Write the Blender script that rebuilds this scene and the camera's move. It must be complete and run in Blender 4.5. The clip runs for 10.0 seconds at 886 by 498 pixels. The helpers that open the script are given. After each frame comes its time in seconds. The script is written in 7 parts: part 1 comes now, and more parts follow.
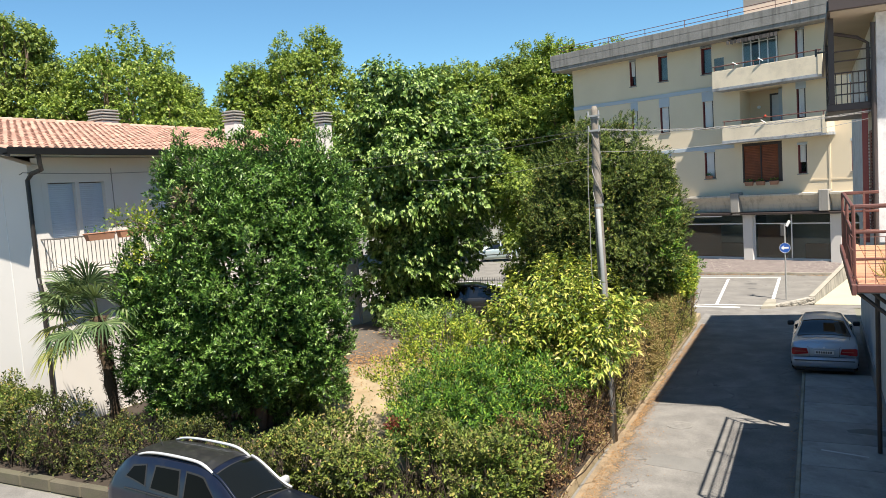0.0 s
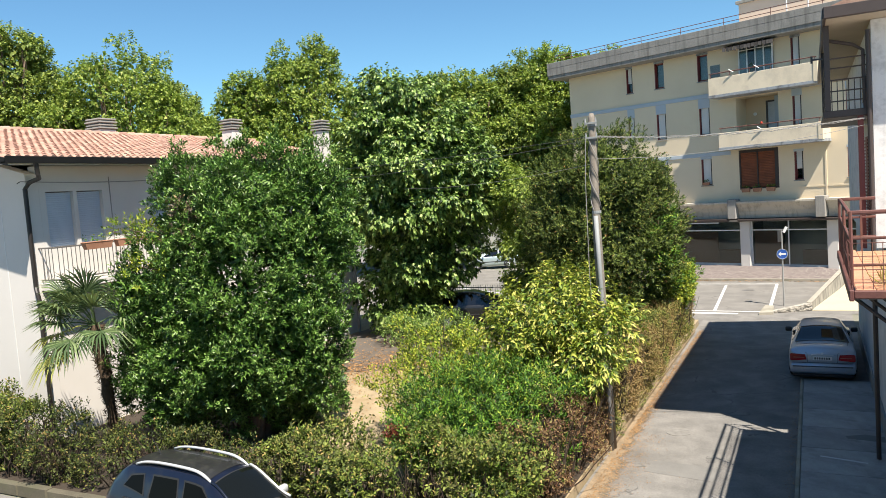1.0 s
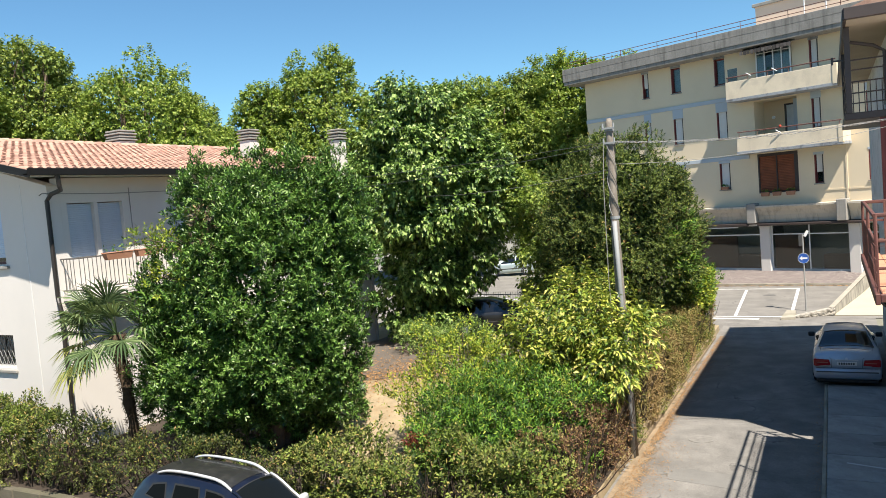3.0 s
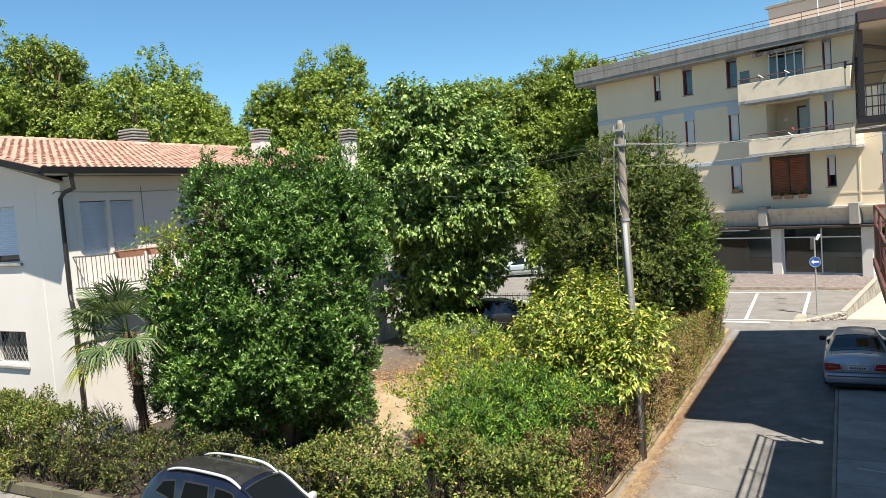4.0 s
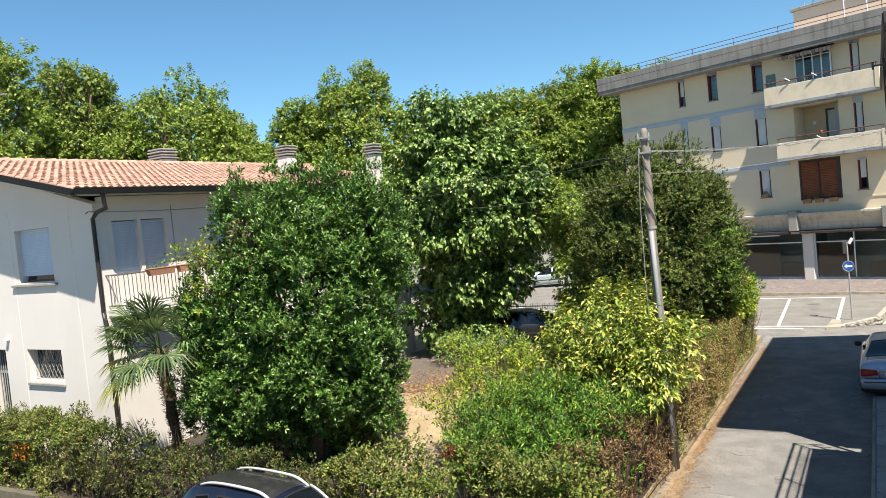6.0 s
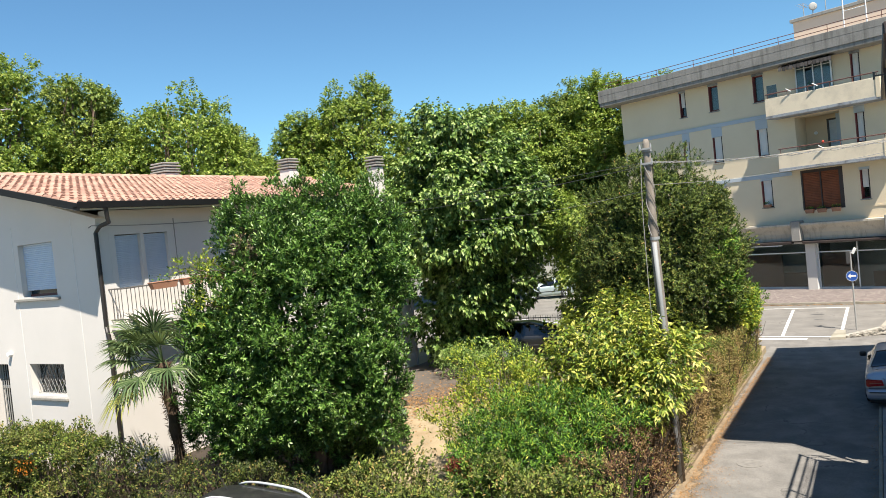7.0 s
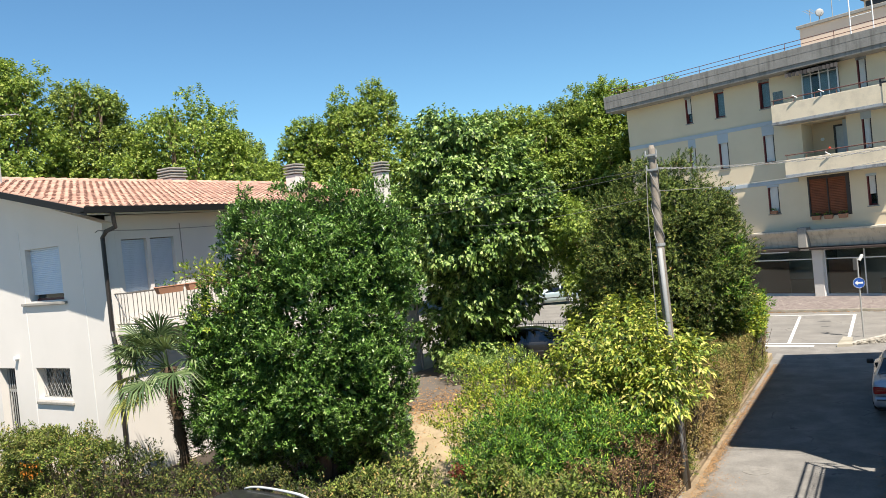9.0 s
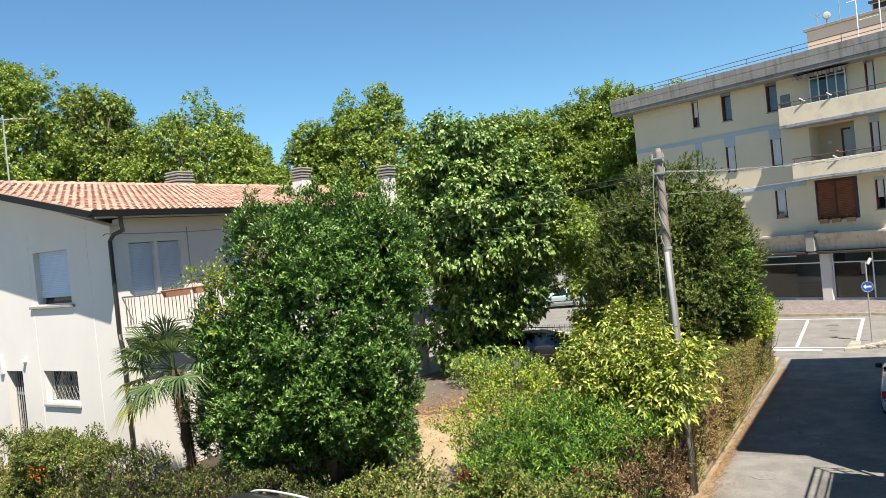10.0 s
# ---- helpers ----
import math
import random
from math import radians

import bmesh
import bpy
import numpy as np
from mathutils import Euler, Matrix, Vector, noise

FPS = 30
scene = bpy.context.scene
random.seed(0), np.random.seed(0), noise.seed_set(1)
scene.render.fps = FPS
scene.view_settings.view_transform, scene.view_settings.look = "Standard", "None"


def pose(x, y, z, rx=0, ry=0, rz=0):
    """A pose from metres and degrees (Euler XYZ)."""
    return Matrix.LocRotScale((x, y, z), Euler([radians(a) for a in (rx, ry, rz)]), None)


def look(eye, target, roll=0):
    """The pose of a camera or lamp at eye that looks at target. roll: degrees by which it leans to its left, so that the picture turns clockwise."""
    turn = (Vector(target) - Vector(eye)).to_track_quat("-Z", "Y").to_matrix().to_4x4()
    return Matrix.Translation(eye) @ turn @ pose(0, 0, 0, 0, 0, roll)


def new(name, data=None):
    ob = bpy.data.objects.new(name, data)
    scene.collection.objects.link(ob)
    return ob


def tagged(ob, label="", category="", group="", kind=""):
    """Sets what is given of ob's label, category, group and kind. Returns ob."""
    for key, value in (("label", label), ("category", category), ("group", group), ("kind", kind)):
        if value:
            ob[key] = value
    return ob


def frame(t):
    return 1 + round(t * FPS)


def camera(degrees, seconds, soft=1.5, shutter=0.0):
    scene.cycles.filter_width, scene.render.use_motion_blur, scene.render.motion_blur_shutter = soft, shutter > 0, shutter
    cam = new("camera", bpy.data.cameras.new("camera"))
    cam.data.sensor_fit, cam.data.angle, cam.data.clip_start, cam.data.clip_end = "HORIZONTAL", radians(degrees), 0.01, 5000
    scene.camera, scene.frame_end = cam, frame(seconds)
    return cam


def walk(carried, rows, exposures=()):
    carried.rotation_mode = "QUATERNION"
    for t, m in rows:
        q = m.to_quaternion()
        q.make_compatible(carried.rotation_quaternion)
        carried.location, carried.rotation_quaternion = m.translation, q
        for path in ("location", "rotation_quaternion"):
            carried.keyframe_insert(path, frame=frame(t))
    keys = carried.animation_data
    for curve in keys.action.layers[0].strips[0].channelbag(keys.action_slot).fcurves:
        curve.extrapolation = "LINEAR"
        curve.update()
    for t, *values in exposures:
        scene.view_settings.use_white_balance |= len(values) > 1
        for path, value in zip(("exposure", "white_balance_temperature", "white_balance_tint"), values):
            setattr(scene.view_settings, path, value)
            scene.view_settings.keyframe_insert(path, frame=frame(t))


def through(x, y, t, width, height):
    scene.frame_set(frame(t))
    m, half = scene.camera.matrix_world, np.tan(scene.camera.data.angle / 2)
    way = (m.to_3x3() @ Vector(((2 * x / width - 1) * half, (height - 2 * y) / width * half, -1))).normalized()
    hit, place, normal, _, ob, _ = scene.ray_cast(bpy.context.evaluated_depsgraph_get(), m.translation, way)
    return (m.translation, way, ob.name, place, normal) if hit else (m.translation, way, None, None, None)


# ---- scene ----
cam = camera(61.61, 10.0, soft=0.3)

# seconds, x, y, z, yaw, pitch, roll
PATH = [
    (0.0, 0.023, 0.038, 6.040, 26.845, -4.854, -3.880),
    (0.5, 0.026, 0.035, 6.041, 26.735, -4.692, -4.043),
    (1.0, 0.017, 0.025, 6.042, 26.619, -4.296, -4.066),
    (1.5, -0.002, 0.008, 6.050, 26.931, -4.023, -4.840),
    (2.0, -0.010, 0.010, 6.041, 27.578, -3.725, -4.959),
    (2.5, -0.029, 0.041, 6.030, 27.674, -3.640, -4.850),
    (4.0, -0.015, 0.011, 6.038, 28.581, -3.511, -4.277),
    (4.5, -0.011, 0.006, 6.037, 29.116, -3.436, -4.326),
    (5.0, -0.004, 0.009, 6.036, 29.702, -3.345, -4.644),
    (5.5, 0.005, 0.000, 6.047, 30.106, -3.105, -5.334),
    (6.0, 0.014, -0.017, 6.047, 30.530, -2.449, -5.520),
    (7.5, -0.007, -0.010, 6.047, 30.554, -1.271, -5.887),
    (8.0, 0.004, -0.012, 6.038, 30.669, -1.116, -5.703),
    (8.5, 0.004, -0.019, 6.045, 30.772, -1.058, -5.619),
    (9.0, 0.010, -0.017, 6.047, 30.993, -1.036, -5.691),
    (9.5, 0.011, -0.030, 6.045, 31.264, -0.860, -5.687),
    (10.0, 0.004, -0.016, 6.044, 31.435, -0.715, -5.674),
]
walk(cam, [(t, pose(x, y, z, 90 + p, 0, w) @ pose(0, 0, 0, 0, 0, r)) for t, x, y, z, w, p, r in PATH],
     exposures=[(0.0, 1.07, 6800, 11), (10.0, 1.07, 6800, 11)])

# ---- light ----
SHADE = Vector((-0.47, 0.39, -1.0))            # the way the sunlight travels
sun_data = bpy.data.lights.new("sun", "SUN")
sun_data.energy, sun_data.angle, sun_data.color = 5.0, radians(0.53), (1.0, 0.95, 0.86)
sun_lamp = new("sun", sun_data)
sun_lamp.matrix_world = look((20, -20, 60), Vector((20, -20, 60)) + SHADE)
world = bpy.data.worlds.new("sky")
scene.world = world
world.use_nodes = True
wn = world.node_tree.nodes
sky = wn.new("ShaderNodeTexSky")
sky.sky_type, sky.sun_disc = "NISHITA", False
sky.sun_elevation = math.atan2(1.0, math.hypot(0.47, 0.39))
sky.sun_rotation = math.atan2(0.47, -0.39)
sky.altitude, sky.air_density, sky.dust_density, sky.ozone_density = 300, 1.0, 0.0, 2.0
clear = wn.new("ShaderNodeVectorMath")          # a clear, dry summer sky: less red in it
clear.operation = "MULTIPLY"
clear.inputs[1].default_value = (0.65, 1.0, 1.14)
world.node_tree.links.new(sky.outputs[0], clear.inputs[0])
world.node_tree.links.new(clear.outputs[0], wn["Background"].inputs[0])
wn["Background"].inputs[1].default_value = 0.066

# ---- helpers of this scene ----


def thing(name, label, category, at=(0, 0, 0), rz=0.0, group="", kind=""):
    ob = new(name)
    ob.empty_display_size = 0.2
    ob.matrix_world = pose(*at, 0, 0, rz)
    return tagged(ob, label, category, group, kind)


def root_of(ob):
    while ob.parent:
        ob = ob.parent
    return ob


def part(name, bm, material, parent, label="", local=False, smooth=False):
    """Links a bmesh or mesh as one object under parent. World coordinates unless local."""
    if isinstance(bm, bpy.types.Mesh):
        me = bm
    else:
        me = bpy.data.meshes.new(name)
        bmesh.ops.recalc_face_normals(bm, faces=bm.faces)
        bm.to_mesh(me)
        bm.free()
    if not local and parent is not None:
        me.transform(root_of(parent).matrix_basis.inverted())
    if smooth:
        me.shade_smooth()
    if material is not None:
        me.materials.append(material)
    ob = new(name, me)
    if parent is not None:
        ob.parent = parent
    if label:
        ob["label"] = label
    return ob


def solo(name, bm, material, label, category, group="", kind="", smooth=False):
    """A thing that is one mesh."""
    return tagged(part(name, bm, material, None, smooth=smooth), label, category, group, kind)


def piece(name, mesh, m, parent):
    """One more object on a shared mesh."""
    ob = new(name, mesh)
    ob.parent = parent
    ob.matrix_basis = m
    return ob


def B():
    return bmesh.new()


def box(bm, x0, y0, z0, x1, y1, z1, bevel=0.0):
    n0 = len(bm.verts)
    vs = [bm.verts.new(v) for v in ((x0, y0, z0), (x1, y0, z0), (x1, y1, z0), (x0, y1, z0), (x0, y0, z1), (x1, y0, z1), (x1, y1, z1), (x0, y1, z1))]
    fs = [bm.faces.new([vs[i] for i in f]) for f in ((3, 2, 1, 0), (4, 5, 6, 7), (0, 1, 5, 4), (1, 2, 6, 5), (2, 3, 7, 6), (3, 0, 4, 7))]
    if bevel:
        es = {e for f in fs for e in f.edges}
        bmesh.ops.bevel(bm, geom=list(es), offset=bevel, segments=1, affect="EDGES")
    return bm


def cbox(*a, bevel=0.0):
    return box(B(), *a, bevel=bevel)


def poly(bm, pts, depth):
    """A prism: a polygon of 3D points, pushed by the vector depth."""
    d = Vector(depth)
    a = [bm.verts.new(p) for p in pts]
    b = [bm.verts.new(Vector(p) + d) for p in pts]
    bm.faces.new(a)
    bm.faces.new(b[::-1])
    for i in range(len(a)):
        j = (i + 1) % len(a)
        bm.faces.new((a[j], a[i], b[i], b[j]))
    return bm


def rod(bm, p, q, r0, r1=None, n=8, caps=True):
    p, q = Vector(p), Vector(q)
    r1 = r0 if r1 is None else r1
    w = (q - p).normalized()
    u = w.orthogonal().normalized()
    v = w.cross(u)
    rings = []
    for c, r in ((p, r0), (q, r1)):
        rings.append([bm.verts.new(c + (u * math.cos(2 * math.pi * i / n) + v * math.sin(2 * math.pi * i / n)) * r) for i in range(n)])
    for i in range(n):
        j = (i + 1) % n
        bm.faces.new((rings[0][i], rings[0][j], rings[1][j], rings[1][i]))
    if caps:
        bm.faces.new(rings[0][::-1])
        bm.faces.new(rings[1])
    return bm


def tube(bm, pts, radii, n=8):
    """A bent tube through points."""
    pts = [Vector(p) for p in pts]
    if not hasattr(radii, "__len__"):
        radii = [radii] * len(pts)
    rings, u = [], None
    for i, p in enumerate(pts):
        w = (pts[min(i + 1, len(pts) - 1)] - pts[max(i - 1, 0)]).normalized()
        u = w.orthogonal().normalized() if u is None else (u - w * u.dot(w)).normalized()
        v = w.cross(u)
        rings.append([bm.verts.new(p + (u * math.cos(2 * math.pi * k / n) + v * math.sin(2 * math.pi * k / n)) * radii[i]) for k in range(n)])
    for a, b in zip(rings, rings[1:]):
        for k in range(n):
            bm.faces.new((a[k], a[(k + 1) % n], b[(k + 1) % n], b[k]))
    bm.faces.new(rings[0][::-1])
    bm.faces.new(rings[-1])
    return bm


def tri_mesh(name, verts, faces):
    """A mesh from numpy arrays of verts and triangles or quads."""
    me = bpy.data.meshes.new(name)
    k = faces.shape[1]
    me.vertices.add(len(verts))
    me.vertices.foreach_set("co", np.ascontiguousarray(verts, np.float32).ravel())
    me.loops.add(faces.size)
    me.loops.foreach_set("vertex_index", np.ascontiguousarray(faces, np.int32).ravel())
    me.polygons.add(len(faces))
    me.polygons.foreach_set("loop_start", np.arange(0, faces.size, k, dtype=np.int32))
    me.update(calc_edges=True)
    return me


# ---- materials ----
def mat(name, base, rough=0.7, metal=0.0, var=0.12, scale=3.0, fine=60.0, bump=0.15, stain=None, stain_amount=0.0, stain_scale=0.7, streak=False, spec=0.5, island=0.0, coat=0.0, crack=0.0, joint=None):
    """A surface with coarse and fine variation, stains and a fine relief, in metres."""
    m = bpy.data.materials.new(name)
    m.use_nodes = True
    nt = m.node_tree
    nd, ln = nt.nodes, nt.links
    bs = nd["Principled BSDF"]
    tc = nd.new("ShaderNodeTexCoord")
    n1, n2 = nd.new("ShaderNodeTexNoise"), nd.new("ShaderNodeTexNoise")
    n1.inputs["Scale"].default_value, n2.inputs["Scale"].default_value = scale, fine
    n1.inputs["Detail"].default_value, n2.inputs["Detail"].default_value = 5, 3
    ln.new(tc.outputs["Object"], n1.inputs["Vector"])
    ln.new(tc.outputs["Object"], n2.inputs["Vector"])
    add = nd.new("ShaderNodeMath")
    add.operation = "MULTIPLY_ADD"
    ln.new(n1.outputs["Fac"], add.inputs[0])
    add.inputs[1].default_value = 1.4
    ln.new(n2.outputs["Fac"], add.inputs[2])
    mr = nd.new("ShaderNodeMapRange")
    mr.inputs[1].default_value, mr.inputs[2].default_value = 0.75, 1.65
    mr.inputs[3].default_value, mr.inputs[4].default_value = 1 - var, 1 + var
    ln.new(add.outputs[0], mr.inputs[0])
    out = mr.outputs[0]
    if island:
        gi = nd.new("ShaderNodeObjectInfo")
        ge = nd.new("ShaderNodeNewGeometry")
        sm = nd.new("ShaderNodeMath")
        sm.operation = "ADD"
        ln.new(gi.outputs["Random"], sm.inputs[0])
        ln.new(ge.outputs["Random Per Island"], sm.inputs[1])
        fr = nd.new("ShaderNodeMath")
        fr.operation = "FRACT"
        ln.new(sm.outputs[0], fr.inputs[0])
        m2 = nd.new("ShaderNodeMapRange")
        m2.inputs[3].default_value, m2.inputs[4].default_value = 1 - island, 1 + island
        ln.new(fr.outputs[0], m2.inputs[0])
        mm = nd.new("ShaderNodeMath")
        mm.operation = "MULTIPLY"
        ln.new(out, mm.inputs[0])
        ln.new(m2.outputs[0], mm.inputs[1])
        out = mm.outputs[0]
    sc = nd.new("ShaderNodeVectorMath")
    sc.operation = "SCALE"
    sc.inputs[0].default_value = base
    ln.new(out, sc.inputs["Scale"])
    col = sc.outputs[0]
    if stain is not None:
        n3 = nd.new("ShaderNodeTexNoise")
        n3.inputs["Scale"].default_value, n3.inputs["Detail"].default_value, n3.inputs["Roughness"].default_value = stain_scale, 8, 0.65
        if streak:
            mp = nd.new("ShaderNodeMapping")
            mp.inputs["Scale"].default_value = (6, 6, 0.5)
            ln.new(tc.outputs["Object"], mp.inputs[0])
            ln.new(mp.outputs[0], n3.inputs["Vector"])
        else:
            ln.new(tc.outputs["Object"], n3.inputs["Vector"])
        m3 = nd.new("ShaderNodeMapRange")
        m3.inputs[1].default_value, m3.inputs[2].default_value = 0.48, 0.72
        m3.inputs[3].default_value, m3.inputs[4].default_value = 0, stain_amount
        ln.new(n3.outputs["Fac"], m3.inputs[0])
        mx = nd.new("ShaderNodeMix")
        mx.data_type = "RGBA"
        ln.new(m3.outputs[0], mx.inputs["Factor"])
        ln.new(col, mx.inputs[6])
        mx.inputs[7].default_value = (*stain, 1)
        col = mx.outputs[2]
    if crack:
        nz = nd.new("ShaderNodeTexNoise")
        nz.inputs["Scale"].default_value, nz.inputs["Detail"].default_value = 1.3, 6
        ln.new(tc.outputs["Object"], nz.inputs["Vector"])
        bend = nd.new("ShaderNodeVectorMath")
        bend.operation = "MULTIPLY_ADD"
        ln.new(nz.outputs["Color"], bend.inputs[0])
        bend.inputs[1].default_value = (1.6, 1.6, 0)
        ln.new(tc.outputs["Object"], bend.inputs[2])
        vo = nd.new("ShaderNodeTexVoronoi")
        vo.feature = "DISTANCE_TO_EDGE"
        vo.inputs["Scale"].default_value = 0.42
        ln.new(bend.outputs[0], vo.inputs["Vector"])
        mk = nd.new("ShaderNodeMapRange")
        mk.inputs[1].default_value, mk.inputs[2].default_value = 0.0, 0.012
        mk.inputs[3].default_value, mk.inputs[4].default_value = 1.0, 0.0
        ln.new(vo.outputs["Distance"], mk.inputs[0])
        msk = nd.new("ShaderNodeMath")
        msk.operation = "MULTIPLY"
        ln.new(mk.outputs[0], msk.inputs[0])
        gt = nd.new("ShaderNodeMapRange")
        gt.inputs[1].default_value, gt.inputs[2].default_value = 0.45, 0.6
        gt.inputs[4].default_value = crack
        ln.new(n1.outputs["Fac"], gt.inputs[0])
        ln.new(gt.outputs[0], msk.inputs[1])
        mc = nd.new("ShaderNodeMix")
        mc.data_type = "RGBA"
        ln.new(msk.outputs[0], mc.inputs["Factor"])
        ln.new(col, mc.inputs[6])
        mc.inputs[7].default_value = (base[0] * 0.3, base[1] * 0.3, base[2] * 0.3, 1)
        col = mc.outputs[2]
    if joint is not None:
        vj = nd.new("ShaderNodeTexVoronoi")
        vj.feature = "DISTANCE_TO_EDGE"
        vj.inputs["Scale"].default_value = joint[1]
        ln.new(tc.outputs["Object"], vj.inputs["Vector"])
        mj = nd.new("ShaderNodeMapRange")
        mj.inputs[1].default_value, mj.inputs[2].default_value = joint[2] * 0.6, joint[2]
        mj.inputs[3].default_value, mj.inputs[4].default_value = 1.0, 0.0
        ln.new(vj.outputs["Distance"], mj.inputs[0])
        cj = nd.new("ShaderNodeMix")
        cj.data_type = "RGBA"
        ln.new(mj.outputs[0], cj.inputs["Factor"])
        ln.new(col, cj.inputs[6])
        cj.inputs[7].default_value = (*joint[0], 1)
        col = cj.outputs[2]
    ln.new(col, bs.inputs["Base Color"])
    bs.inputs["Roughness"].default_value, bs.inputs["Metallic"].default_value = rough, metal
    bs.inputs["Specular IOR Level"].default_value = spec
    bs.inputs["Coat Weight"].default_value = coat
    bs.inputs["Coat Roughness"].default_value = 0.05
    if bump:
        bp = nd.new("ShaderNodeBump")
        bp.inputs["Strength"].default_value, bp.inputs["Distance"].default_value = bump, 0.01
        ln.new(n2.outputs["Fac"], bp.inputs["Height"])
        ln.new(bp.outputs[0], bs.inputs["Normal"])
    return m


def leaf_mat(name, stops, through_col, rough=0.42, through=0.28, patch=None, patch_scale=0.6, patch_amount=0.6):
    """Leaves: a colour for each leaf from stops of (share, colour), lit from behind a little; patch: dry parts."""
    m = bpy.data.materials.new(name)
    m.use_nodes = True
    nt = m.node_tree
    nd, ln = nt.nodes, nt.links
    bs = nd["Principled BSDF"]
    ge = nd.new("ShaderNodeNewGeometry")
    rp = nd.new("ShaderNodeValToRGB")
    rp.color_ramp.interpolation = "LINEAR"
    el = rp.color_ramp.elements
    while len(el) < len(stops):
        el.new(0.5)
    for e, (p, c) in zip(el, stops):
        e.position, e.color = p, (*c, 1)
    ln.new(ge.outputs["Random Per Island"], rp.inputs[0])
    col = rp.outputs[0]
    if patch is not None:
        tc = nd.new("ShaderNodeTexCoord")
        n3 = nd.new("ShaderNodeTexNoise")
        n3.inputs["Scale"].default_value, n3.inputs["Detail"].default_value = patch_scale, 4
        ln.new(tc.outputs["Object"], n3.inputs["Vector"])
        m3 = nd.new("ShaderNodeMapRange")
        m3.inputs[1].default_value, m3.inputs[2].default_value = 0.42, 0.62
        m3.inputs[3].default_value, m3.inputs[4].default_value = 0, patch_amount
        ln.new(n3.outputs["Fac"], m3.inputs[0])
        mx = nd.new("ShaderNodeMix")
        mx.data_type = "RGBA"
        ln.new(m3.outputs[0], mx.inputs["Factor"])
        ln.new(col, mx.inputs[6])
        mx.inputs[7].default_value = (*patch, 1)
        col = mx.outputs[2]
    ln.new(col, bs.inputs["Base Color"])
    bs.inputs["Roughness"].default_value = rough
    bs.inputs["Specular IOR Level"].default_value = 0.38
    tr = nd.new("ShaderNodeBsdfTranslucent")
    mc = nd.new("ShaderNodeMix")
    mc.data_type = "RGBA"
    mc.inputs["Factor"].default_value = 0.6
    ln.new(col, mc.inputs[6])
    mc.inputs[7].default_value = (*through_col, 1)
    ln.new(mc.outputs[2], tr.inputs[0])
    ms = nd.new("ShaderNodeMixShader")
    ms.inputs[0].default_value = through
    ln.new(bs.outputs[0], ms.inputs[1])
    ln.new(tr.outputs[0], ms.inputs[2])
    ln.new(ms.outputs[0], nd["Material Output"].inputs[0])
    return m


def glass_mat(name, tint=(0.02, 0.03, 0.035), rough=0.02, clear=0.35, gloss_ior=1.75):
    """A window pane: part see-through, part dark, with a reflection that grows towards the edge."""
    m = bpy.data.materials.new(name)
    m.use_nodes = True
    nt = m.node_tree
    nd, ln = nt.nodes, nt.links
    nd.remove(nd["Principled BSDF"])
    df = nd.new("ShaderNodeBsdfDiffuse")
    df.inputs[0].default_value = (*tint, 1)
    tr = nd.new("ShaderNodeBsdfTransparent")
    tr.inputs[0].default_value = (0.8, 0.86, 0.86, 1)
    ms = nd.new("ShaderNodeMixShader")
    ms.inputs[0].default_value = clear
    ln.new(df.outputs[0], ms.inputs[1])
    ln.new(tr.outputs[0], ms.inputs[2])
    gl = nd.new("ShaderNodeBsdfGlossy")
    gl.inputs["Roughness"].default_value = rough
    fr = nd.new("ShaderNodeFresnel")
    fr.inputs[0].default_value = gloss_ior
    m2 = nd.new("ShaderNodeMixShader")
    ln.new(fr.outputs[0], m2.inputs[0])
    ln.new(ms.outputs[0], m2.inputs[1])
    ln.new(gl.outputs[0], m2.inputs[2])
    ln.new(m2.outputs[0], nd["Material Output"].inputs[0])
    return m


M = {}
M["asphalt"] = mat("asphalt", (0.187, 0.178, 0.165), 0.9, var=0.34, scale=1.6, crack=0.8, fine=38, bump=0.5, stain=(0.111, 0.107, 0.1), stain_amount=0.7, stain_scale=0.7)
M["asphalt_light"] = mat("asphalt_light", (0.184, 0.174, 0.16), 0.9, var=0.3, scale=1.2, crack=0.8, fine=22, bump=0.3, stain=(0.151, 0.144, 0.134), stain_amount=0.5, stain_scale=0.35)
M["ground"] = mat("ground", (0.2, 0.19, 0.16), 0.95, var=0.2, scale=0.1, fine=20, stain=(0.1, 0.13, 0.05), stain_amount=0.6, stain_scale=0.05)
M["straw"] = mat("straw", (0.315, 0.248, 0.152), 0.95, var=0.3, scale=1.5, fine=35, bump=0.6, stain=(0.267, 0.178, 0.089), stain_amount=0.6, stain_scale=0.8)
# dirty concrete, with the linden's shade worked into a darker base
M["yard"] = mat("shade_toned_dirty_yard", (0.1, 0.085, 0.072), 0.95, var=0.25, scale=1.5, fine=30, bump=0.4, stain=(0.089, 0.062, 0.04), stain_amount=0.7, stain_scale=0.9)
# soil darkened well down: shade under hedges and laurel is in its colour
M["soil"] = mat("soil", (0.04, 0.029, 0.02), 0.95, var=0.3, scale=2, fine=30, bump=0.6)
M["kerb"] = mat("kerb_stone", (0.32, 0.294, 0.24), 0.9, var=0.2, scale=2.5, fine=40, bump=0.4, stain=(0.142, 0.134, 0.089), stain_amount=0.7, stain_scale=1.5)
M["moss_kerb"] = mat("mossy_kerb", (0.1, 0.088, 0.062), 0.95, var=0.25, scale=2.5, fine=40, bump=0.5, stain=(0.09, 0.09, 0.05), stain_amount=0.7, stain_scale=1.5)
M["slab"] = mat("concrete_slab", (0.32, 0.311, 0.298), 0.9, var=0.26, scale=2.0, fine=40, bump=0.35, stain=(0.142, 0.138, 0.129), stain_amount=0.8, stain_scale=1.1, island=0.14)
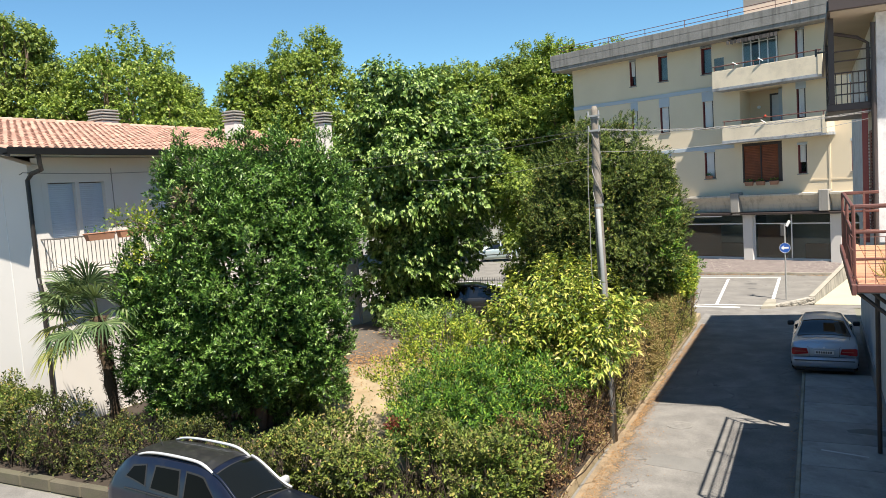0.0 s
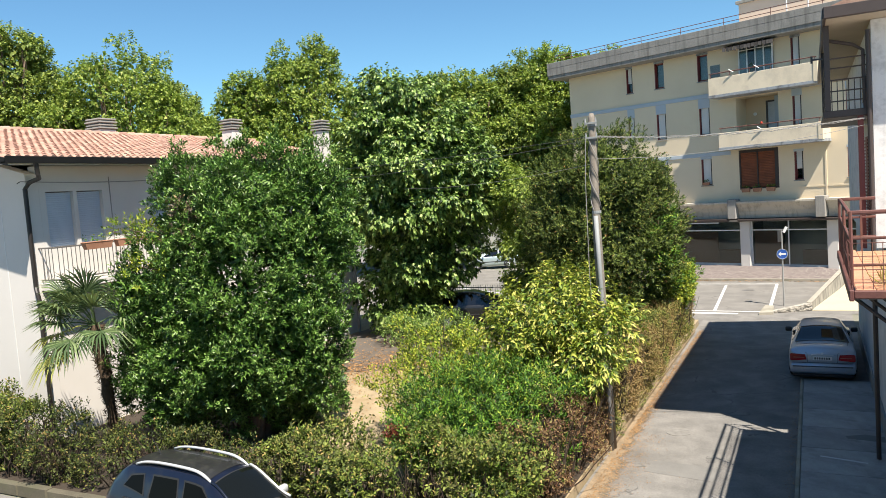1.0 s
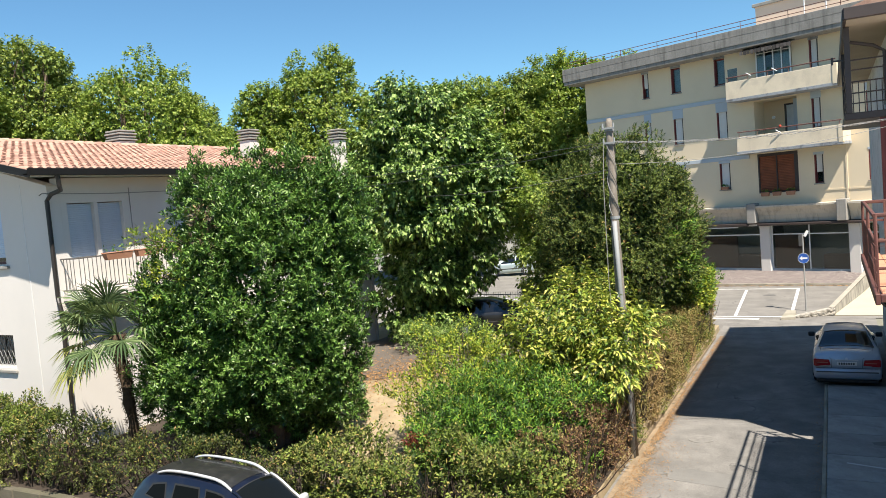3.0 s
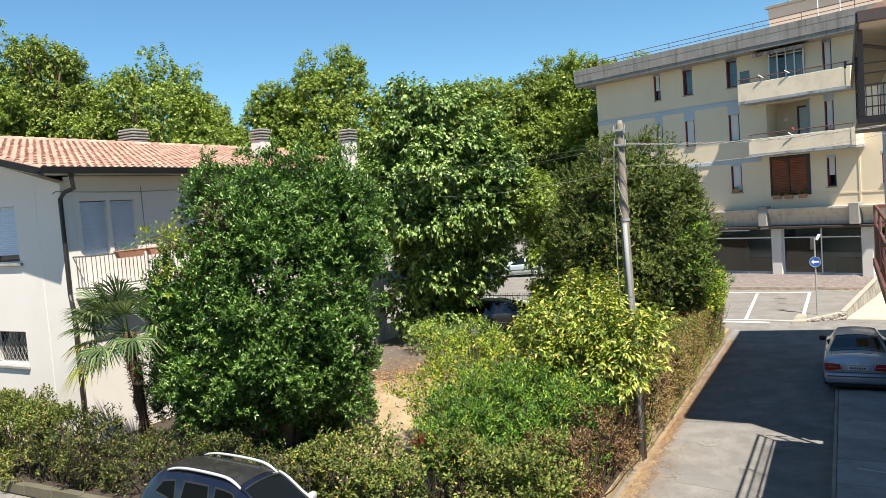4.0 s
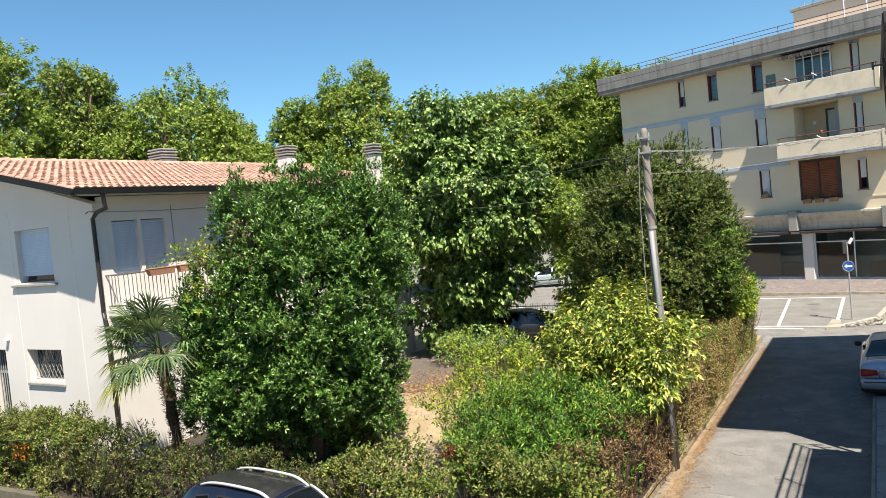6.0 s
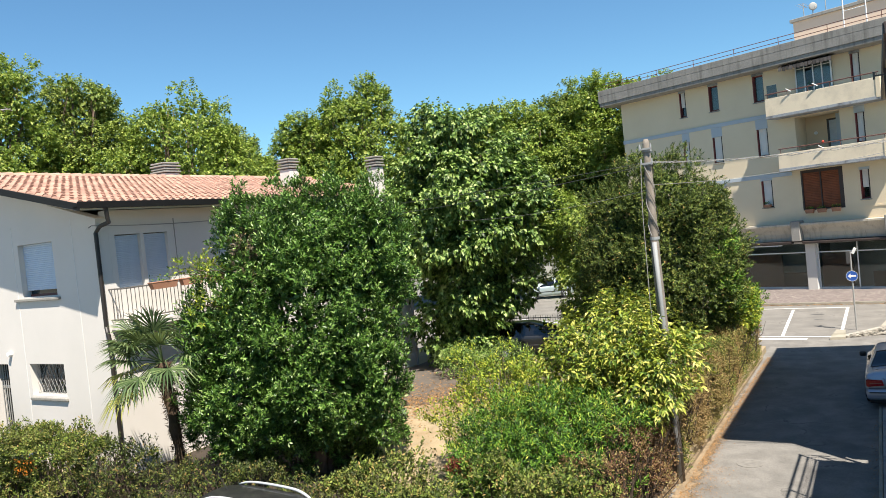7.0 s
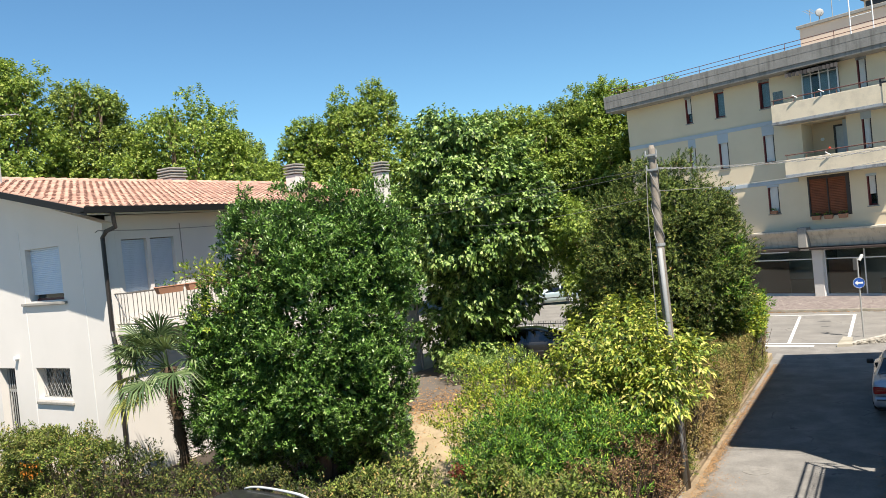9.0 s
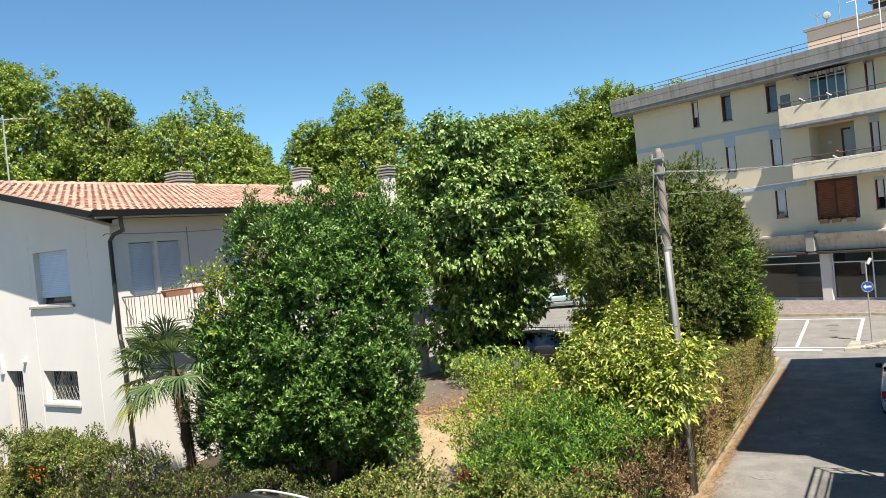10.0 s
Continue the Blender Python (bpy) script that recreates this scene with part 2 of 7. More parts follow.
M["white_line"] = mat("road_paint", (0.641, 0.641, 0.623), 0.8, var=0.15, scale=3, fine=50, stain=(0.311, 0.303, 0.294), stain_amount=0.6, stain_scale=2.5)
M["white_plaster"] = mat("white_plaster", (0.625, 0.59, 0.55), 0.9, var=0.035, scale=0.8, fine=45, bump=0.12, stain=(0.534, 0.516, 0.481), stain_amount=0.3, stain_scale=0.5)
M["cream_plaster"] = mat("cream_plaster", (0.7, 0.59, 0.425), 0.9, var=0.05, scale=0.4, fine=30, bump=0.1, stain=(0.58, 0.48, 0.33), stain_amount=0.35, stain_scale=0.3)
M["eaves"] = mat("board_marked_concrete", (0.24, 0.231, 0.214), 0.9, var=0.2, scale=1.2, fine=12, bump=0.3, stain=(0.107, 0.102, 0.093), stain_amount=0.85, stain_scale=0.8, streak=True)
M["concrete"] = mat("raw_concrete", (0.276, 0.263, 0.24), 0.9, var=0.16, scale=0.8, fine=25, bump=0.3, stain=(0.178, 0.165, 0.142), stain_amount=0.7, stain_scale=0.5, streak=True)
M["blue_grey"] = mat("blue_grey_paint", (0.409, 0.463, 0.507), 0.8, var=0.06, scale=0.8, fine=30, bump=0.05)
M["stained_grey"] = mat("stained_grey", (0.3, 0.32, 0.34), 0.85, var=0.15, scale=1, fine=20, stain=(0.06, 0.06, 0.06), stain_amount=0.95, stain_scale=2.2)
M["maroon"] = mat("maroon_paint", (0.16, 0.03, 0.025), 0.5, var=0.15, scale=4, bump=0.05)
M["rust_rail"] = mat("rusty_maroon_iron", (0.13, 0.05, 0.04), 0.6, var=0.25, scale=6, stain=(0.22, 0.1, 0.055), stain_amount=0.5, stain_scale=5)
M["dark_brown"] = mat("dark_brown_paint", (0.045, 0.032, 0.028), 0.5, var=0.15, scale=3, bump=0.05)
M["blind"] = mat("grey_roller_blind", (0.676, 0.659, 0.623), 0.6, var=0.04, scale=1.5, bump=0.03)
# darker copy of the pale shutter; the side wall's shade is in its colour
M["shade_shutter"] = mat("shade_toned_roller_shutter", (0.47, 0.53, 0.6), 0.55, var=0.03, scale=1.5, bump=0.02)
M["blind_blue"] = mat("pale_roller_shutter", (0.5, 0.585, 0.69), 0.55, var=0.03, scale=1.5, bump=0.02)
M["wicker"] = mat("woven_blind", (0.2, 0.065, 0.03), 0.8, var=0.3, scale=2, fine=40, bump=0.4)
M["alu"] = mat("aluminium", (0.72, 0.73, 0.74), 0.4, metal=0.5, var=0.05, bump=0.0)
M["net_curtain"] = mat("net_curtain", (0.5, 0.52, 0.52), 0.8, var=0.12, scale=5, bump=0.1)
M["white_paint"] = mat("white_painted_metal", (0.75, 0.75, 0.74), 0.45, var=0.04, bump=0.02)
M["terracotta"] = mat("terracotta", (0.409, 0.196, 0.116), 0.85, var=0.2, scale=4, fine=50, bump=0.25, stain=(0.223, 0.151, 0.107), stain_amount=0.4, stain_scale=3, island=0.2)
M["roof_tile"] = mat("roof_tile", (0.4, 0.235, 0.175), 0.9, var=0.3, scale=5, fine=60, bump=0.25, stain=(0.43, 0.3, 0.235), stain_amount=0.7, stain_scale=1.8, island=0.28)
M["gutter"] = mat("dark_grey_gutter", (0.012, 0.012, 0.012), 0.6, var=0.2, scale=2, bump=0.03, spec=0.2)
M["glass"] = glass_mat("window_glass")
M["shop_glass"] = glass_mat("shop_glass", (0.015, 0.02, 0.02), 0.02, 0.92, 1.55)
M["dark_room"] = mat("dark_interior", (0.25, 0.2, 0.16), 0.9, var=0.3, scale=0.8)
M["brown_room"] = mat("brown_interior", (0.3, 0.13, 0.075), 0.7, var=0.35, scale=0.5)
M["pent"] = mat("orange_plaster", (0.74, 0.56, 0.43), 0.9, var=0.06, scale=0.6)
M["rail_iron"] = mat("brown_grey_iron", (0.12, 0.11, 0.1), 0.6, var=0.2, scale=4)
M["iron"] = mat("dark_iron", (0.06, 0.06, 0.06), 0.5, var=0.15, scale=4)
M["grey_iron"] = mat("grey_iron", (0.3, 0.3, 0.29), 0.5, var=0.12, scale=4)
M["pole_wood"] = mat("weathered_pole_wood", (0.2, 0.175, 0.145), 0.9, var=0.35, scale=3, fine=25, bump=0.5, stain=(0.12, 0.09, 0.06), stain_amount=0.6, stain_scale=2, streak=True)
M["pipe_grey"] = mat("grey_conduit", (0.24, 0.25, 0.25), 0.65, metal=0.0, var=0.08, bump=0.03)
M["cable"] = mat("pale_cable", (0.27, 0.26, 0.245), 0.6, var=0.1, bump=0)
M["cable_dark"] = mat("dark_cable", (0.06, 0.06, 0.06), 0.6, var=0.1, bump=0)
M["bark"] = mat("bark", (0.13, 0.09, 0.065), 0.95, var=0.3, scale=5, fine=40, bump=0.8)
M["twig"] = mat("twig", (0.045, 0.031, 0.021), 0.9, var=0.3, scale=8, bump=0.3)
M["fibre"] = mat("palm_fibre", (0.07, 0.045, 0.026), 0.95, var=0.35, scale=8, fine=60, bump=0.9)
M["potted_green"] = mat("house_plant_green", (0.03, 0.08, 0.02), 0.5, var=0.3, scale=8)
M["tyre"] = mat("tyre_rubber", (0.025, 0.025, 0.026), 0.8, var=0.1, scale=10)
M["black_plastic"] = mat("black_plastic", (0.02, 0.02, 0.021), 0.5, var=0.1, scale=8, bump=0.02)
M["car_glass"] = glass_mat("car_glass", (0.006, 0.006, 0.006), 0.02, 0.0, 1.9)
M["suv_glass"] = glass_mat("tinted_car_glass", (0.004, 0.004, 0.004), 0.02, 0.0, 1.16)
M["screen_glass"] = glass_mat("windscreen_glass", (0.006, 0.007, 0.006), 0.02, 0.1, 1.45)
M["red_lamp"] = mat("red_lens", (0.4, 0.015, 0.015), 0.15, var=0.1, scale=6, bump=0)
M["plate"] = mat("plate_white", (0.75, 0.75, 0.75), 0.4, var=0.03)
M["sign_blue"] = mat("sign_blue", (0.02, 0.09, 0.38), 0.35, var=0.05, bump=0)
M["dry_leaf"] = mat("dry_leaves", (0.3, 0.165, 0.065), 0.9, var=0.3, scale=4, island=0.4)

# ---- ground, road, kerbs ----
def sheet(name, pts, z, material, label, category, thick=0.0):
    bm = B()
    if thick:
        poly(bm, [(x, y, z - thick) for x, y in pts], (0, 0, thick))
    else:
        bm.faces.new([bm.verts.new((x, y, z)) for x, y in pts])
    return solo(name, bm, material, label, category, kind="structure")


def disc(r, n=96):
    return [(r * math.cos(2 * math.pi * i / n), r * math.sin(2 * math.pi * i / n)) for i in range(n)]


sheet("ground", disc(3000), -0.03, M["ground"], "dry open ground that runs out to the horizon", "ground")
sheet("road", [(-4.25, 10.0), (-60, 10.0), (-60, -12), (30, -12), (30, 10), (1.3, 10), (1.3, 34), (-4.25, 34)], -0.012, M["asphalt"], "worn grey asphalt lane between hedge and building", "road")
sheet("road_crossing", [(-60, 31.5), (-4.25, 31.5), (-4.25, 34.0), (1.3, 34.0), (30, 31), (30, 34.2), (-60, 48)], -0.008, M["asphalt_light"], "sunlit pale asphalt side street", "road")
sheet("car_park", [(-75, 34.12), (-0.3, 34.12), (1.4, 43.6), (-7.4, 45.5), (-20, 50), (-40, 70), (-75, 70)], -0.004, M["asphalt_light"], "sunlit asphalt car park with white bay lines", "car park")


def strip(bm, a, b, w, z=0.0, h=0.004):
    a, b = Vector((*a, 0)), Vector((*b, 0))
    n = (b - a).normalized().cross(Vector((0, 0, 1))) * w / 2
    poly(bm, [(p.x, p.y, z) for p in (a - n, b - n, b + n, a + n)], (0, 0, h))


for a, b, w in (((-4.02, 34.5), (-4.3, 42.4), 0.13), ((-1.8, 34.3), (-1.8, 42.7), 0.14), ((-9.5, 43.2), (-1.75, 42.75), 0.13),
                ((-9.0, 34.62), (-1.4, 34.28), 0.13), ((-4.9, 33.9), (-3.0, 33.75), 0.3), ((-24, 44.5), (-12.5, 37.5), 0.14), ((-6.4, 34.6), (-6.8, 42.6), 0.13)):
    bm = B()
    strip(bm, a, b, w)
    solo("bay_line", bm, M["white_line"], "worn white painted line on the asphalt", "road marking", "bay lines", "structure")

# pavement beside the lane: one slab after another
pave = solo("pavement", cbox(-0.36, -6, -0.02, 1.32, 23.0, 0.05), M["kerb"], "shaded concrete pavement of large slabs along the wall", "pavement", kind="structure")
solo("kerb", cbox(-0.44, -6, -0.02, -0.365, 23.0, 0.085, bevel=0.012), M["kerb"], "low worn concrete kerb of the pavement", "kerb", kind="structure")
# garden plot, raised behind its kerbs
sheet("garden_ground", [(-40, 10.2), (-4.27, 10.2), (-4.27, 31.2), (-40, 31.2)], 0.2, M["straw"], "bleached straw-like lawn of the front garden", "lawn", thick=0.22)
sheet("courtyard", [(-18.0, 19.0), (-15.6, 20.0), (-14.4, 20.7), (-12.6, 21.3), (-10.5, 21.8), (-9.0, 23.0), (-8.6, 31.1), (-18.0, 31.1)], 0.215, M["yard"], "grey-brown yard of dirty concrete beside the house, darkened for the linden's shade", "yard", thick=0.01)
sheet("hedge_bed", [(-40, 10.24), (-4.3, 10.24), (-4.3, 17.5), (-5.6, 17.5), (-6.2, 12.8), (-9.8, 12.8), (-11.0, 14.4), (-12.4, 16.4), (-18.15, 16.4), (-18.15, 12.4), (-40, 12.4)], 0.206, M["soil"], "soil under the hedges, darkened to stand for the shade there", "soil")
dust = mat("ochre_dust", (0.235, 0.175, 0.112), 0.95, var=0.4, scale=2.5, fine=30, bump=0.4)
nd, ln = dust.node_tree.nodes, dust.node_tree.links
tc = nd.new("ShaderNodeTexCoord")
sp = nd.new("ShaderNodeSeparateXYZ")
ln.new(tc.outputs["Object"], sp.inputs[0])
fall = nd.new("ShaderNodeMapRange")
fall.inputs[1].default_value, fall.inputs[2].default_value, fall.inputs[3].default_value, fall.inputs[4].default_value = -3.6, -2.7, 1.0, -0.35
taper = nd.new("ShaderNodeMath")            # the strip narrows up the lane
taper.operation = "MULTIPLY_ADD"
ln.new(sp.outputs[1], taper.inputs[0])
taper.inputs[1].default_value = 0.04
ln.new(sp.outputs[0], taper.inputs[2])
ln.new(taper.outputs[0], fall.inputs[0])
crumbs = nd.new("ShaderNodeTexNoise")
crumbs.inputs["Scale"].default_value, crumbs.inputs["Detail"].default_value, crumbs.inputs["Roughness"].default_value = 3.0, 9, 0.75
ln.new(tc.outputs["Object"], crumbs.inputs["Vector"])
both = nd.new("ShaderNodeMath")
both.operation = "MULTIPLY_ADD"
ln.new(crumbs.outputs["Fac"], both.inputs[0])
both.inputs[1].default_value = 1.5
ln.new(fall.outputs[0], both.inputs[2])
cut = nd.new("ShaderNodeMapRange")
cut.inputs[1].default_value, cut.inputs[2].default_value = 1.0, 1.35
ln.new(both.outputs[0], cut.inputs[0])
clear_bsdf, mixed = nd.new("ShaderNodeBsdfTransparent"), nd.new("ShaderNodeMixShader")
ln.new(cut.outputs[0], mixed.inputs[0])
ln.new(clear_bsdf.outputs[0], mixed.inputs[1])
ln.new(nd["Principled BSDF"].outputs[0], mixed.inputs[2])
ln.new(mixed.outputs[0], nd["Material Output"].inputs[0])
sheet("dirt_strip", [(-4.2, 10.3), (-3.0, 10.3), (-3.0, 30), (-4.2, 30)], -0.006, dust, "ochre dust and leaf crumbs along the hedge's foot", "dirt")
solo("garden_kerb_side", cbox(-4.26, 16.15, -0.02, -4.19, 29.6, 0.09, bevel=0.02), mat("ochre_kerb", (0.2, 0.15, 0.095), 0.95, var=0.2, scale=3, fine=40, bump=0.4, stain=(0.25, 0.18, 0.1), stain_amount=0.6, stain_scale=2), "low ochre concrete kerb at the foot of the hedge", "kerb", kind="structure")
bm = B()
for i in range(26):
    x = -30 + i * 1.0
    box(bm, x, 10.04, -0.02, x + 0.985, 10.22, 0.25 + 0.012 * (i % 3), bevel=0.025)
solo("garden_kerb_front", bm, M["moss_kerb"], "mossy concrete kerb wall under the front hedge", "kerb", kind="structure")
# porphyry walk in front of the shops, and its ramp wall
FAC = pose(-14.970, 51.435, 0, 0, 0, -20) @ Matrix.Diagonal((1.038, 1, 1, 1))


def fac(x, y, z):
    return FAC @ Vector((x, y, z))


bm = B()
poly(bm, [(-17, 45.6, 0.1), (2.4, 43.5, 0.1), fac(17, 0.5, 0.5), fac(0, 0.5, 0.44)], (0, 0, -0.4))
solo("shop_pavement", bm, mat("porphyry", (0.15, 0.122, 0.115), 0.85, var=0.3, scale=3.5, fine=12, bump=0.4, stain=(0.22, 0.19, 0.175), stain_amount=0.6, stain_scale=4, joint=((0.25, 0.22, 0.195), 3.4, 0.045)), "raised porphyry crazy paving before the shops", "pavement", kind="structure")
bm = B()
poly(bm, [(-17, 45.48, -0.02), (2.4, 43.38, -0.02), (2.4, 43.5, -0.02), (-17, 45.6, -0.02)], (0, 0, 0.15))
solo("shop_kerb", bm, M["kerb"], "stone kerb strewn with dry leaves", "kerb", kind="structure")
ramp = thing("ramp_wall", "low concrete parapet with dark streaks beside a pale ramp", "wall", (0, 36, 0), kind="structure")
CONCRETE = mat("streaked_concrete", (0.28, 0.265, 0.23), 0.9, var=0.25, scale=2, stain=(0.03, 0.03, 0.028), stain_amount=1.0, stain_scale=0.8, streak=True)
bm = poly(B(), [(-0.15, 34.7, 0), (0.98, 39.3, 0), (1.5, 41.8, 0), (1.5, 41.8, 1.05), (0.98, 39.3, 0.86), (-0.15, 34.7, 0.32)], (-0.16, 0.04, 0))
part("parapet", bm, CONCRETE, ramp)
bm = poly(B(), [(-0.15, 34.66, 0.325), (0.98, 39.26, 0.865), (1.5, 41.76, 1.055), (1.5, 41.76, 1.075), (0.98, 39.26, 0.88), (-0.15, 34.66, 0.345)], (-0.2, 0.05, 0))
part("coping", bm, mat("pale_coping", (0.33, 0.3, 0.25), 0.9, var=0.2, scale=4, fine=40, bump=0.3), ramp, "pale worn coping on the parapet")
bm = poly(B(), [(-1.7, 33.95, 0), (-0.15, 34.62, 0), (-0.15, 34.62, 0.33), (-1.7, 33.95, 0.06)], (-0.1, 0.22, 0))
rubble = np.random.default_rng(61)
for i in range(60):
    u = rubble.uniform(0.1, 1)
    c = Vector((-1.7 + 1.55 * u, 33.93 + 0.67 * u, rubble.uniform(0.02, 0.05 + 0.25 * u)))
    w = rubble.uniform(0.03, 0.07)
    box(bm, c.x - w, c.y - 0.02, c.z - w * 0.6, c.x + w, c.y + 0.03, c.z + w * 0.6, bevel=0.012)
part("rubble_foot", bm, mat("rubble", (0.4, 0.37, 0.32), 0.95, var=0.4, scale=9, fine=40, bump=0.6, stain=(0.12, 0.11, 0.095), stain_amount=0.8, stain_scale=7), ramp, "low wedge of rubble masonry")
part("ramp_surface", poly(B(), [(-0.15, 34.6, 0.0), (6, 34.6, 0.0), (6, 44, 0.3), (1.6, 43.5, 0.3)], (0, 0, 0.02)), mat("pale_ramp", (0.47, 0.41, 0.29), 0.9, var=0.1, scale=0.8), ramp, "cream ramp surface")
poly_island = B()
poly(poly_island, [(-2.15, 33.55, -0.01), (-1.6, 33.7, -0.01), (-1.65, 35.4, -0.01), (-2.0, 35.5, -0.01)], (0, 0, 0.1))
solo("kerb_island", poly_island, M["kerb"], "small broken concrete kerb at the end of the parking bays", "kerb", kind="structure")

# marks on the lane and the pavement
bm = rod(B(), (-3.0, 17.85, -0.011), (-3.0, 17.85, -0.004), 0.3, n=28)
solo("manhole_cover", bm, mat("worn_iron", (0.2, 0.19, 0.175), 0.7, var=0.3, scale=8, fine=60, bump=0.6), "worn iron manhole cover in the lane", "manhole cover", kind="structure")
bm = B()
strip(bm, (0.0, 16.75), (0.85, 16.55), 0.06, z=0.083, h=0.003)
solo("paint_mark", bm, M["white_line"], "short pale stripe on the pavement", "marking", kind="structure")
bm = B()
poly(bm, [(0.55, 18.0, 0.083), (1.28, 17.9, 0.083), (1.28, 18.25, 0.083), (0.9, 18.35, 0.083), (0.5, 18.15, 0.083)], (0, 0, 0.002))
solo("damp_patch", bm, mat("damp_concrete", (0.13, 0.128, 0.125), 0.6, var=0.2, scale=3), "dark damp patch on the pavement", "stain", kind="structure")
bm = B()
poly(bm, [(-3.3, 15.2, -0.011), (-1.9, 15.0, -0.011), (-1.8, 15.7, -0.011), (-3.2, 15.9, -0.011)], (0, 0, 0.003))
solo("tar_patch", bm, mat("patched_asphalt", (0.17, 0.165, 0.155), 0.9, var=0.2, scale=2, fine=80, bump=0.4), "old repair patch in the asphalt", "road patch", kind="structure")
bm = B()
r = np.random.default_rng(12)
for x, y, a in ((-5.9, 38.6, 0.5), (-5.6, 37.4, 0.42), (-3.0, 40.6, 0.35), (-2.9, 39.0, 0.2), (-5.2, 36.2, 0.22)):
    poly(bm, [(x + a * math.cos(k * 0.7) * r.uniform(0.7, 1.2), y + 0.6 * a * math.sin(k * 0.7) * r.uniform(0.6, 1.3), -0.003) for k in range(9)], (0, 0, 0.002))
solo("oil_stain", bm, mat("oil_stained_asphalt", (0.1, 0.098, 0.095), 0.7, var=0.3, scale=4), "dark oil stains in the parking bays", "stain", kind="stuff")

def leaves_ball(x, y, z, n=60, r=0.28):
    """A bushy little house plant: short blades that spread from one point."""
    bm, q = B(), np.random.default_rng(17)
    for i in range(n):
        d = Vector(q.normal(size=3) * [1, 0.15, 1] + [0, 0, 0.5]).normalized() * r * q.uniform(0.5, 1)
        s = d.cross(Vector((0, 1, 0))).normalized() * 0.03
        p = Vector((x, y, z))
        bm.faces.new([bm.verts.new(v) for v in (p, p + d * 0.6 + s, p + d, p + d * 0.6 - s)])
    return bm


# ---- apartment building over the shops (local x along its front, y into it) ----
apt = thing("apartment_building", "cream four-storey apartment building with balconies above shops", "building")
apt.matrix_basis = FAC


def wall_with_holes(bm, x0, x1, z0, z1, holes, y0, y1):
    """A wall slab between y0 and y1 with rectangular openings (hx0, hx1, hz0, hz1)."""
    xs = sorted({x0, x1, *[h[0] for h in holes], *[h[1] for h in holes]})
    zs = sorted({z0, z1, *[h[2] for h in holes], *[h[3] for h in holes]})
    xs, zs = [x for x in xs if x0 <= x <= x1], [z for z in zs if z0 <= z <= z1]
    solid = {}
    for i in range(len(xs) - 1):
        for j in range(len(zs) - 1):
            cx, cz = (xs[i] + xs[i + 1]) / 2, (zs[j] + zs[j + 1]) / 2
            solid[i, j] = not any(h[0] < cx < h[1] and h[2] < cz < h[3] for h in holes)
    cache = {}

    def v(x, y, z):
        k = (round(x, 4), round(y, 4), round(z, 4))
        if k not in cache:
            cache[k] = bm.verts.new((x, y, z))
        return cache[k]

    for (i, j), s in solid.items():
        if not s:
            continue
        a, b, c, d = xs[i], xs[i + 1], zs[j], zs[j + 1]
        bm.faces.new((v(a, y0, c), v(b, y0, c), v(b, y0, d), v(a, y0, d)))
        bm.faces.new((v(a, y1, d), v(b, y1, d), v(b, y1, c), v(a, y1, c)))
        for (di, dj), q in {(-1, 0): ((a, y1, c), (a, y0, c), (a, y0, d), (a, y1, d)), (1, 0): ((b, y0, c), (b, y1, c), (b, y1, d), (b, y0, d)),
                            (0, -1): ((a, y1, c), (b, y1, c), (b, y0, c), (a, y0, c)), (0, 1): ((a, y0, d), (b, y0, d), (b, y1, d), (a, y1, d))}.items():
            if not solid.get((i + di, j + dj), False):
                bm.faces.new([v(*p) for p in q])
    return bm


def ribbed(x0, x1, z0, z1, y, pitch=0.055, deep=0.012):
    """One sheet of rolled slats: a ribbed skin with a back."""
    n = max(2, int((z1 - z0) / pitch))
    prof = []
    for i in range(n):
        a, b = z0 + (z1 - z0) * i / n, z0 + (z1 - z0) * (i + 1) / n
        prof += [(y + deep, a), (y, a + (b - a) * 0.2), (y, a + (b - a) * 0.85)]
    prof += [(y + deep, z1), (y + deep + 0.01, z1), (y + deep + 0.01, z0)]
    return poly(B(), [(x0, p, z) for p, z in prof], (x1 - x0, 0, 0))


COLS = {"a": (4.4, 4.84), "b": (6.4, 7.02), "c": (9.18, 9.82), "d": (14.5, 14.96), "e": (17.15, 17.75), "f": (20.2, 20.9), "g": (23.5, 24.1)}
ROWS = {"top": (11.66, 13.22), "mid": (8.44, 10.04), "low": (5.38, 6.96)}
holes = [(x0, x1, z0, z1) for x0, x1 in COLS.values() for z0, z1 in ROWS.values()]
holes += [(11.4, 13.75, 8.2, 10.35), (11.45, 13.66, 5.0, 7.3), (11.7, 13.6, 11.5, 13.2)]
shops = [(0.6, 5.8, 0.42, 3.1), (6.2, 11.36, 0.42, 3.1), (11.95, 16.05, 0.42, 3.1), (16.6, 21.5, 0.42, 3.1), (22, 26.5, 0.42, 3.1)]
bm = wall_with_holes(B(), 0, 30, 4.2, 13.4, holes, 0, 0.32)
part("front_wall", bm, M["cream_plaster"], apt, local=True)
bm = wall_with_holes(B(), 0, 30, 0.0, 4.2, shops, 0.0, 0.4)
part("shop_wall", bm, mat("grey_white_plaster", (0.56, 0.56, 0.55), 0.85, var=0.06, scale=0.8), apt, "pale grey shop piers and base", local=True)
part("side_wall", cbox(0, 0.32, 0, 0.32, 12, 13.5), M["cream_plaster"], apt, local=True)
part("side_wall", cbox(29.7, 0.4, 0, 30, 12, 13.5), M["cream_plaster"], apt, local=True)
part("back_wall", cbox(0, 12, 0, 30, 12.3, 13.5), M["cream_plaster"], apt, local=True)
part("floor_slab", cbox(0.35, 0.42, 4.0, 29.6, 11.9, 4.2), M["concrete"], apt, local=True)
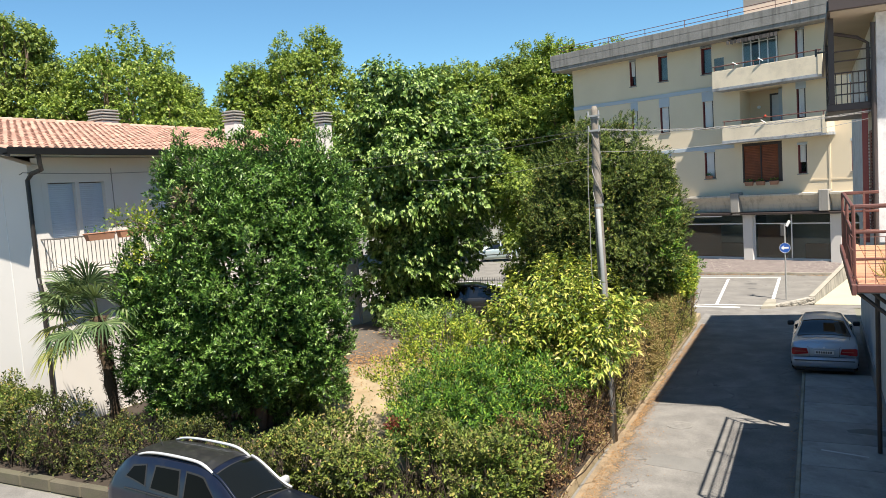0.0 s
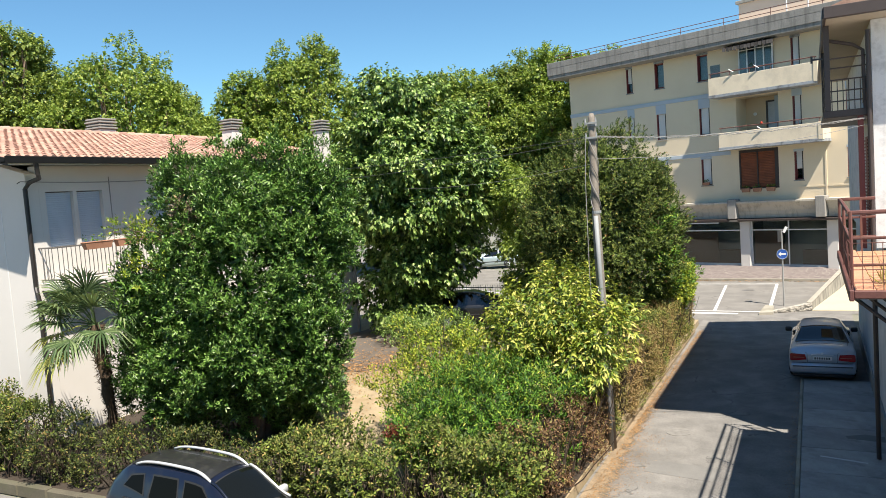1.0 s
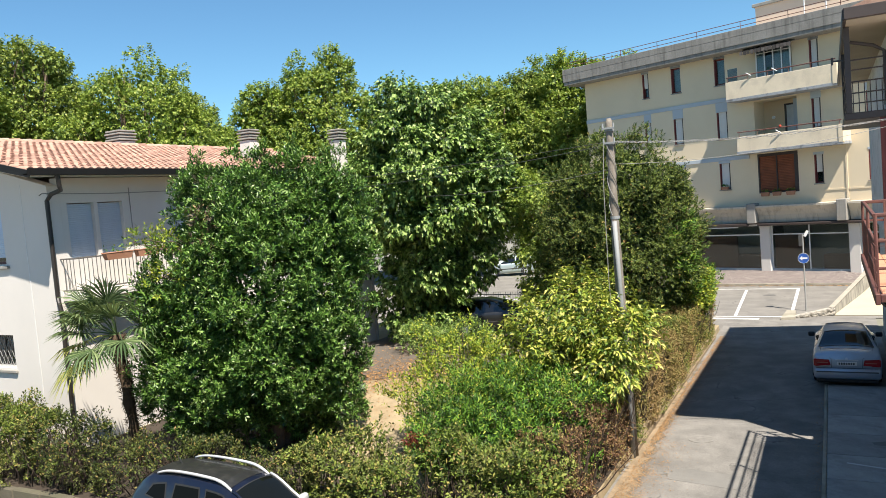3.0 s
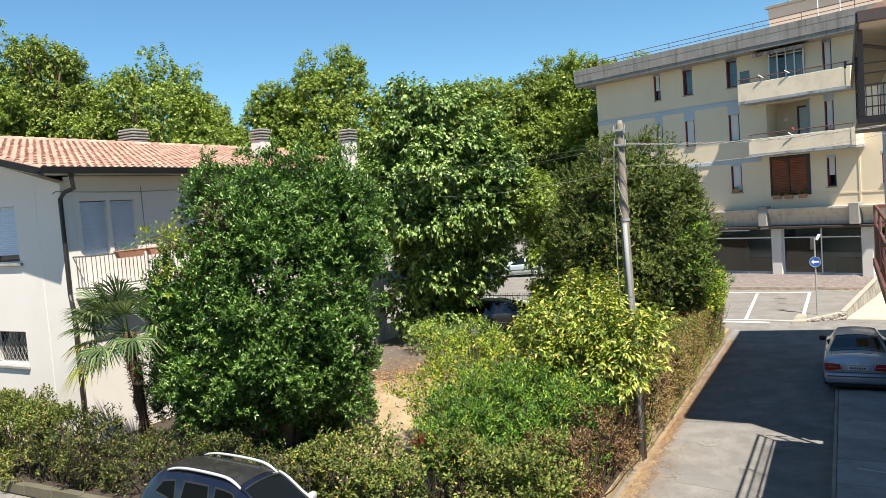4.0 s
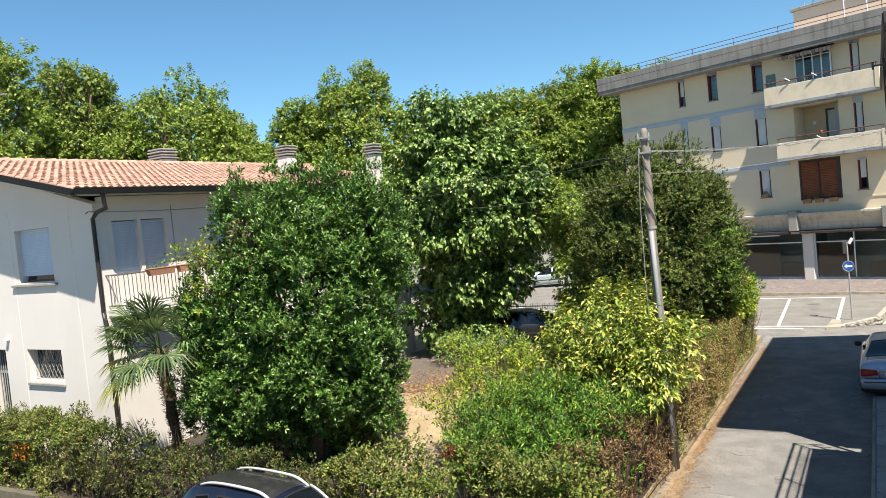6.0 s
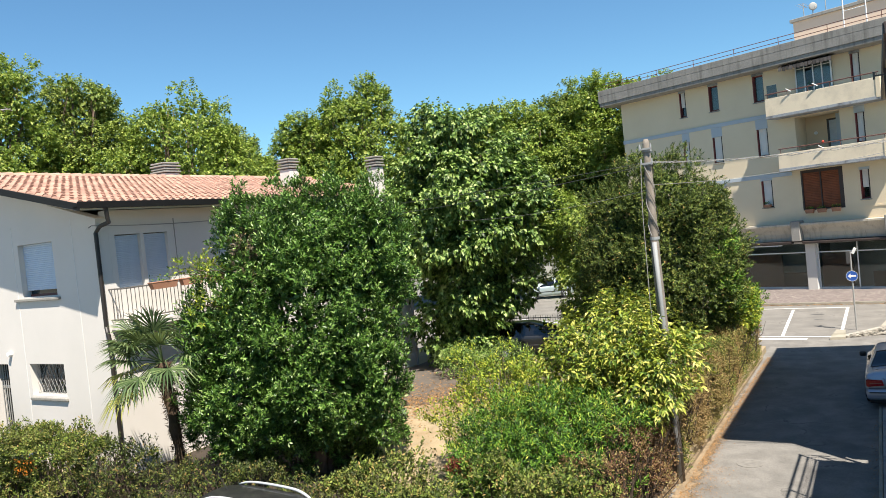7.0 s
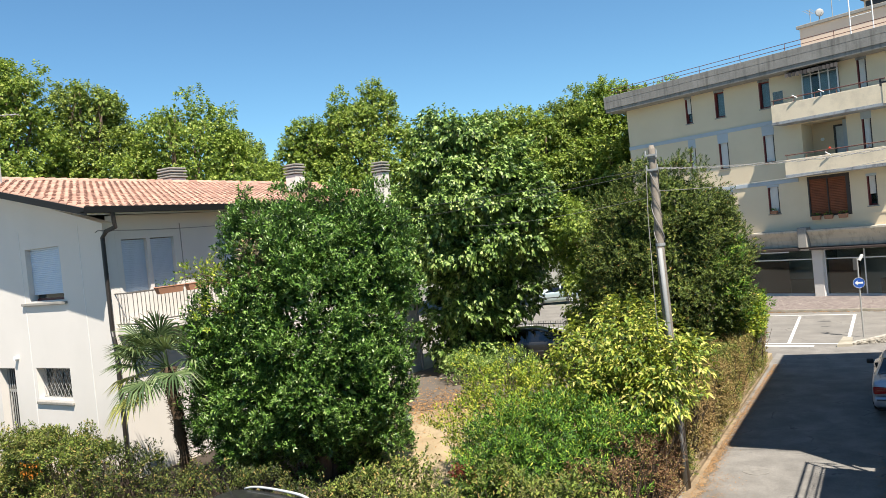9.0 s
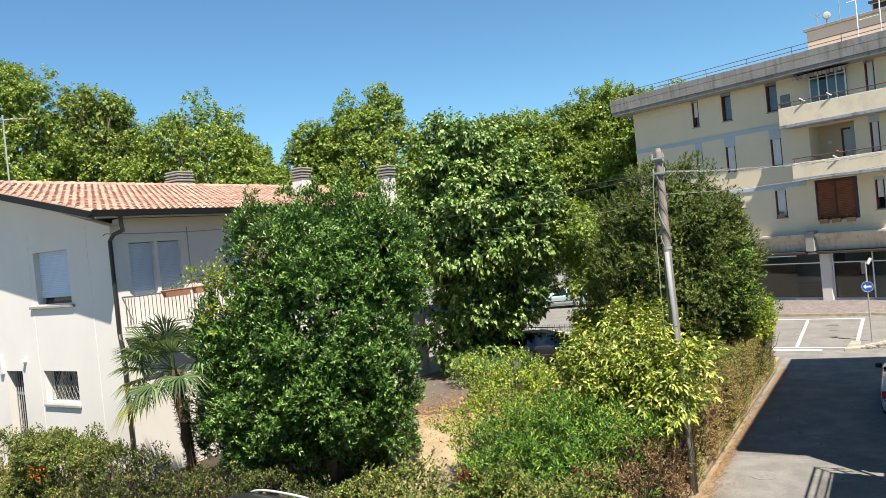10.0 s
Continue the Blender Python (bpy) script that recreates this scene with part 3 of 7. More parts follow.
part("inner_wall", cbox(0.4, 3.2, 0.1, 29.6, 3.4, 13.4), M["dark_room"], apt, local=True)

# roof slab with its deep board-marked fascia
roof = part("roof", cbox(-0.9, -0.95, 13.36, 30.5, 13, 13.8, bevel=0.02), M["concrete"], apt, "grey board-marked concrete eaves", local=True)
part("fascia", cbox(-0.95, -1.02, 13.44, 30.6, -0.8, 14.46, bevel=0.015), M["eaves"], roof, local=True)
part("fascia", cbox(-0.95, -0.8, 13.44, -0.75, 13, 14.46, bevel=0.015), M["eaves"], roof, local=True)
for z0, z1, out in ((13.38, 13.6, 0.01), (13.615, 14.1, 0.05), (14.104, 14.48, 0.055)):
    part("fascia_board", cbox(-0.95 - out, -1.02 - out, z0, 30.6, -1.0, z1, bevel=0.012), M["eaves"], roof, local=True)
    part("fascia_board", cbox(-0.95 - out, -1.0, z0, -0.93, 13, z1, bevel=0.012), M["eaves"], roof, local=True)
part("roof_deck", cbox(-1.0, -0.8, 13.8, 30.4, 12.9, 14.0), M["concrete"], roof, local=True)
bm = B()
for z in (14.7, 14.95):
    rod(bm, (-0.8, -0.7, z), (30, -0.7, z), 0.019, n=6)
for i in range(12):
    rod(bm, (0.8 + i * 2.6, -0.7, 13.95), (0.8 + i * 2.6, -0.7, 14.97), 0.018, n=6)
part("roof_rail", bm, M["rust_rail"], roof, "thin rust-red roof rail", local=True)

# string courses, and the grey panels between window heads and courses
for z0, z1, x1 in ((10.62, 10.86, 16.0), (7.1, 7.32, 11.0)):
    part("string_course", cbox(-0.03, -0.05, z0, x1, 0.02, z1, bevel=0.008), M["blue_grey"], apt, "blue-grey string course", local=True)
part("string_course", cbox(13.7, -0.03, 4.95, 30, 0.02, 5.03), M["cream_plaster"], apt, local=True)
part("string_course", cbox(16.05, -0.04, 4.3, 16.14, 0.03, 13.4), M["cream_plaster"], apt, local=True)


def apt_window(x0, x1, z0, z1, style):
    """A tall narrow opening with a maroon frame, pane, blind, sill and the panel above."""
    w = part("window", cbox(x0, 0.0, z0 - 0.06, x1, 0.12, z0, bevel=0.01), M["concrete"], apt, "tall narrow window with maroon frame", local=True)
    bm = B()
    f = 0.085
    for q in ((x0, x0 + f, z0, z1), (x1 - f, x1, z0, z1), (x0 + f, x1 - f, z0, z0 + f), (x0 + f, x1 - f, z1 - f, z1)):
        box(bm, q[0], 0.16, q[2], q[1], 0.23, q[3])
    part("frame", bm, M["maroon"] if style != "grey" else M["stained_grey"], w, local=True)
    part("pane", cbox(x0 + f, 0.19, z0 + f, x1 - f, 0.2, z1 - f), M["shop_glass" if style == "open" else "glass"], w, local=True)
    if style == "open":
        part("curtain", ribbed(x0 + f, x1 - f, z0 + f, z1 - f, 0.26, 0.6, 0.03), M["net_curtain"], w, "pale net curtain", local=True)
    part("jamb_panel", cbox(x0, 0.004, z0, x0 + 0.05, 0.16, z1), M["maroon"], w, local=True)
    if style in ("half", "full", "grey"):
        low = z0 + (0.62 if style == "half" else 0.05)
        bm = ribbed(x0 + 0.085, x1 - 0.07, low, z1, 0.1)
        part("guide", cbox(x1 - 0.066, 0.02, z0, x1 - 0.002, 0.16, z1), M["dark_brown"], w, local=True)
        part("blind", bm, M["blind"], w, "pale grey roller blind", local=True)
    return w


styles = {("a", "top"): "half", ("b", "top"): "open", ("c", "top"): "open", ("d", "top"): "full", ("a", "mid"): "grey", ("b", "mid"): "full", ("c", "mid"): "full", ("d", "mid"): "full",
          ("b", "low"): "full", ("c", "low"): "full", ("d", "low"): "half", ("e", "low"): "full"}
for cname, (x0, x1) in COLS.items():
    for rname, (z0, z1) in ROWS.items():
        w = apt_window(x0, x1, z0, z1, styles.get((cname, rname), "full"))
        top = {"top": 13.355, "mid": 10.615, "low": 7.095}[rname]
        part("head_panel", cbox(x0 - 0.03, -0.02, z1, x1 + 0.03, 0.06, top), M["blue_grey"] if rname != "top" else M["stained_grey"], w, local=True)
        part("sill", cbox(x0 - 0.05, -0.07, z0 - 0.07, x1 + 0.05, 0.0, z0 - 0.015), M["concrete"], w, local=True)


def apt_balcony(x0, x1, zb, zt):
    b = part("balcony", cbox(x0, -1.3, zb, x1, -0.002, zb + 0.16, bevel=0.01), M["stained_grey"], apt, "balcony with a cream solid parapet and stained slab edge", local=True)
    bm = B()
    box(bm, x0 + 0.02, -1.28, zb + 0.16, x1 - 0.02, -1.16, zt, bevel=0.012)
    box(bm, x0 + 0.02, -1.16, zb + 0.16, x0 + 0.14, -0.02, zt, bevel=0.012)
    box(bm, x1 - 0.14, -1.16, zb + 0.16, x1 - 0.02, -0.02, zt, bevel=0.012)
    part("parapet", bm, mat("cream_parapet", (0.7, 0.6, 0.45), 0.9, var=0.1, scale=1.2, stain=(0.4, 0.34, 0.27), stain_amount=0.5, stain_scale=1.3), b, local=True)
    part("corner_post", cbox(x1 - 0.2, -1.31, zb + 0.1, x1 + 0.03, -1.1, zt + 0.04, bevel=0.01), M["cream_plaster"], b, local=True)
    bm = B()
    rod(bm, (x0 + 0.05, -1.22, zt + 0.26), (x1 - 0.05, -1.22, zt + 0.26), 0.03, n=6)
    for i in range(6):
        x = x0 + 0.15 + i * (x1 - x0 - 0.3) / 5
        rod(bm, (x, -1.22, zt - 0.02), (x, -1.22, zt + 0.26), 0.018, n=6)
    part("handrail", bm, M["rust_rail"], b, local=True)
    return b


b3 = apt_balcony(10.4, 16.25, 10.42, 11.55)
b2 = apt_balcony(10.88, 16.4, 7.36, 8.36)
# little brackets for washing lines on the parapets
for b, xs, z in ((b3, (11.9, 13.3), 11.6), (b2, (13.35,), 8.2)):
    for x in xs:
        bm = rod(B(), (x, -1.3, z + 0.12), (x - 0.22, -1.42, z + 0.3), 0.026, n=6)
        part("clothes_bracket", bm, M["white_paint"], b, local=True)
part("wind_screen", cbox(10.55, -1.2, 11.6, 11.1, -1.185, 12.3), M["glass"], b3, "small glass side screen", local=True)

# glazed veranda with a striped awning on the top balcony
ver = part("veranda", cbox(11.7, -0.16, 11.5, 13.6, -0.1, 11.62), M["white_paint"], apt, "white framed glazed veranda", local=True)
for i in range(5):
    x = 11.7 + i * 0.462
    part("mullion", cbox(x, -0.16, 11.6, x + 0.06, -0.08, 13.4), M["white_paint"], ver, local=True)
part("rail", cbox(11.76, -0.155, 12.98, 13.55, -0.09, 13.03), M["white_paint"], ver, local=True)
part("rail", cbox(11.76, -0.155, 13.34, 13.55, -0.09, 13.4), M["white_paint"], ver, local=True)
for i in range(4):
    x = 11.76 + i * 0.462
    part("pane", cbox(x, -0.125, 11.62, x + 0.4, -0.115, 13.34), M["shop_glass"], ver, local=True)
for i in (0, 2, 3):
    x = 11.76 + i * 0.462
    part("curtain", cbox(x, -0.06, 11.64, x + 0.4, -0.05, 13.3), M["net_curtain"], ver, "pale net curtain", local=True)
part("house_plant", leaves_ball(12.4, -0.07, 12.0), M["potted_green"], ver, "dark potted plant behind the glass", local=True)
aw = B()
for i in range(14):
    x = 11.2 + i * 0.2
    poly(aw, [(x, -0.25, 13.38), (x + 0.17, -0.25, 13.38), (x + 0.17, -1.0, 13.2), (x + 0.17, -1.02, 12.98 - 0.04 * (i % 2)), (x, -1.02, 13.0), (x, -1.0, 13.2)], (0, 0.012, 0.012))
part("awning", aw, mat("striped_awning_cloth", (0.06, 0.053, 0.05), 0.9, var=0.3, scale=5, island=0.5), ver, "dark striped rolled awning", local=True)
# recess with a door behind the middle balcony
rec = part("loggia", wall_with_holes(B(), 11.2, 13.95, 8.0, 10.5, [(12.56, 13.16, 8.2, 10.1)], 1.3, 1.42), mat("loggia_plaster", (0.62, 0.47, 0.31), 0.9, var=0.06, scale=0.6), apt, "shaded recess with a glazed door", local=True)
part("side", cbox(11.28, 0.33, 8.0, 11.4, 1.3, 10.5), M["cream_plaster"], rec, local=True)
part("side", cbox(13.75, 0.33, 8.0, 13.87, 1.3, 10.5), M["blue_grey"], rec, local=True)
part("soffit", cbox(11.28, 0.33, 10.35, 13.87, 1.3, 10.5), M["cream_plaster"], rec, local=True)
part("door_leaf", cbox(12.66, 1.33, 8.2, 13.06, 1.38, 10.0), M["net_curtain"], rec, "curtained door pane", local=True)
for x0, x1, z0, z1 in ((12.56, 12.66, 8.2, 10.1), (13.06, 13.16, 8.2, 10.1), (12.66, 13.06, 10.0, 10.1)):
    part("door_rail", cbox(x0, 1.28, z0, x1, 1.4, z1), M["dark_brown"], rec, local=True)
part("door_frame", cbox(13.2, 0.9, 8.2, 13.75, 1.28, 10.3), M["blue_grey"], rec, local=True)
bm = rod(B(), (11.95, 1.22, 9.4), (11.95, 1.3, 9.4), 0.09, n=14)
part("vent_cap", bm, M["white_paint"], rec, local=True)

# woven blinds with flower boxes under the middle balcony
wk = part("blind_bay", cbox(11.45, 0.02, 5.0, 13.66, 0.3, 5.08), M["dark_brown"], apt, "wide opening closed by two red-brown woven blinds", local=True)
bm = B()
for q in ((11.45, 11.53, 5.08, 7.3), (13.45, 13.66, 5.08, 7.3), (11.53, 13.45, 7.14, 7.3), (12.46, 12.52, 5.08, 7.14)):
    box(bm, q[0], 0.0, q[2], q[1], 0.2, q[3])
part("frame", bm, M["dark_brown"], wk, local=True)
for x0, x1 in ((11.54, 12.45), (12.53, 13.44)):
    part("woven_blind", ribbed(x0, x1, 5.1, 7.14, 0.05, 0.09, 0.03), M["wicker"], wk, local=True)

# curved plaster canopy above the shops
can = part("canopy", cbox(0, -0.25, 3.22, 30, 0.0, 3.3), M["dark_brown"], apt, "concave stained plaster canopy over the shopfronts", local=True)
prof = [(-0.16, 3.32), (-0.17, 3.5), (-0.24, 3.74), (-0.36, 3.97), (-0.5, 4.15), (-0.55, 4.2), (-0.55, 4.3), (-0.002, 4.32), (-0.002, 3.32)]
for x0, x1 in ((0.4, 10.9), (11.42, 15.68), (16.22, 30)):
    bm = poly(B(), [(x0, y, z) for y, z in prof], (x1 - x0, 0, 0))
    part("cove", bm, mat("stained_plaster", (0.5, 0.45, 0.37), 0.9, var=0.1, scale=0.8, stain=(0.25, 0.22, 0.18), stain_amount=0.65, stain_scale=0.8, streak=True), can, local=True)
for x0 in (10.9, 15.68):
    part("canopy_block", cbox(x0 + 0.01, -0.62, 3.3, x0 + 0.51, 0.0, 4.46, bevel=0.03), M["concrete"], can, local=True)
part("awning_box", cbox(0.4, -0.6, 3.14, 10.9, -0.3, 3.3, bevel=0.03), M["dark_brown"], can, local=True)
part("awning_box", cbox(11.42, -0.5, 3.14, 17, -0.3, 3.27, bevel=0.03), M["dark_brown"], can, local=True)
part("neon_tube", cbox(8.2, -0.5, 3.05, 10.3, -0.42, 3.11), M["white_paint"], can, local=True)

# shopfronts
SHOP_WALL = mat("shop_inside", (0.62, 0.55, 0.48), 0.9, var=0.2, scale=0.8)
for x0, x1, z0, z1 in shops:
    s = part("shopfront", cbox(x0, 0.1, z0, x1, 0.3, z0 + 0.16), M["blue_grey"], apt, "aluminium framed shop window, dark inside", local=True)
    n = 1 if x0 < 7 else 2
    for i in range(n + 1):
        x = x0 + i * (x1 - x0 - 0.06) / n
        part("mullion", cbox(x, 0.14, z0 + 0.16, x + 0.06, 0.22, z1), M["alu"], s, local=True)
    part("transom", cbox(x0 + 0.06, 0.15, 2.55, x1 - 0.06, 0.21, 2.61), M["alu"], s, local=True)
    for i in range(n):
        xa, xb = x0 + 0.06 + i * (x1 - x0 - 0.06) / n, x0 + (i + 1) * (x1 - x0 - 0.06) / n
        for za, zb in ((z0 + 0.16, 2.55), (2.61, z1)):
            part("pane", cbox(xa, 0.175, za, xb, 0.185, zb), M["shop_glass"], s, local=True).visible_shadow = False
    part("inner_panel", cbox(x0 + 0.15, 0.25, 0.45, x0 + (3.7 if x0 < 7 else 1.75), 0.3, 2.5), M["brown_room"], s, "brown wooden display panel", local=True)
    part("shop_back", cbox(x0 + 0.02, 1.75, 0.43, x1 - 0.02, 1.85, 3.9), SHOP_WALL, s, local=True)
    part("shop_floor", cbox(x0, 0.42, 0.3, x1, 3.1, 0.43), M["slab"], s, local=True)
    part("counter", cbox(x0 + 2.4, 1.1, 0.43, x1 - 0.3, 1.6, 1.3), M["brown_room"], s, local=True)
for x0 in (11.37, 16.06):
    part("pier", cbox(x0, -0.08, 0.4, x0 + 0.55, 0.08, 3.12, bevel=0.02), M["white_plaster"], apt, "white shop pier", local=True)

# stair house on the roof with aerials
pent = part("roof_house", cbox(9.4, 5.5, 14.0, 16.5, 11, 16.9), M["pent"], apt, "orange-plastered stair house on the roof", local=True)
part("roof_edge", cbox(9.25, 5.35, 16.9, 16.7, 11.2, 17.1, bevel=0.02), M["concrete"], pent, local=True)
part("upper_box", cbox(12.9, 6.2, 17.1, 14.7, 9, 17.7), M["pent"], pent, local=True)
part("dark_vent", cbox(13.0, 6.17, 17.3, 14.4, 6.195, 17.62), M["black_plastic"], pent, "dark louvred vent", local=True)
part("dark_cap", cbox(12.8, 6.0, 17.7, 14.8, 9.1, 17.82), M["dark_brown"], pent, local=True)
bm = B()
for x in (14.3, 15.4):
    rod(bm, (x, 0.2, 14.0), (x, 0.2, 16.7), 0.035, n=6)
rod(bm, (13.85, 0.2, 16.7), (17.2, 0.2, 16.7), 0.03, n=6)
rod(bm, (14.3, 0.2, 15.6), (15.4, 0.2, 15.6), 0.02, n=6)
rod(bm, (15.4, 0.2, 16.7), (15.4, 1.6, 16.7), 0.025, n=6)
part("white_frame", bm, M["white_paint"], pent, "white tubular frame", local=True)

# ---- white two-storey house ----
CH3, CH2 = (-17.3, 24.55, 7.7, 1.1), (-20.55, 23.1, 8.6, 0.5)      # chimney foot and height of the shaft
HX, HY, HX2, HY2 = -18.19, 12.55, -30.2, 27.6     # corner by the camera, far corner
RX, SL, FE = -24.2, 0.226, -30.99                  # ridge, slope, far eave
house = thing("house", "white plastered two-storey house with a tiled gable roof", "house", (HX, HY, 0.2))


def ridge_z(x):
    return 7.64 + SL * ((-17.41 - x) if x > RX else (x - FE))


gw = [(-21.98, -20.26, 5.3, 6.84), (-22.05, -20.36, 2.38, 3.32), (-24.1, -23.2, 0.25, 3.3)]
bm = wall_with_holes(B(), HX2, HX, 0.0, 7.3, gw, HY, HY + 0.35)
poly(bm, [(HX, HY, 7.3), (RX, HY, ridge_z(RX) - 0.25), (HX2, HY, 7.3)], (0, 0.35, 0))
part("gable_wall", bm, M["white_plaster"], house)
# long side wall, built along y
side_holes = [(0.53, 2.3, 5.32, 6.82), (4.05, 5.3, 5.3, 6.78), (8.2, 9.4, 5.3, 6.78), (4.2, 5.4, 2.3, 3.4), (9.0, 10.2, 2.3, 3.4)]
bm = wall_with_holes(B(), 0.352, HY2 - HY, 0.0, 7.5, side_holes, 0, 0.35)
bm.transform(Matrix.Translation((HX, HY, 0)) @ Matrix.Rotation(radians(90), 4, "Z"))
part("side_wall", bm, M["white_plaster"], house)
part("back_wall", cbox(HX2, HY2 - 0.3, 0, HX - 0.36, HY2, 7.5), M["white_plaster"], house)
part("far_wall", cbox(HX2 - 0.3, HY, 0, HX2, HY2, 7.5), M["white_plaster"], house)
part("inner_wall", cbox(HX2 + 0.1, HY + 2.4, 0.2, HX - 0.4, HY + 2.5, 7.2), M["dark_room"], house)
part("inner_wall", cbox(HX - 2.6, HY + 0.4, 0.2, HX - 2.5, HY2 - 0.4, 7.2), M["dark_room"], house)
part("inner_floor", cbox(HX2 + 0.1, HY + 0.4, 3.9, HX - 0.4, HY2 - 0.4, 4.1), M["concrete"], house)
part("ceiling_slab", cbox(HX2, HY + 0.36, 7.05, HX - 0.36, HY2 - 0.31, 7.2), M["concrete"], house)
# shallow vertical joints in the plaster
for x in (-22.25, -19.32):
    part("wall_joint", cbox(x, HY - 0.006, 0.3, x + 0.035, HY + 0.001, 7.4), mat("joint_grey", (0.64, 0.625, 0.6), 0.9), house)
part("wall_joint", cbox(HX - 0.001, 15.1, 0.3, HX + 0.006, 15.13, 7.2), M["concrete"], house)


w = part("window", cbox(-22.33, HY - 0.09, 5.18, -20.12, HY + 0.2, 5.26, bevel=0.012), M["concrete"], house, "wide window with its pale shutter almost down")
part("shutter", ribbed(-21.98, -20.26, 5.48, 6.84, HY + 0.16), M["blind_blue"], w, "pale blue-grey roller shutter")
part("frame", cbox(-21.98, HY + 0.24, 5.3, -20.26, HY + 0.3, 5.36), M["maroon"], w)
part("pane", cbox(-21.96, HY + 0.26, 5.36, -20.28, HY + 0.27, 6.84), M["glass"], w)
w = part("window", cbox(-22.1, HY - 0.07, 2.25, -20.3, HY + 0.2, 2.33, bevel=0.012), M["concrete"], house, "low barred window in a deep reveal")
part("pane", cbox(-22.04, HY + 0.3, 2.38, -20.37, HY + 0.31, 3.32), M["glass"], w)
part("frame", cbox(-21.24, HY + 0.28, 2.38, -21.18, HY + 0.33, 3.32), M["dark_brown"], w)
bm = B()
for i in range(10):
    x = -22.05 + i * 0.187
    for d in (1, -1):
        xa, xb = x, x + d * 0.5
        za, zb = 2.4, 3.3
        if xb < -22.05:
            zb = za + (zb - za) * (x + 22.05) / 0.5
            xb = -22.05
        if xb > -20.37:
            zb = za + (zb - za) * (-20.37 - x) / 0.5
            xb = -20.37
        if zb - za > 0.08:
            rod(bm, (xa, HY + 0.19, za), (xb, HY + 0.19, zb), 0.006, n=5)
for z in (2.42, 3.28):
    rod(bm, (-22.05, HY + 0.19, z), (-20.36, HY + 0.19, z), 0.012, n=5)
part("grille", bm, M["grey_iron"], w, "pale diagonal iron grille")
door = part("entrance_door", cbox(-24.1, HY + 0.26, 2.5, -23.2, HY + 0.33, 2.58), M["grey_iron"], house, "tall glazed entrance door behind bars")
part("pane", cbox(-24.05, HY + 0.3, 0.3, -23.25, HY + 0.31, 3.28), M["glass"], door)
bm = B()
for i in range(8):
    x = -24.05 + i * 0.115
    rod(bm, (x, HY + 0.22, 0.28), (x, HY + 0.22, 3.28), 0.012, n=5)
part("bars", bm, M["grey_iron"], door)
part("handle", cbox(-23.36, HY + 0.16, 1.2, -23.32, HY + 0.24, 1.5), M["alu"], door)
part("wall_lamp", rod(B(), (-22.95, HY, 3.62), (-22.95, HY - 0.12, 3.62), 0.07, n=12), M["white_paint"], house, "small round white wall lamp")
part("letter_box", cbox(-24.35, HY - 0.1, 3.2, -24.2, HY, 3.75, bevel=0.01), M["alu"], house)

# double window and balcony on the long side
y0, y1 = HY + 0.53, HY + 2.3
w = part("window", cbox(HX - 0.24, y0, 5.32, HX - 0.18, y1, 5.38), M["white_paint"], house, "double window, pale shutters down")
part("mullion", cbox(HX - 0.16, (y0 + y1) / 2 - 0.06, 5.32, HX + 0.0, (y0 + y1) / 2 + 0.06, 6.82), M["white_plaster"], w)
for a, b in ((y0, (y0 + y1) / 2 - 0.06), ((y0 + y1) / 2 + 0.06, y1)):
    bm = ribbed(0, b - a - 0.01, 5.34, 6.8, 0)
    bm.transform(Matrix.Translation((HX - 0.12, a + 0.005, 0)) @ Matrix.Rotation(radians(90), 4, "Z"))
    part("shutter", bm, M["shade_shutter"], w, "pale blue-grey roller shutter")
for a, b, c, d in side_holes[1:]:
    w = part("window", cbox(HX - 0.2, HY + a - 0.05, c - 0.1, HX + 0.1, HY + b + 0.05, c - 0.02, bevel=0.01), M["white_plaster"], house, "window with its pale shutter down")
    bm = ribbed(0, b - a - 0.01, c, d, 0)
    bm.transform(Matrix.Translation((HX - 0.12, HY + a + 0.005, 0)) @ Matrix.Rotation(radians(90), 4, "Z"))
    part("shutter", bm, M["shade_shutter"], w)
balc = part("balcony", cbox(HX, HY + 0.12, 4.22, HX + 0.62, HY + 6.2, 4.4, bevel=0.015), M["white_plaster"], house, "narrow balcony with slim iron railing")
bm = B()
X1 = HX + 0.57
for z in (5.34, 4.5):
    tube(bm, [(HX, HY + 0.17, z), (X1, HY + 0.17, z), (X1, HY + 6.15, z)], 0.021, n=6)
part("rail", bm, M["rail_iron"], balc)
bar = rod(B(), (0, 0, 4.5), (0, 0, 5.34), 0.011, n=5)
barm = bpy.data.meshes.new("baluster")
bar.to_mesh(barm)
barm.materials.append(M["rail_iron"])
inv = house.matrix_basis.inverted()
for i in range(46):
    piece("baluster", barm, inv @ Matrix.Translation((X1, HY + 0.3 + i * 0.13, 0)), balc)
for i in range(4):
    piece("baluster", barm, inv @ Matrix.Translation((HX + 0.12 + i * 0.13, HY + 0.17, 0)), balc)

# downpipe in the corner, with its swan neck
bm = tube(B(), [(-17.33, 12.3, 7.52), (-17.36, 12.34, 7.25), (-17.55, 12.5, 7.14), (-17.95, 12.5, 7.06), (-18.12, 12.48, 6.9), (-18.12, 12.48, 4.35), (-18.05, 12.45, 4.2), (-18.0, 12.45, 4.0), (-18.0, 12.45, 0.2)], 0.058, n=10)
part("downpipe", bm, mat("brown_black_pipe", (0.022, 0.018, 0.016), 0.45, var=0.2, scale=3, bump=0.03), house, "dark brown downpipe")
part("downpipe", rod(B(), (-18.1, 27.4, 0.2), (-18.1, 27.4, 7.4), 0.06, n=10), M["grey_iron"], house)

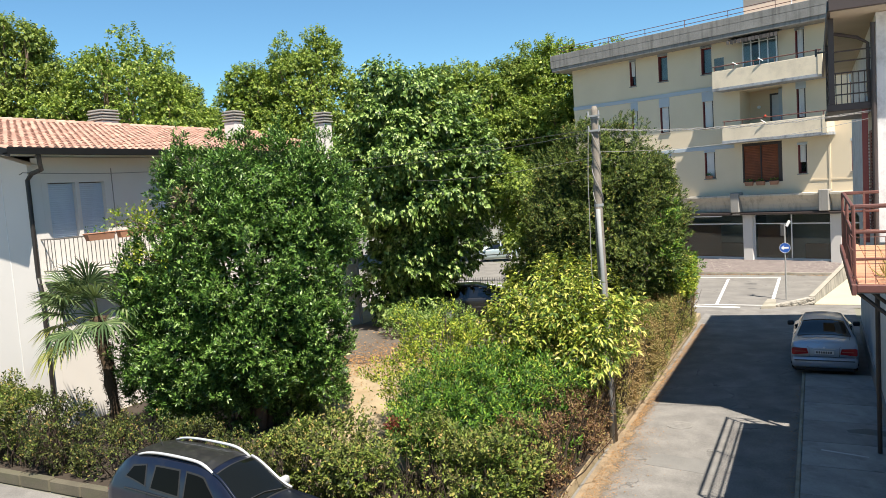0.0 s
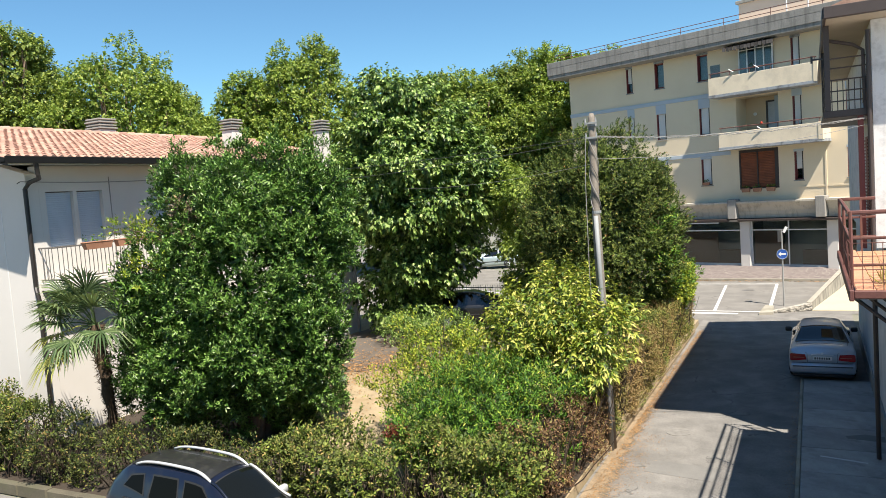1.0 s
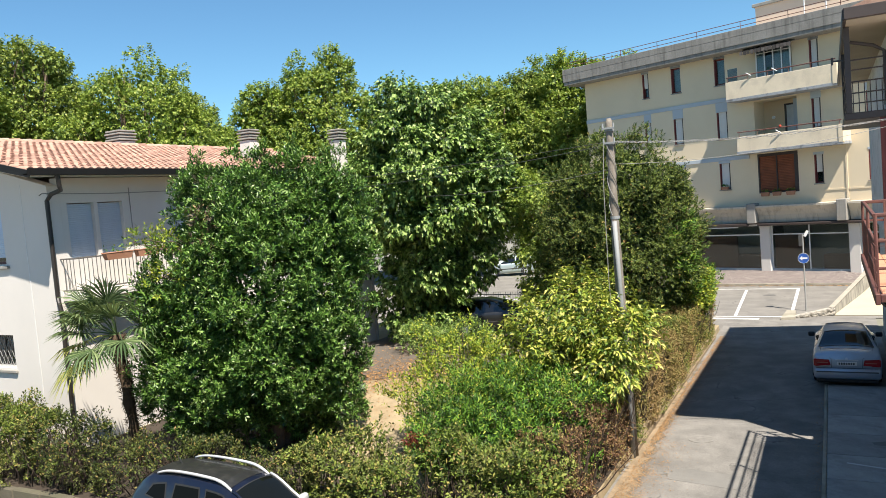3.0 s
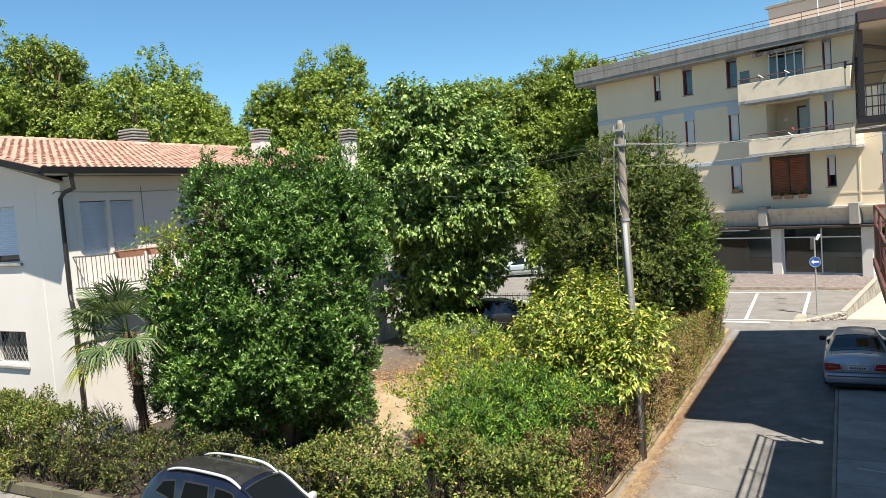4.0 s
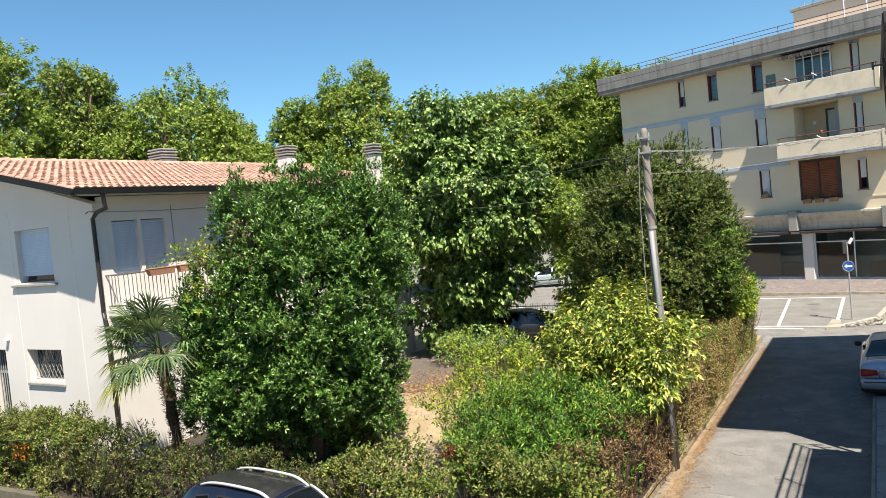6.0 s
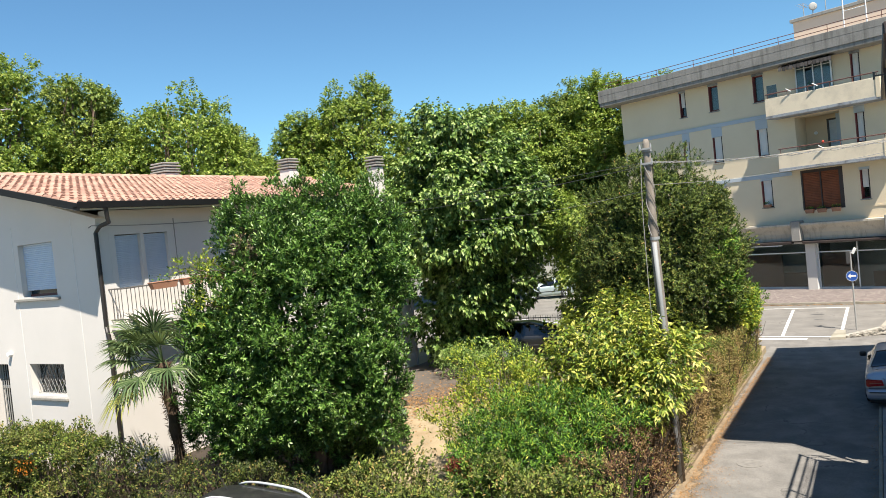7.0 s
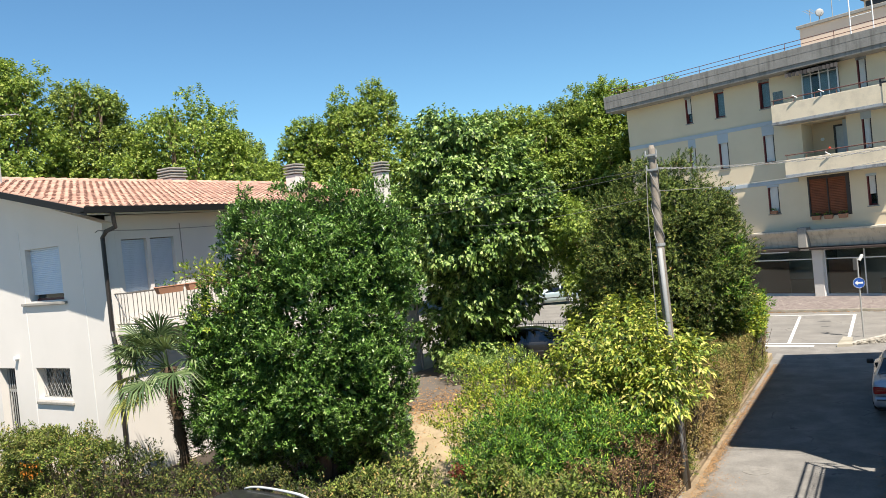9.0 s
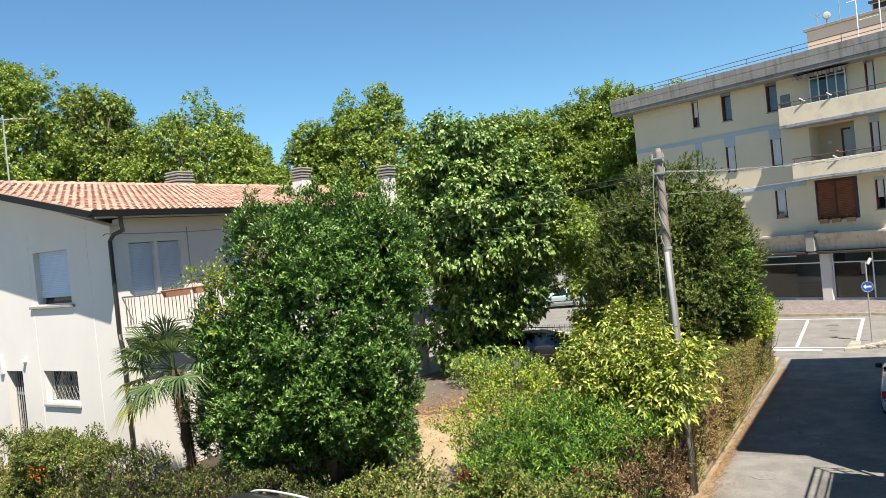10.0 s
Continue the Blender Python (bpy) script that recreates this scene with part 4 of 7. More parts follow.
# roof: boarded slab, gutters and barrel tiles
roof = part("roof", poly(B(), [(-17.41, 11.5, 7.46), (RX, 11.5, ridge_z(RX) - 0.18), (FE, 11.5, 7.46), (FE, 11.5, 7.56), (RX, 11.5, ridge_z(RX) - 0.07), (-17.41, 11.5, 7.56)], (0, 17.15, 0)), mat("cream_soffit", (0.72, 0.66, 0.56), 0.9, var=0.05), house, "low gable roof of terracotta barrel tiles")
bm = B()
prof = [(0, 0), (0.17, 0.0), (0.19, 0.16), (0.165, 0.16), (0.15, 0.03), (0.0, 0.03)]
poly(bm, [(-17.41 + a, 11.45, 7.51 + b) for a, b in prof], (0, 17.25, 0))
part("gutter", bm, M["gutter"], roof, "dark grey gutter")
bm = B()
for x0, x1 in ((-17.24, RX), (RX, FE - 0.1)):
    za, zb = ridge_z(x0) - 0.16, ridge_z(x1) - 0.16
    poly(bm, [(x0, 11.45, za), (x1, 11.45, zb), (x1, 11.45, zb + 0.18), (x0, 11.45, za + 0.18)], (0, 0.06, 0))
part("barge_board", bm, M["gutter"], roof, "dark grey barge board")

TL, TW = 0.37, 0.24                       # tile length up the slope and width along the eaves
up = Vector((-1, 0, SL)).normalized()
nrm = Vector((SL, 0, 1)).normalized()
bm = B()
n = 6
ring = []
for k, (d, r, lift) in enumerate(((-0.045, 0.1, 0.028), (TL, 0.088, 0.0))):
    row = []
    for i in range(n + 1):
        a = math.pi * i / n
        row.append(up * d + Vector((0, 1, 0)) * (math.cos(a) * r) + nrm * (math.sin(a) * r + lift - 0.01))
    ring.append([bm.verts.new(v) for v in row])
for i in range(n):
    bm.faces.new((ring[0][i], ring[1][i], ring[1][i + 1], ring[0][i + 1]))
# mortar plug a little inside the open end
bm.faces.new([bm.verts.new(up * -0.04 + Vector((0, 1, 0)) * (math.cos(math.pi * i / n) * 0.098) + nrm * (math.sin(math.pi * i / n) * 0.098 + 0.016)) for i in range(n + 1)])
# channel beside the barrel
q = [up * -0.02 + Vector((0, 0.06, 0)) + nrm * -0.0, up * TL + Vector((0, 0.06, 0)), up * TL + Vector((0, TW - 0.06, 0)), up * -0.02 + Vector((0, TW - 0.06, 0))]
bm.faces.new([bm.verts.new(v - nrm * 0.025) for v in q])
tile = bpy.data.meshes.new("roof_tile")
bm.to_mesh(tile)
bm.free()
tile.materials.append(M["roof_tile"])
tv = np.array([v.co[:] for v in tile.vertices])
tf = [tuple(p.vertices) for p in tile.polygons]
slope = math.hypot(6.75, 6.75 * SL)
rows, cols = int(slope / TL) + 1, int(17.05 / TW)
rest_v, rest_f, k = [], [], 0
r2 = np.random.default_rng(4)
for c in range(cols):
    for r in range(rows):
        at = Vector((-17.37, 11.6 + c * TW, 7.61)) + up * (r * TL)
        at += Vector((0, float(r2.normal(0, 0.008)), 0)) + nrm * float(r2.uniform(0, 0.012))
        tw = float(r2.normal(0, 0.02))
        if c < 20 and r < 15:
            piece("roof_tile", tile, inv @ Matrix.Translation(at) @ Matrix.Rotation(tw, 4, "Z"), roof)
        else:
            rest_v.append(tv + np.array(at[:]))
            rest_f += [tuple(i + k for i in f) for f in tf]
            k += len(tv)
me = bpy.data.meshes.new("roof_tiles")
me.from_pydata(np.concatenate(rest_v).tolist(), [], rest_f)
tagged(part("roof_tiles", me, M["roof_tile"], roof), kind="stuff")
part("back_slope", poly(B(), [(RX, 11.5, ridge_z(RX) - 0.05), (FE - 0.1, 11.5, 7.47), (FE - 0.1, 11.5, 7.57), (RX, 11.5, ridge_z(RX) + 0.05)], (0, 17.15, 0)), M["roof_tile"], roof)
bm = B()
for i in range(43):
    y = 11.5 + i * 0.4
    rod(bm, (RX, y, ridge_z(RX) + 0.02), (RX, y + 0.43, ridge_z(RX) + 0.035), 0.11, 0.125, n=10)
part("ridge_tiles", bm, M["roof_tile"], roof)


def chimney(at, w, h, label):
    t = part("chimney", cbox(at[0] - w / 2, at[1] - w / 2, at[2] - 0.4, at[0] + w / 2, at[1] + w / 2, at[2] + h, bevel=0.01), M["white_plaster"], house, label)
    for i in range(4):
        z = at[2] + h + 0.03 + i * 0.115
        e = 0.06 if i % 2 == 0 else 0.03
        part("cap_slab", cbox(at[0] - w / 2 - e, at[1] - w / 2 - e, z, at[0] + w / 2 + e, at[1] + w / 2 + e, z + 0.06, bevel=0.012), M["concrete"], t, "grey concrete cowl slab")
        if i < 3:
            part("cap_block", cbox(at[0] - w / 2 + 0.06, at[1] - w / 2 + 0.06, z + 0.06, at[0] + w / 2 - 0.06, at[1] + w / 2 - 0.06, z + 0.116), M["stained_grey"], t)
    return t


chimney((CH3[0], CH3[1], CH3[2]), 0.46, CH3[3], "tall white chimney with layered concrete cowl")
chimney((CH2[0], CH2[1], CH2[2]), 0.54, CH2[3], "white chimney with layered concrete cowl")
chimney((-24.9, 20.6, 9.0), 0.74, 0.44, "short chimney behind the ridge with layered cowl")

# ---- leaves and trees ----
def unit(a):
    return a / np.maximum(np.linalg.norm(a, axis=-1, keepdims=True), 1e-9)


def leaves(name, P, A, N, length, width, fold=0.15, droop=0.0):
    """One folded leaf of two triangles at each point: P base, A its way, N its face."""
    n = len(P)
    length = np.broadcast_to(np.asarray(length, float), (n,))[:, None]
    width = np.broadcast_to(np.asarray(width, float), (n,))[:, None]
    side = unit(np.cross(A, N))
    N = np.cross(side, A)
    mid = P + A * length * 0.45
    V = np.stack([P, mid + side * width / 2 + N * width * fold, P + A * length - np.array([0, 0, 1]) * length * droop, mid - side * width / 2 + N * width * fold], 1)
    i = np.arange(n)[:, None] * 4
    F = np.concatenate([i + [0, 1, 2], i + [0, 2, 3]], 1).reshape(-1, 3)
    return tri_mesh(name, V.reshape(-1, 3), F)


def wobble(P, scale, amp, seed):
    """A smooth lumpy factor round 1."""
    s = np.array([[math.sin(seed * 1.7 + k) * 3.1, math.cos(seed * 2.3 + k) * 2.7, math.sin(seed + k * 2.2) * 3.3] for k in range(5)])
    out = np.zeros(len(P))
    for k in range(5):
        out += np.sin((P @ unit(s[k][None])[0]) * scale * (0.7 + 0.55 * k) + seed * (k + 1)) / (1 + 0.5 * k)
    return 1 + amp * out / 2.2


def shell(lobes, n, r, inner=0.8, lump=0.08, lump_scale=2.2, seed=1, low=-1.0):
    """Points in the outer shell of a union of ellipsoids (centre, radii), and the way out of it."""
    C = np.array([l[0] for l in lobes], float)
    R = np.array([l[1] for l in lobes], float)
    area = (R[:, 0] * R[:, 1] * R[:, 2]) ** (2 / 3)
    P, N = [], []
    have = 0
    while have < n:
        m = int((n - have) * 1.8) + 200
        k = r.choice(len(lobes), m, p=area / area.sum())
        d = unit(r.normal(size=(m, 3)))
        keep = d[:, 2] > low
        k, d = k[keep], d[keep]
        f = r.uniform(inner**2, 1, len(k)) ** 0.5
        p = C[k] + d * R[k] * f[:, None]
        p = C[k] + (p - C[k]) * (wobble(p, lump_scale, lump, seed) * wobble(p, lump_scale * 2.7, lump * 0.8, seed + 3))[:, None]
        q = np.linalg.norm((p[:, None] - C[None]) / R[None], axis=2)
        q[np.arange(len(k)), k] = 9
        ok = q.min(1) > inner
        P.append(p[ok])
        N.append(unit(d[ok] / R[k][ok]))
        have += int(ok.sum())
    return np.concatenate(P)[:n], np.concatenate(N)[:n]


def sprigs(P, D, r, count, reach, spread=0.9, up=0.0):
    """Leaves along little twigs that start at P and run along D: bases, ways, faces."""
    n = len(P)
    t = (np.arange(count) + 0.5) / count
    side = unit(np.cross(D, r.normal(size=(n, 3))))
    other = np.cross(D, side)
    ang = (np.arange(count) * 2.4)[None] + r.uniform(0, 6.28, (n, 1))
    rad = np.cos(ang)[..., None] * side[:, None] + np.sin(ang)[..., None] * other[:, None]
    base = P[:, None] + D[:, None] * (t[None, :, None] * reach)
    way = unit(D[:, None] * (0.55 + 0.5 * t[None, :, None]) + rad * spread + np.array([0, 0, up]) + r.normal(size=(n, count, 3)) * 0.15)
    face = unit(D[:, None] * 0.5 + np.array([0, 0, 0.75]) - rad * 0.3 + r.normal(size=(n, count, 3)) * 0.25)
    return base.reshape(-1, 3), way.reshape(-1, 3), face.reshape(-1, 3)


L = {}
# near-black first stops put the shade of gaps between leaves into leaf colour
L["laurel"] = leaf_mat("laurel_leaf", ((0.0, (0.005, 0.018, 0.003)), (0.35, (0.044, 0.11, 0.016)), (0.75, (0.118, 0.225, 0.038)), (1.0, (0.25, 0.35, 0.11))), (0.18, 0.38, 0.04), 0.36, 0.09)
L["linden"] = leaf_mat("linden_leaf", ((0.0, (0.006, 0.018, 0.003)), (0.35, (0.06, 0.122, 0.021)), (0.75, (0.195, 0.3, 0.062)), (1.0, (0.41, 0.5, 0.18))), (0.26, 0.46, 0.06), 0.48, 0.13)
L["far"] = leaf_mat("park_tree_leaf", ((0.0, (0.028, 0.058, 0.008)), (0.35, (0.12, 0.19, 0.027)), (0.8, (0.25, 0.325, 0.05)), (1.0, (0.42, 0.44, 0.12))), (0.36, 0.52, 0.06), 0.55, 0.22)
L["far_dark"] = leaf_mat("dark_park_tree_leaf", ((0.0, (0.02, 0.044, 0.008)), (0.45, (0.11, 0.17, 0.027)), (1.0, (0.33, 0.38, 0.08))), (0.32, 0.44, 0.06), 0.55, 0.22)
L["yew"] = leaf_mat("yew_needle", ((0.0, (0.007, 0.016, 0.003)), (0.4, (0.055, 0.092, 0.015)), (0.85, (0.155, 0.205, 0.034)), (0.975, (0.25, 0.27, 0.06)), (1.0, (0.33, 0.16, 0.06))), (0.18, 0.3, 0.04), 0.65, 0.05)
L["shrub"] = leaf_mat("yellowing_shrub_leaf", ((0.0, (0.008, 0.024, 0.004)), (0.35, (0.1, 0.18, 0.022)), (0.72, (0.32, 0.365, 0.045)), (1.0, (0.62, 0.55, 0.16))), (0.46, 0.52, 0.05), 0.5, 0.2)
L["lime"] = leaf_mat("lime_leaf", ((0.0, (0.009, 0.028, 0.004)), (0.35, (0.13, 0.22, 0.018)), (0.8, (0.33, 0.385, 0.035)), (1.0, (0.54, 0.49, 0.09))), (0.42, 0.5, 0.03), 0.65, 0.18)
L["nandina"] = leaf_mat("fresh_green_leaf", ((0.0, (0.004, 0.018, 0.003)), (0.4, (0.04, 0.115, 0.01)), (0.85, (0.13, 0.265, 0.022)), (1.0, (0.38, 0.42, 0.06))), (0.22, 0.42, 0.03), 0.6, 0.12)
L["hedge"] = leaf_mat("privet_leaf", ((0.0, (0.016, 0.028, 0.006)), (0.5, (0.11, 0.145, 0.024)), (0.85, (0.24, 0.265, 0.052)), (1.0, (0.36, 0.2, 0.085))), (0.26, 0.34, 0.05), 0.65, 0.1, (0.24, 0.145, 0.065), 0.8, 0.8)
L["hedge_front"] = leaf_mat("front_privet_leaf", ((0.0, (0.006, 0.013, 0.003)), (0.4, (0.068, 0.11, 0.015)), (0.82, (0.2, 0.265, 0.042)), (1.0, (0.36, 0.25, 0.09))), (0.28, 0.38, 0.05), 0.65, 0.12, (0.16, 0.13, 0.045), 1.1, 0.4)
L["palm"] = leaf_mat("palm_leaf", ((0.0, (0.03, 0.06, 0.024)), (0.6, (0.1, 0.155, 0.065)), (1.0, (0.25, 0.31, 0.14))), (0.3, 0.38, 0.1), 0.38, 0.2)
L["palm_old"] = leaf_mat("old_palm_leaf", ((0.0, (0.3, 0.33, 0.08)), (1.0, (0.5, 0.48, 0.13))), (0.5, 0.48, 0.12), 0.4, 0.3)


# darker privet copy: shadow on the hedge by laurel and car, put into the colour
L["hedge_shade"] = leaf_mat("shade_toned_privet_leaf", ((0.0, (0.005, 0.012, 0.003)), (0.5, (0.034, 0.058, 0.009)), (0.85, (0.125, 0.165, 0.025)), (1.0, (0.26, 0.16, 0.06))), (0.2, 0.3, 0.04), 0.65, 0.1, (0.09, 0.075, 0.03), 0.9, 0.35)
L["hedge_dry"] = leaf_mat("dry_privet_leaf", ((0.0, (0.05, 0.028, 0.016)), (0.6, (0.2, 0.105, 0.055)), (1.0, (0.28, 0.24, 0.08))), (0.3, 0.2, 0.08), 0.6, 0.15)


def limb(bm, a, b, r0, r1, r, n=5, bend=0.12, sides=7):
    a, b = np.array(a, float), np.array(b, float)
    size = np.linalg.norm(b - a)
    pts = [a + (b - a) * i / n + (r.normal(size=3) * bend * size / n if 0 < i < n else 0) for i in range(n + 1)]
    tube(bm, pts, [r0 + (r1 - r0) * i / n for i in range(n + 1)], n=sides)
    return pts


def wood(t, base, fork, lobes, r0, r, name="trunk", stems=1, mat_name="bark"):
    """Trunk or stems up to a fork, then limbs to the lobes."""
    tr = None
    for s in range(stems):
        trunk = B()
        off = np.array([r.normal() * 0.25, r.normal() * 0.25, 0]) if stems > 1 else np.zeros(3)
        limb(trunk, np.array(base) + off, np.array(fork) + off * 2.0, r0, r0 * 0.6, r, 6, 0.08, 9)
        tr = part(name if stems == 1 else "stem", trunk, M[mat_name], t, smooth=True)
    bm = B()
    for c, rad in lobes:
        p = limb(bm, fork, c, r0 * 0.5, r0 * 0.14, r, 5, 0.12)
        for i in range(4):
            d = unit(r.normal(size=3)[None])[0] * np.array(rad) * 0.75
            limb(bm, p[3 + i % 2], np.array(c) + d, r0 * 0.16, 0.012, r, 4, 0.15, 5)
    tagged(part("branchwork", bm, M[mat_name], t, smooth=True), kind="stuff")
    return tr


def tree(name, label, base, fork, lobes, r0, leaf, n_sprig, count, reach, lw, seed, inner=0.8, lump=0.08, lump_scale=2.2, up=0.4, hang=0.0, spread=0.9, droop=0.0, core=0.25, stems=1, low=-1.0, fill=0, fill_size=(1.9, 2.6), clump=None, deep=0.84, group="trees", category="tree"):
    r = np.random.default_rng(seed)
    t = thing(name, label, category, base, group=group)
    wood(t, base, fork, lobes, r0, r, stems=stems)
    if clump:
        # branch ends: little domes of twigs that stand apart, with dark gaps between them
        nc, rc, flat = clump
        C, Nc = shell(lobes, nc, r, max(inner, 0.9), lump, lump_scale, seed, low)
        k = r.integers(nc, size=n_sprig)
        size = rc * r.uniform(0.55, 1.35, nc)
        out = r.uniform(-0.75, 0.5, nc) * rc
        o = unit(r.normal(size=(n_sprig, 3)) + Nc[k] * 0.8)
        P = C[k] + Nc[k] * out[k][:, None] + o * (size[k] * r.uniform(0.15, 1, n_sprig) ** 0.5)[:, None] * np.array([1, 1, flat])
        N = unit(o * 0.8 + Nc[k] * 0.5)
    else:
        P, N = shell(lobes, n_sprig, r, inner, lump, lump_scale, seed, low)
    D = unit(N * 0.8 + np.array([0, 0, up]) + r.normal(size=N.shape) * 0.45)
    b, w, f = sprigs(P, D, r, count, reach, spread, -hang)
    if core:
        Pc, Nc = shell([(c, np.array(q) * inner * 0.95) for c, q in lobes], int(n_sprig * core), r, 0.55, lump, lump_scale, seed, low)
        Dc = unit(Nc + r.normal(size=Nc.shape) * 0.7)
        b2, w2, f2 = sprigs(Pc, Dc, r, count, reach * 1.3, spread, -hang)
        b, w, f = np.concatenate([b, b2]), np.concatenate([w, w2]), np.concatenate([f, f2])
    s = r.uniform(0.7, 1.2, len(b))
    if fill:
        Pf, Nf = shell([(c, np.array(q) * inner * deep) for c, q in lobes], fill, r, 0.6, lump, lump_scale, seed, low)
        b, w, f = np.concatenate([b, Pf]), np.concatenate([w, unit(r.normal(size=Pf.shape))]), np.concatenate([f, unit(Nf + r.normal(size=Nf.shape) * 0.5)])
        s = np.concatenate([s, r.uniform(*fill_size, len(Pf))])
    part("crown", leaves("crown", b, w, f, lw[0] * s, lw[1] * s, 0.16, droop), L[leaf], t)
    return t


G0 = 0.2


def lobes_at(cx, cy, rows, k=1.0):
    """Crown lobes round a trunk, as rows of (across, away, height, half width, half depth, half height), seen from the origin."""
    f = Vector((cx, cy, 0)).normalized()
    return [((cx + f.y * a + f.x * d, cy - f.x * a + f.y * d, z), (rx * k, ry * k, rz * k)) for a, d, z, rx, ry, rz in rows]


# glossy evergreen laurel in the front garden
tree("laurel_tree", "dense dark glossy evergreen laurel in the front garden", (-12.9, 14.4, G0), (-12.9, 14.5, 2.6),
     lobes_at(-12.9, 14.4, [(0, 0, 4.2, 2.3, 2.0, 3.0), (1.3, 0.2, 5.6, 1.5, 1.6, 1.7), (-0.2, 0, 5.9, 1.45, 1.5, 1.5), (1.2, 0, 4.1, 1.4, 1.4, 2.2), (1.05, 0, 2.35, 1.4, 1.3, 1.6), (-1.3, -0.2, 4.0, 1.4, 1.3, 1.8),
                              (-1.65, -0.3, 2.6, 1.4, 1.2, 1.5), (0, -0.3, 2.5, 2.0, 1.4, 1.5), (0.5, 0, 6.5, 1.7, 1.4, 0.9), (2.1, 0.1, 6.3, 0.85, 0.95, 0.95), (1.9, 0, 5.2, 0.95, 1.0, 1.2), (-1.0, 0, 6.3, 0.7, 0.8, 0.8), (1.1, 0.3, 1.45, 1.45, 1.2, 1.15), (-0.4, 0.4, 1.45, 1.5, 1.2, 1.05), (-1.7, 0.2, 1.8, 1.35, 1.1, 1.2)], 0.92),
     0.13, "laurel", 15500, 8, 0.17, (0.108, 0.046), 11, inner=0.87, lump=0.06, lump_scale=3.0, up=0.6, core=0.3, stems=5, fill=12000, clump=(460, 0.35, 1.0), group="garden trees")
for x, y, z in ((-13.75, 13.5, 7.0), (-12.6, 14.6, 7.1), (-11.9, 14.9, 7.15), (-11.2, 15.4, 6.9)):
    tree("laurel_shoot", "upright young laurel shoot above the clipped crown", (x, y, z - 0.6), (x, y, z - 0.1), [((x, y, z + 0.35), (0.14, 0.14, 0.45))], 0.012, "laurel", 42, 8, 0.16, (0.12, 0.04), int(z * 10), inner=0.3, up=0.9, core=0, group="laurel shoots", category="shoot")
tree("pale_shrub", "thin pale yellow-green shrub leaning out beside the laurel", (-13.4, 14.2, G0), (-13.4, 13.8, 4.6),
     [((-13.95, 12.35, 5.75), (0.35, 0.35, 0.35)), ((-14.3, 12.1, 5.75), (0.25, 0.3, 0.25)), ((-13.8, 12.4, 5.3), (0.4, 0.4, 0.6)), ((-14.0, 12.3, 4.7), (0.4, 0.4, 0.6))], 0.025, "lime", 95, 8, 0.22, (0.1, 0.045), 13, inner=0.3, lump=0.2, up=0.5, core=0.1, stems=1, group="garden shrubs", category="shrub")
tree("laurel_offshoot", "loose young laurel shoots between laurel and palm", (-14.5, 12.9, G0), (-14.5, 12.8, 1.1),
     [((-14.4, 12.6, 3.5), (0.65, 0.65, 1.4)), ((-14.75, 12.5, 2.4), (0.6, 0.55, 1.0)), ((-14.6, 12.5, 4.4), (0.4, 0.4, 0.7))], 0.03, "laurel", 620, 8, 0.24, (0.14, 0.052), 14, inner=0.4, lump=0.2, up=0.7, core=0.2, stems=3, group="garden shrubs", category="shrub")
# broad linden behind it: fine upright top, drooping tiers below
tree("linden_tree", "dark green linden with drooping heart-shaped leaves", (-15.4, 27.5, G0), (-15.4, 27.6, 4.0),
     lobes_at(-15.4, 27.5, [(0.3, -0.3, 6.9, 2.7, 2.6, 3.0), (0.0, 0, 9.8, 1.5, 1.5, 1.75), (1.9, -0.2, 6.4, 1.8, 1.9, 1.9), (-1.2, -0.7, 6.4, 1.6, 1.9, 2.0), (-0.4, 0.5, 3.4, 1.9, 1.7, 2.1), (1.3, 0, 8.4, 1.5, 1.5, 1.5), (-1.0, 0, 8.2, 1.2, 1.3, 1.4), (-0.5, 0.5, 1.9, 1.3, 1.1, 1.3), (1.1, 0.5, 3.5, 1.4, 1.3, 1.7), (0.4, -1.0, 5.6, 1.7, 1.4, 1.2), (-0.1, 0.3, 1.1, 1.2, 0.9, 0.75), (0.2, 0.7, 2.2, 1.5, 1.0, 1.4)], 0.96),
     0.17, "linden", 5600, 8, 0.38, (0.17, 0.135), 21, inner=0.8, lump=0.12, lump_scale=1.8, up=-0.05, hang=0.4, spread=0.7, droop=0.25, core=0.25, fill=3600, clump=(210, 0.66, 0.42), group="garden trees")
# conifer by the lane
tree("yew_tree", "broad dark yew with short feathery twigs", (-6.3, 26.2, G0), (-6.3, 26.2, 2.2),
     lobes_at(-6.3, 26.2, [(-0.3, 0, 4.0, 2.4, 2.1, 3.3), (-0.2, 0, 6.3, 1.6, 1.6, 1.5), (-1.5, 0, 5.0, 1.45, 1.5, 2.1), (0.85, 0, 4.5, 1.25, 1.3, 1.6), (-1.6, 0, 2.8, 1.3, 1.4, 1.8), (0.6, 0, 5.4, 1.1, 1.2, 1.6), (0.0, -0.3, 2.2, 1.15, 1.2, 1.5)], 0.96),
     0.2, "yew", 11000, 12, 0.2, (0.095, 0.033), 31, inner=0.86, lump=0.08, lump_scale=4.2, up=0.2, spread=0.7, core=0.15, fill=24000, clump=(330, 0.42, 0.95), group="garden trees")
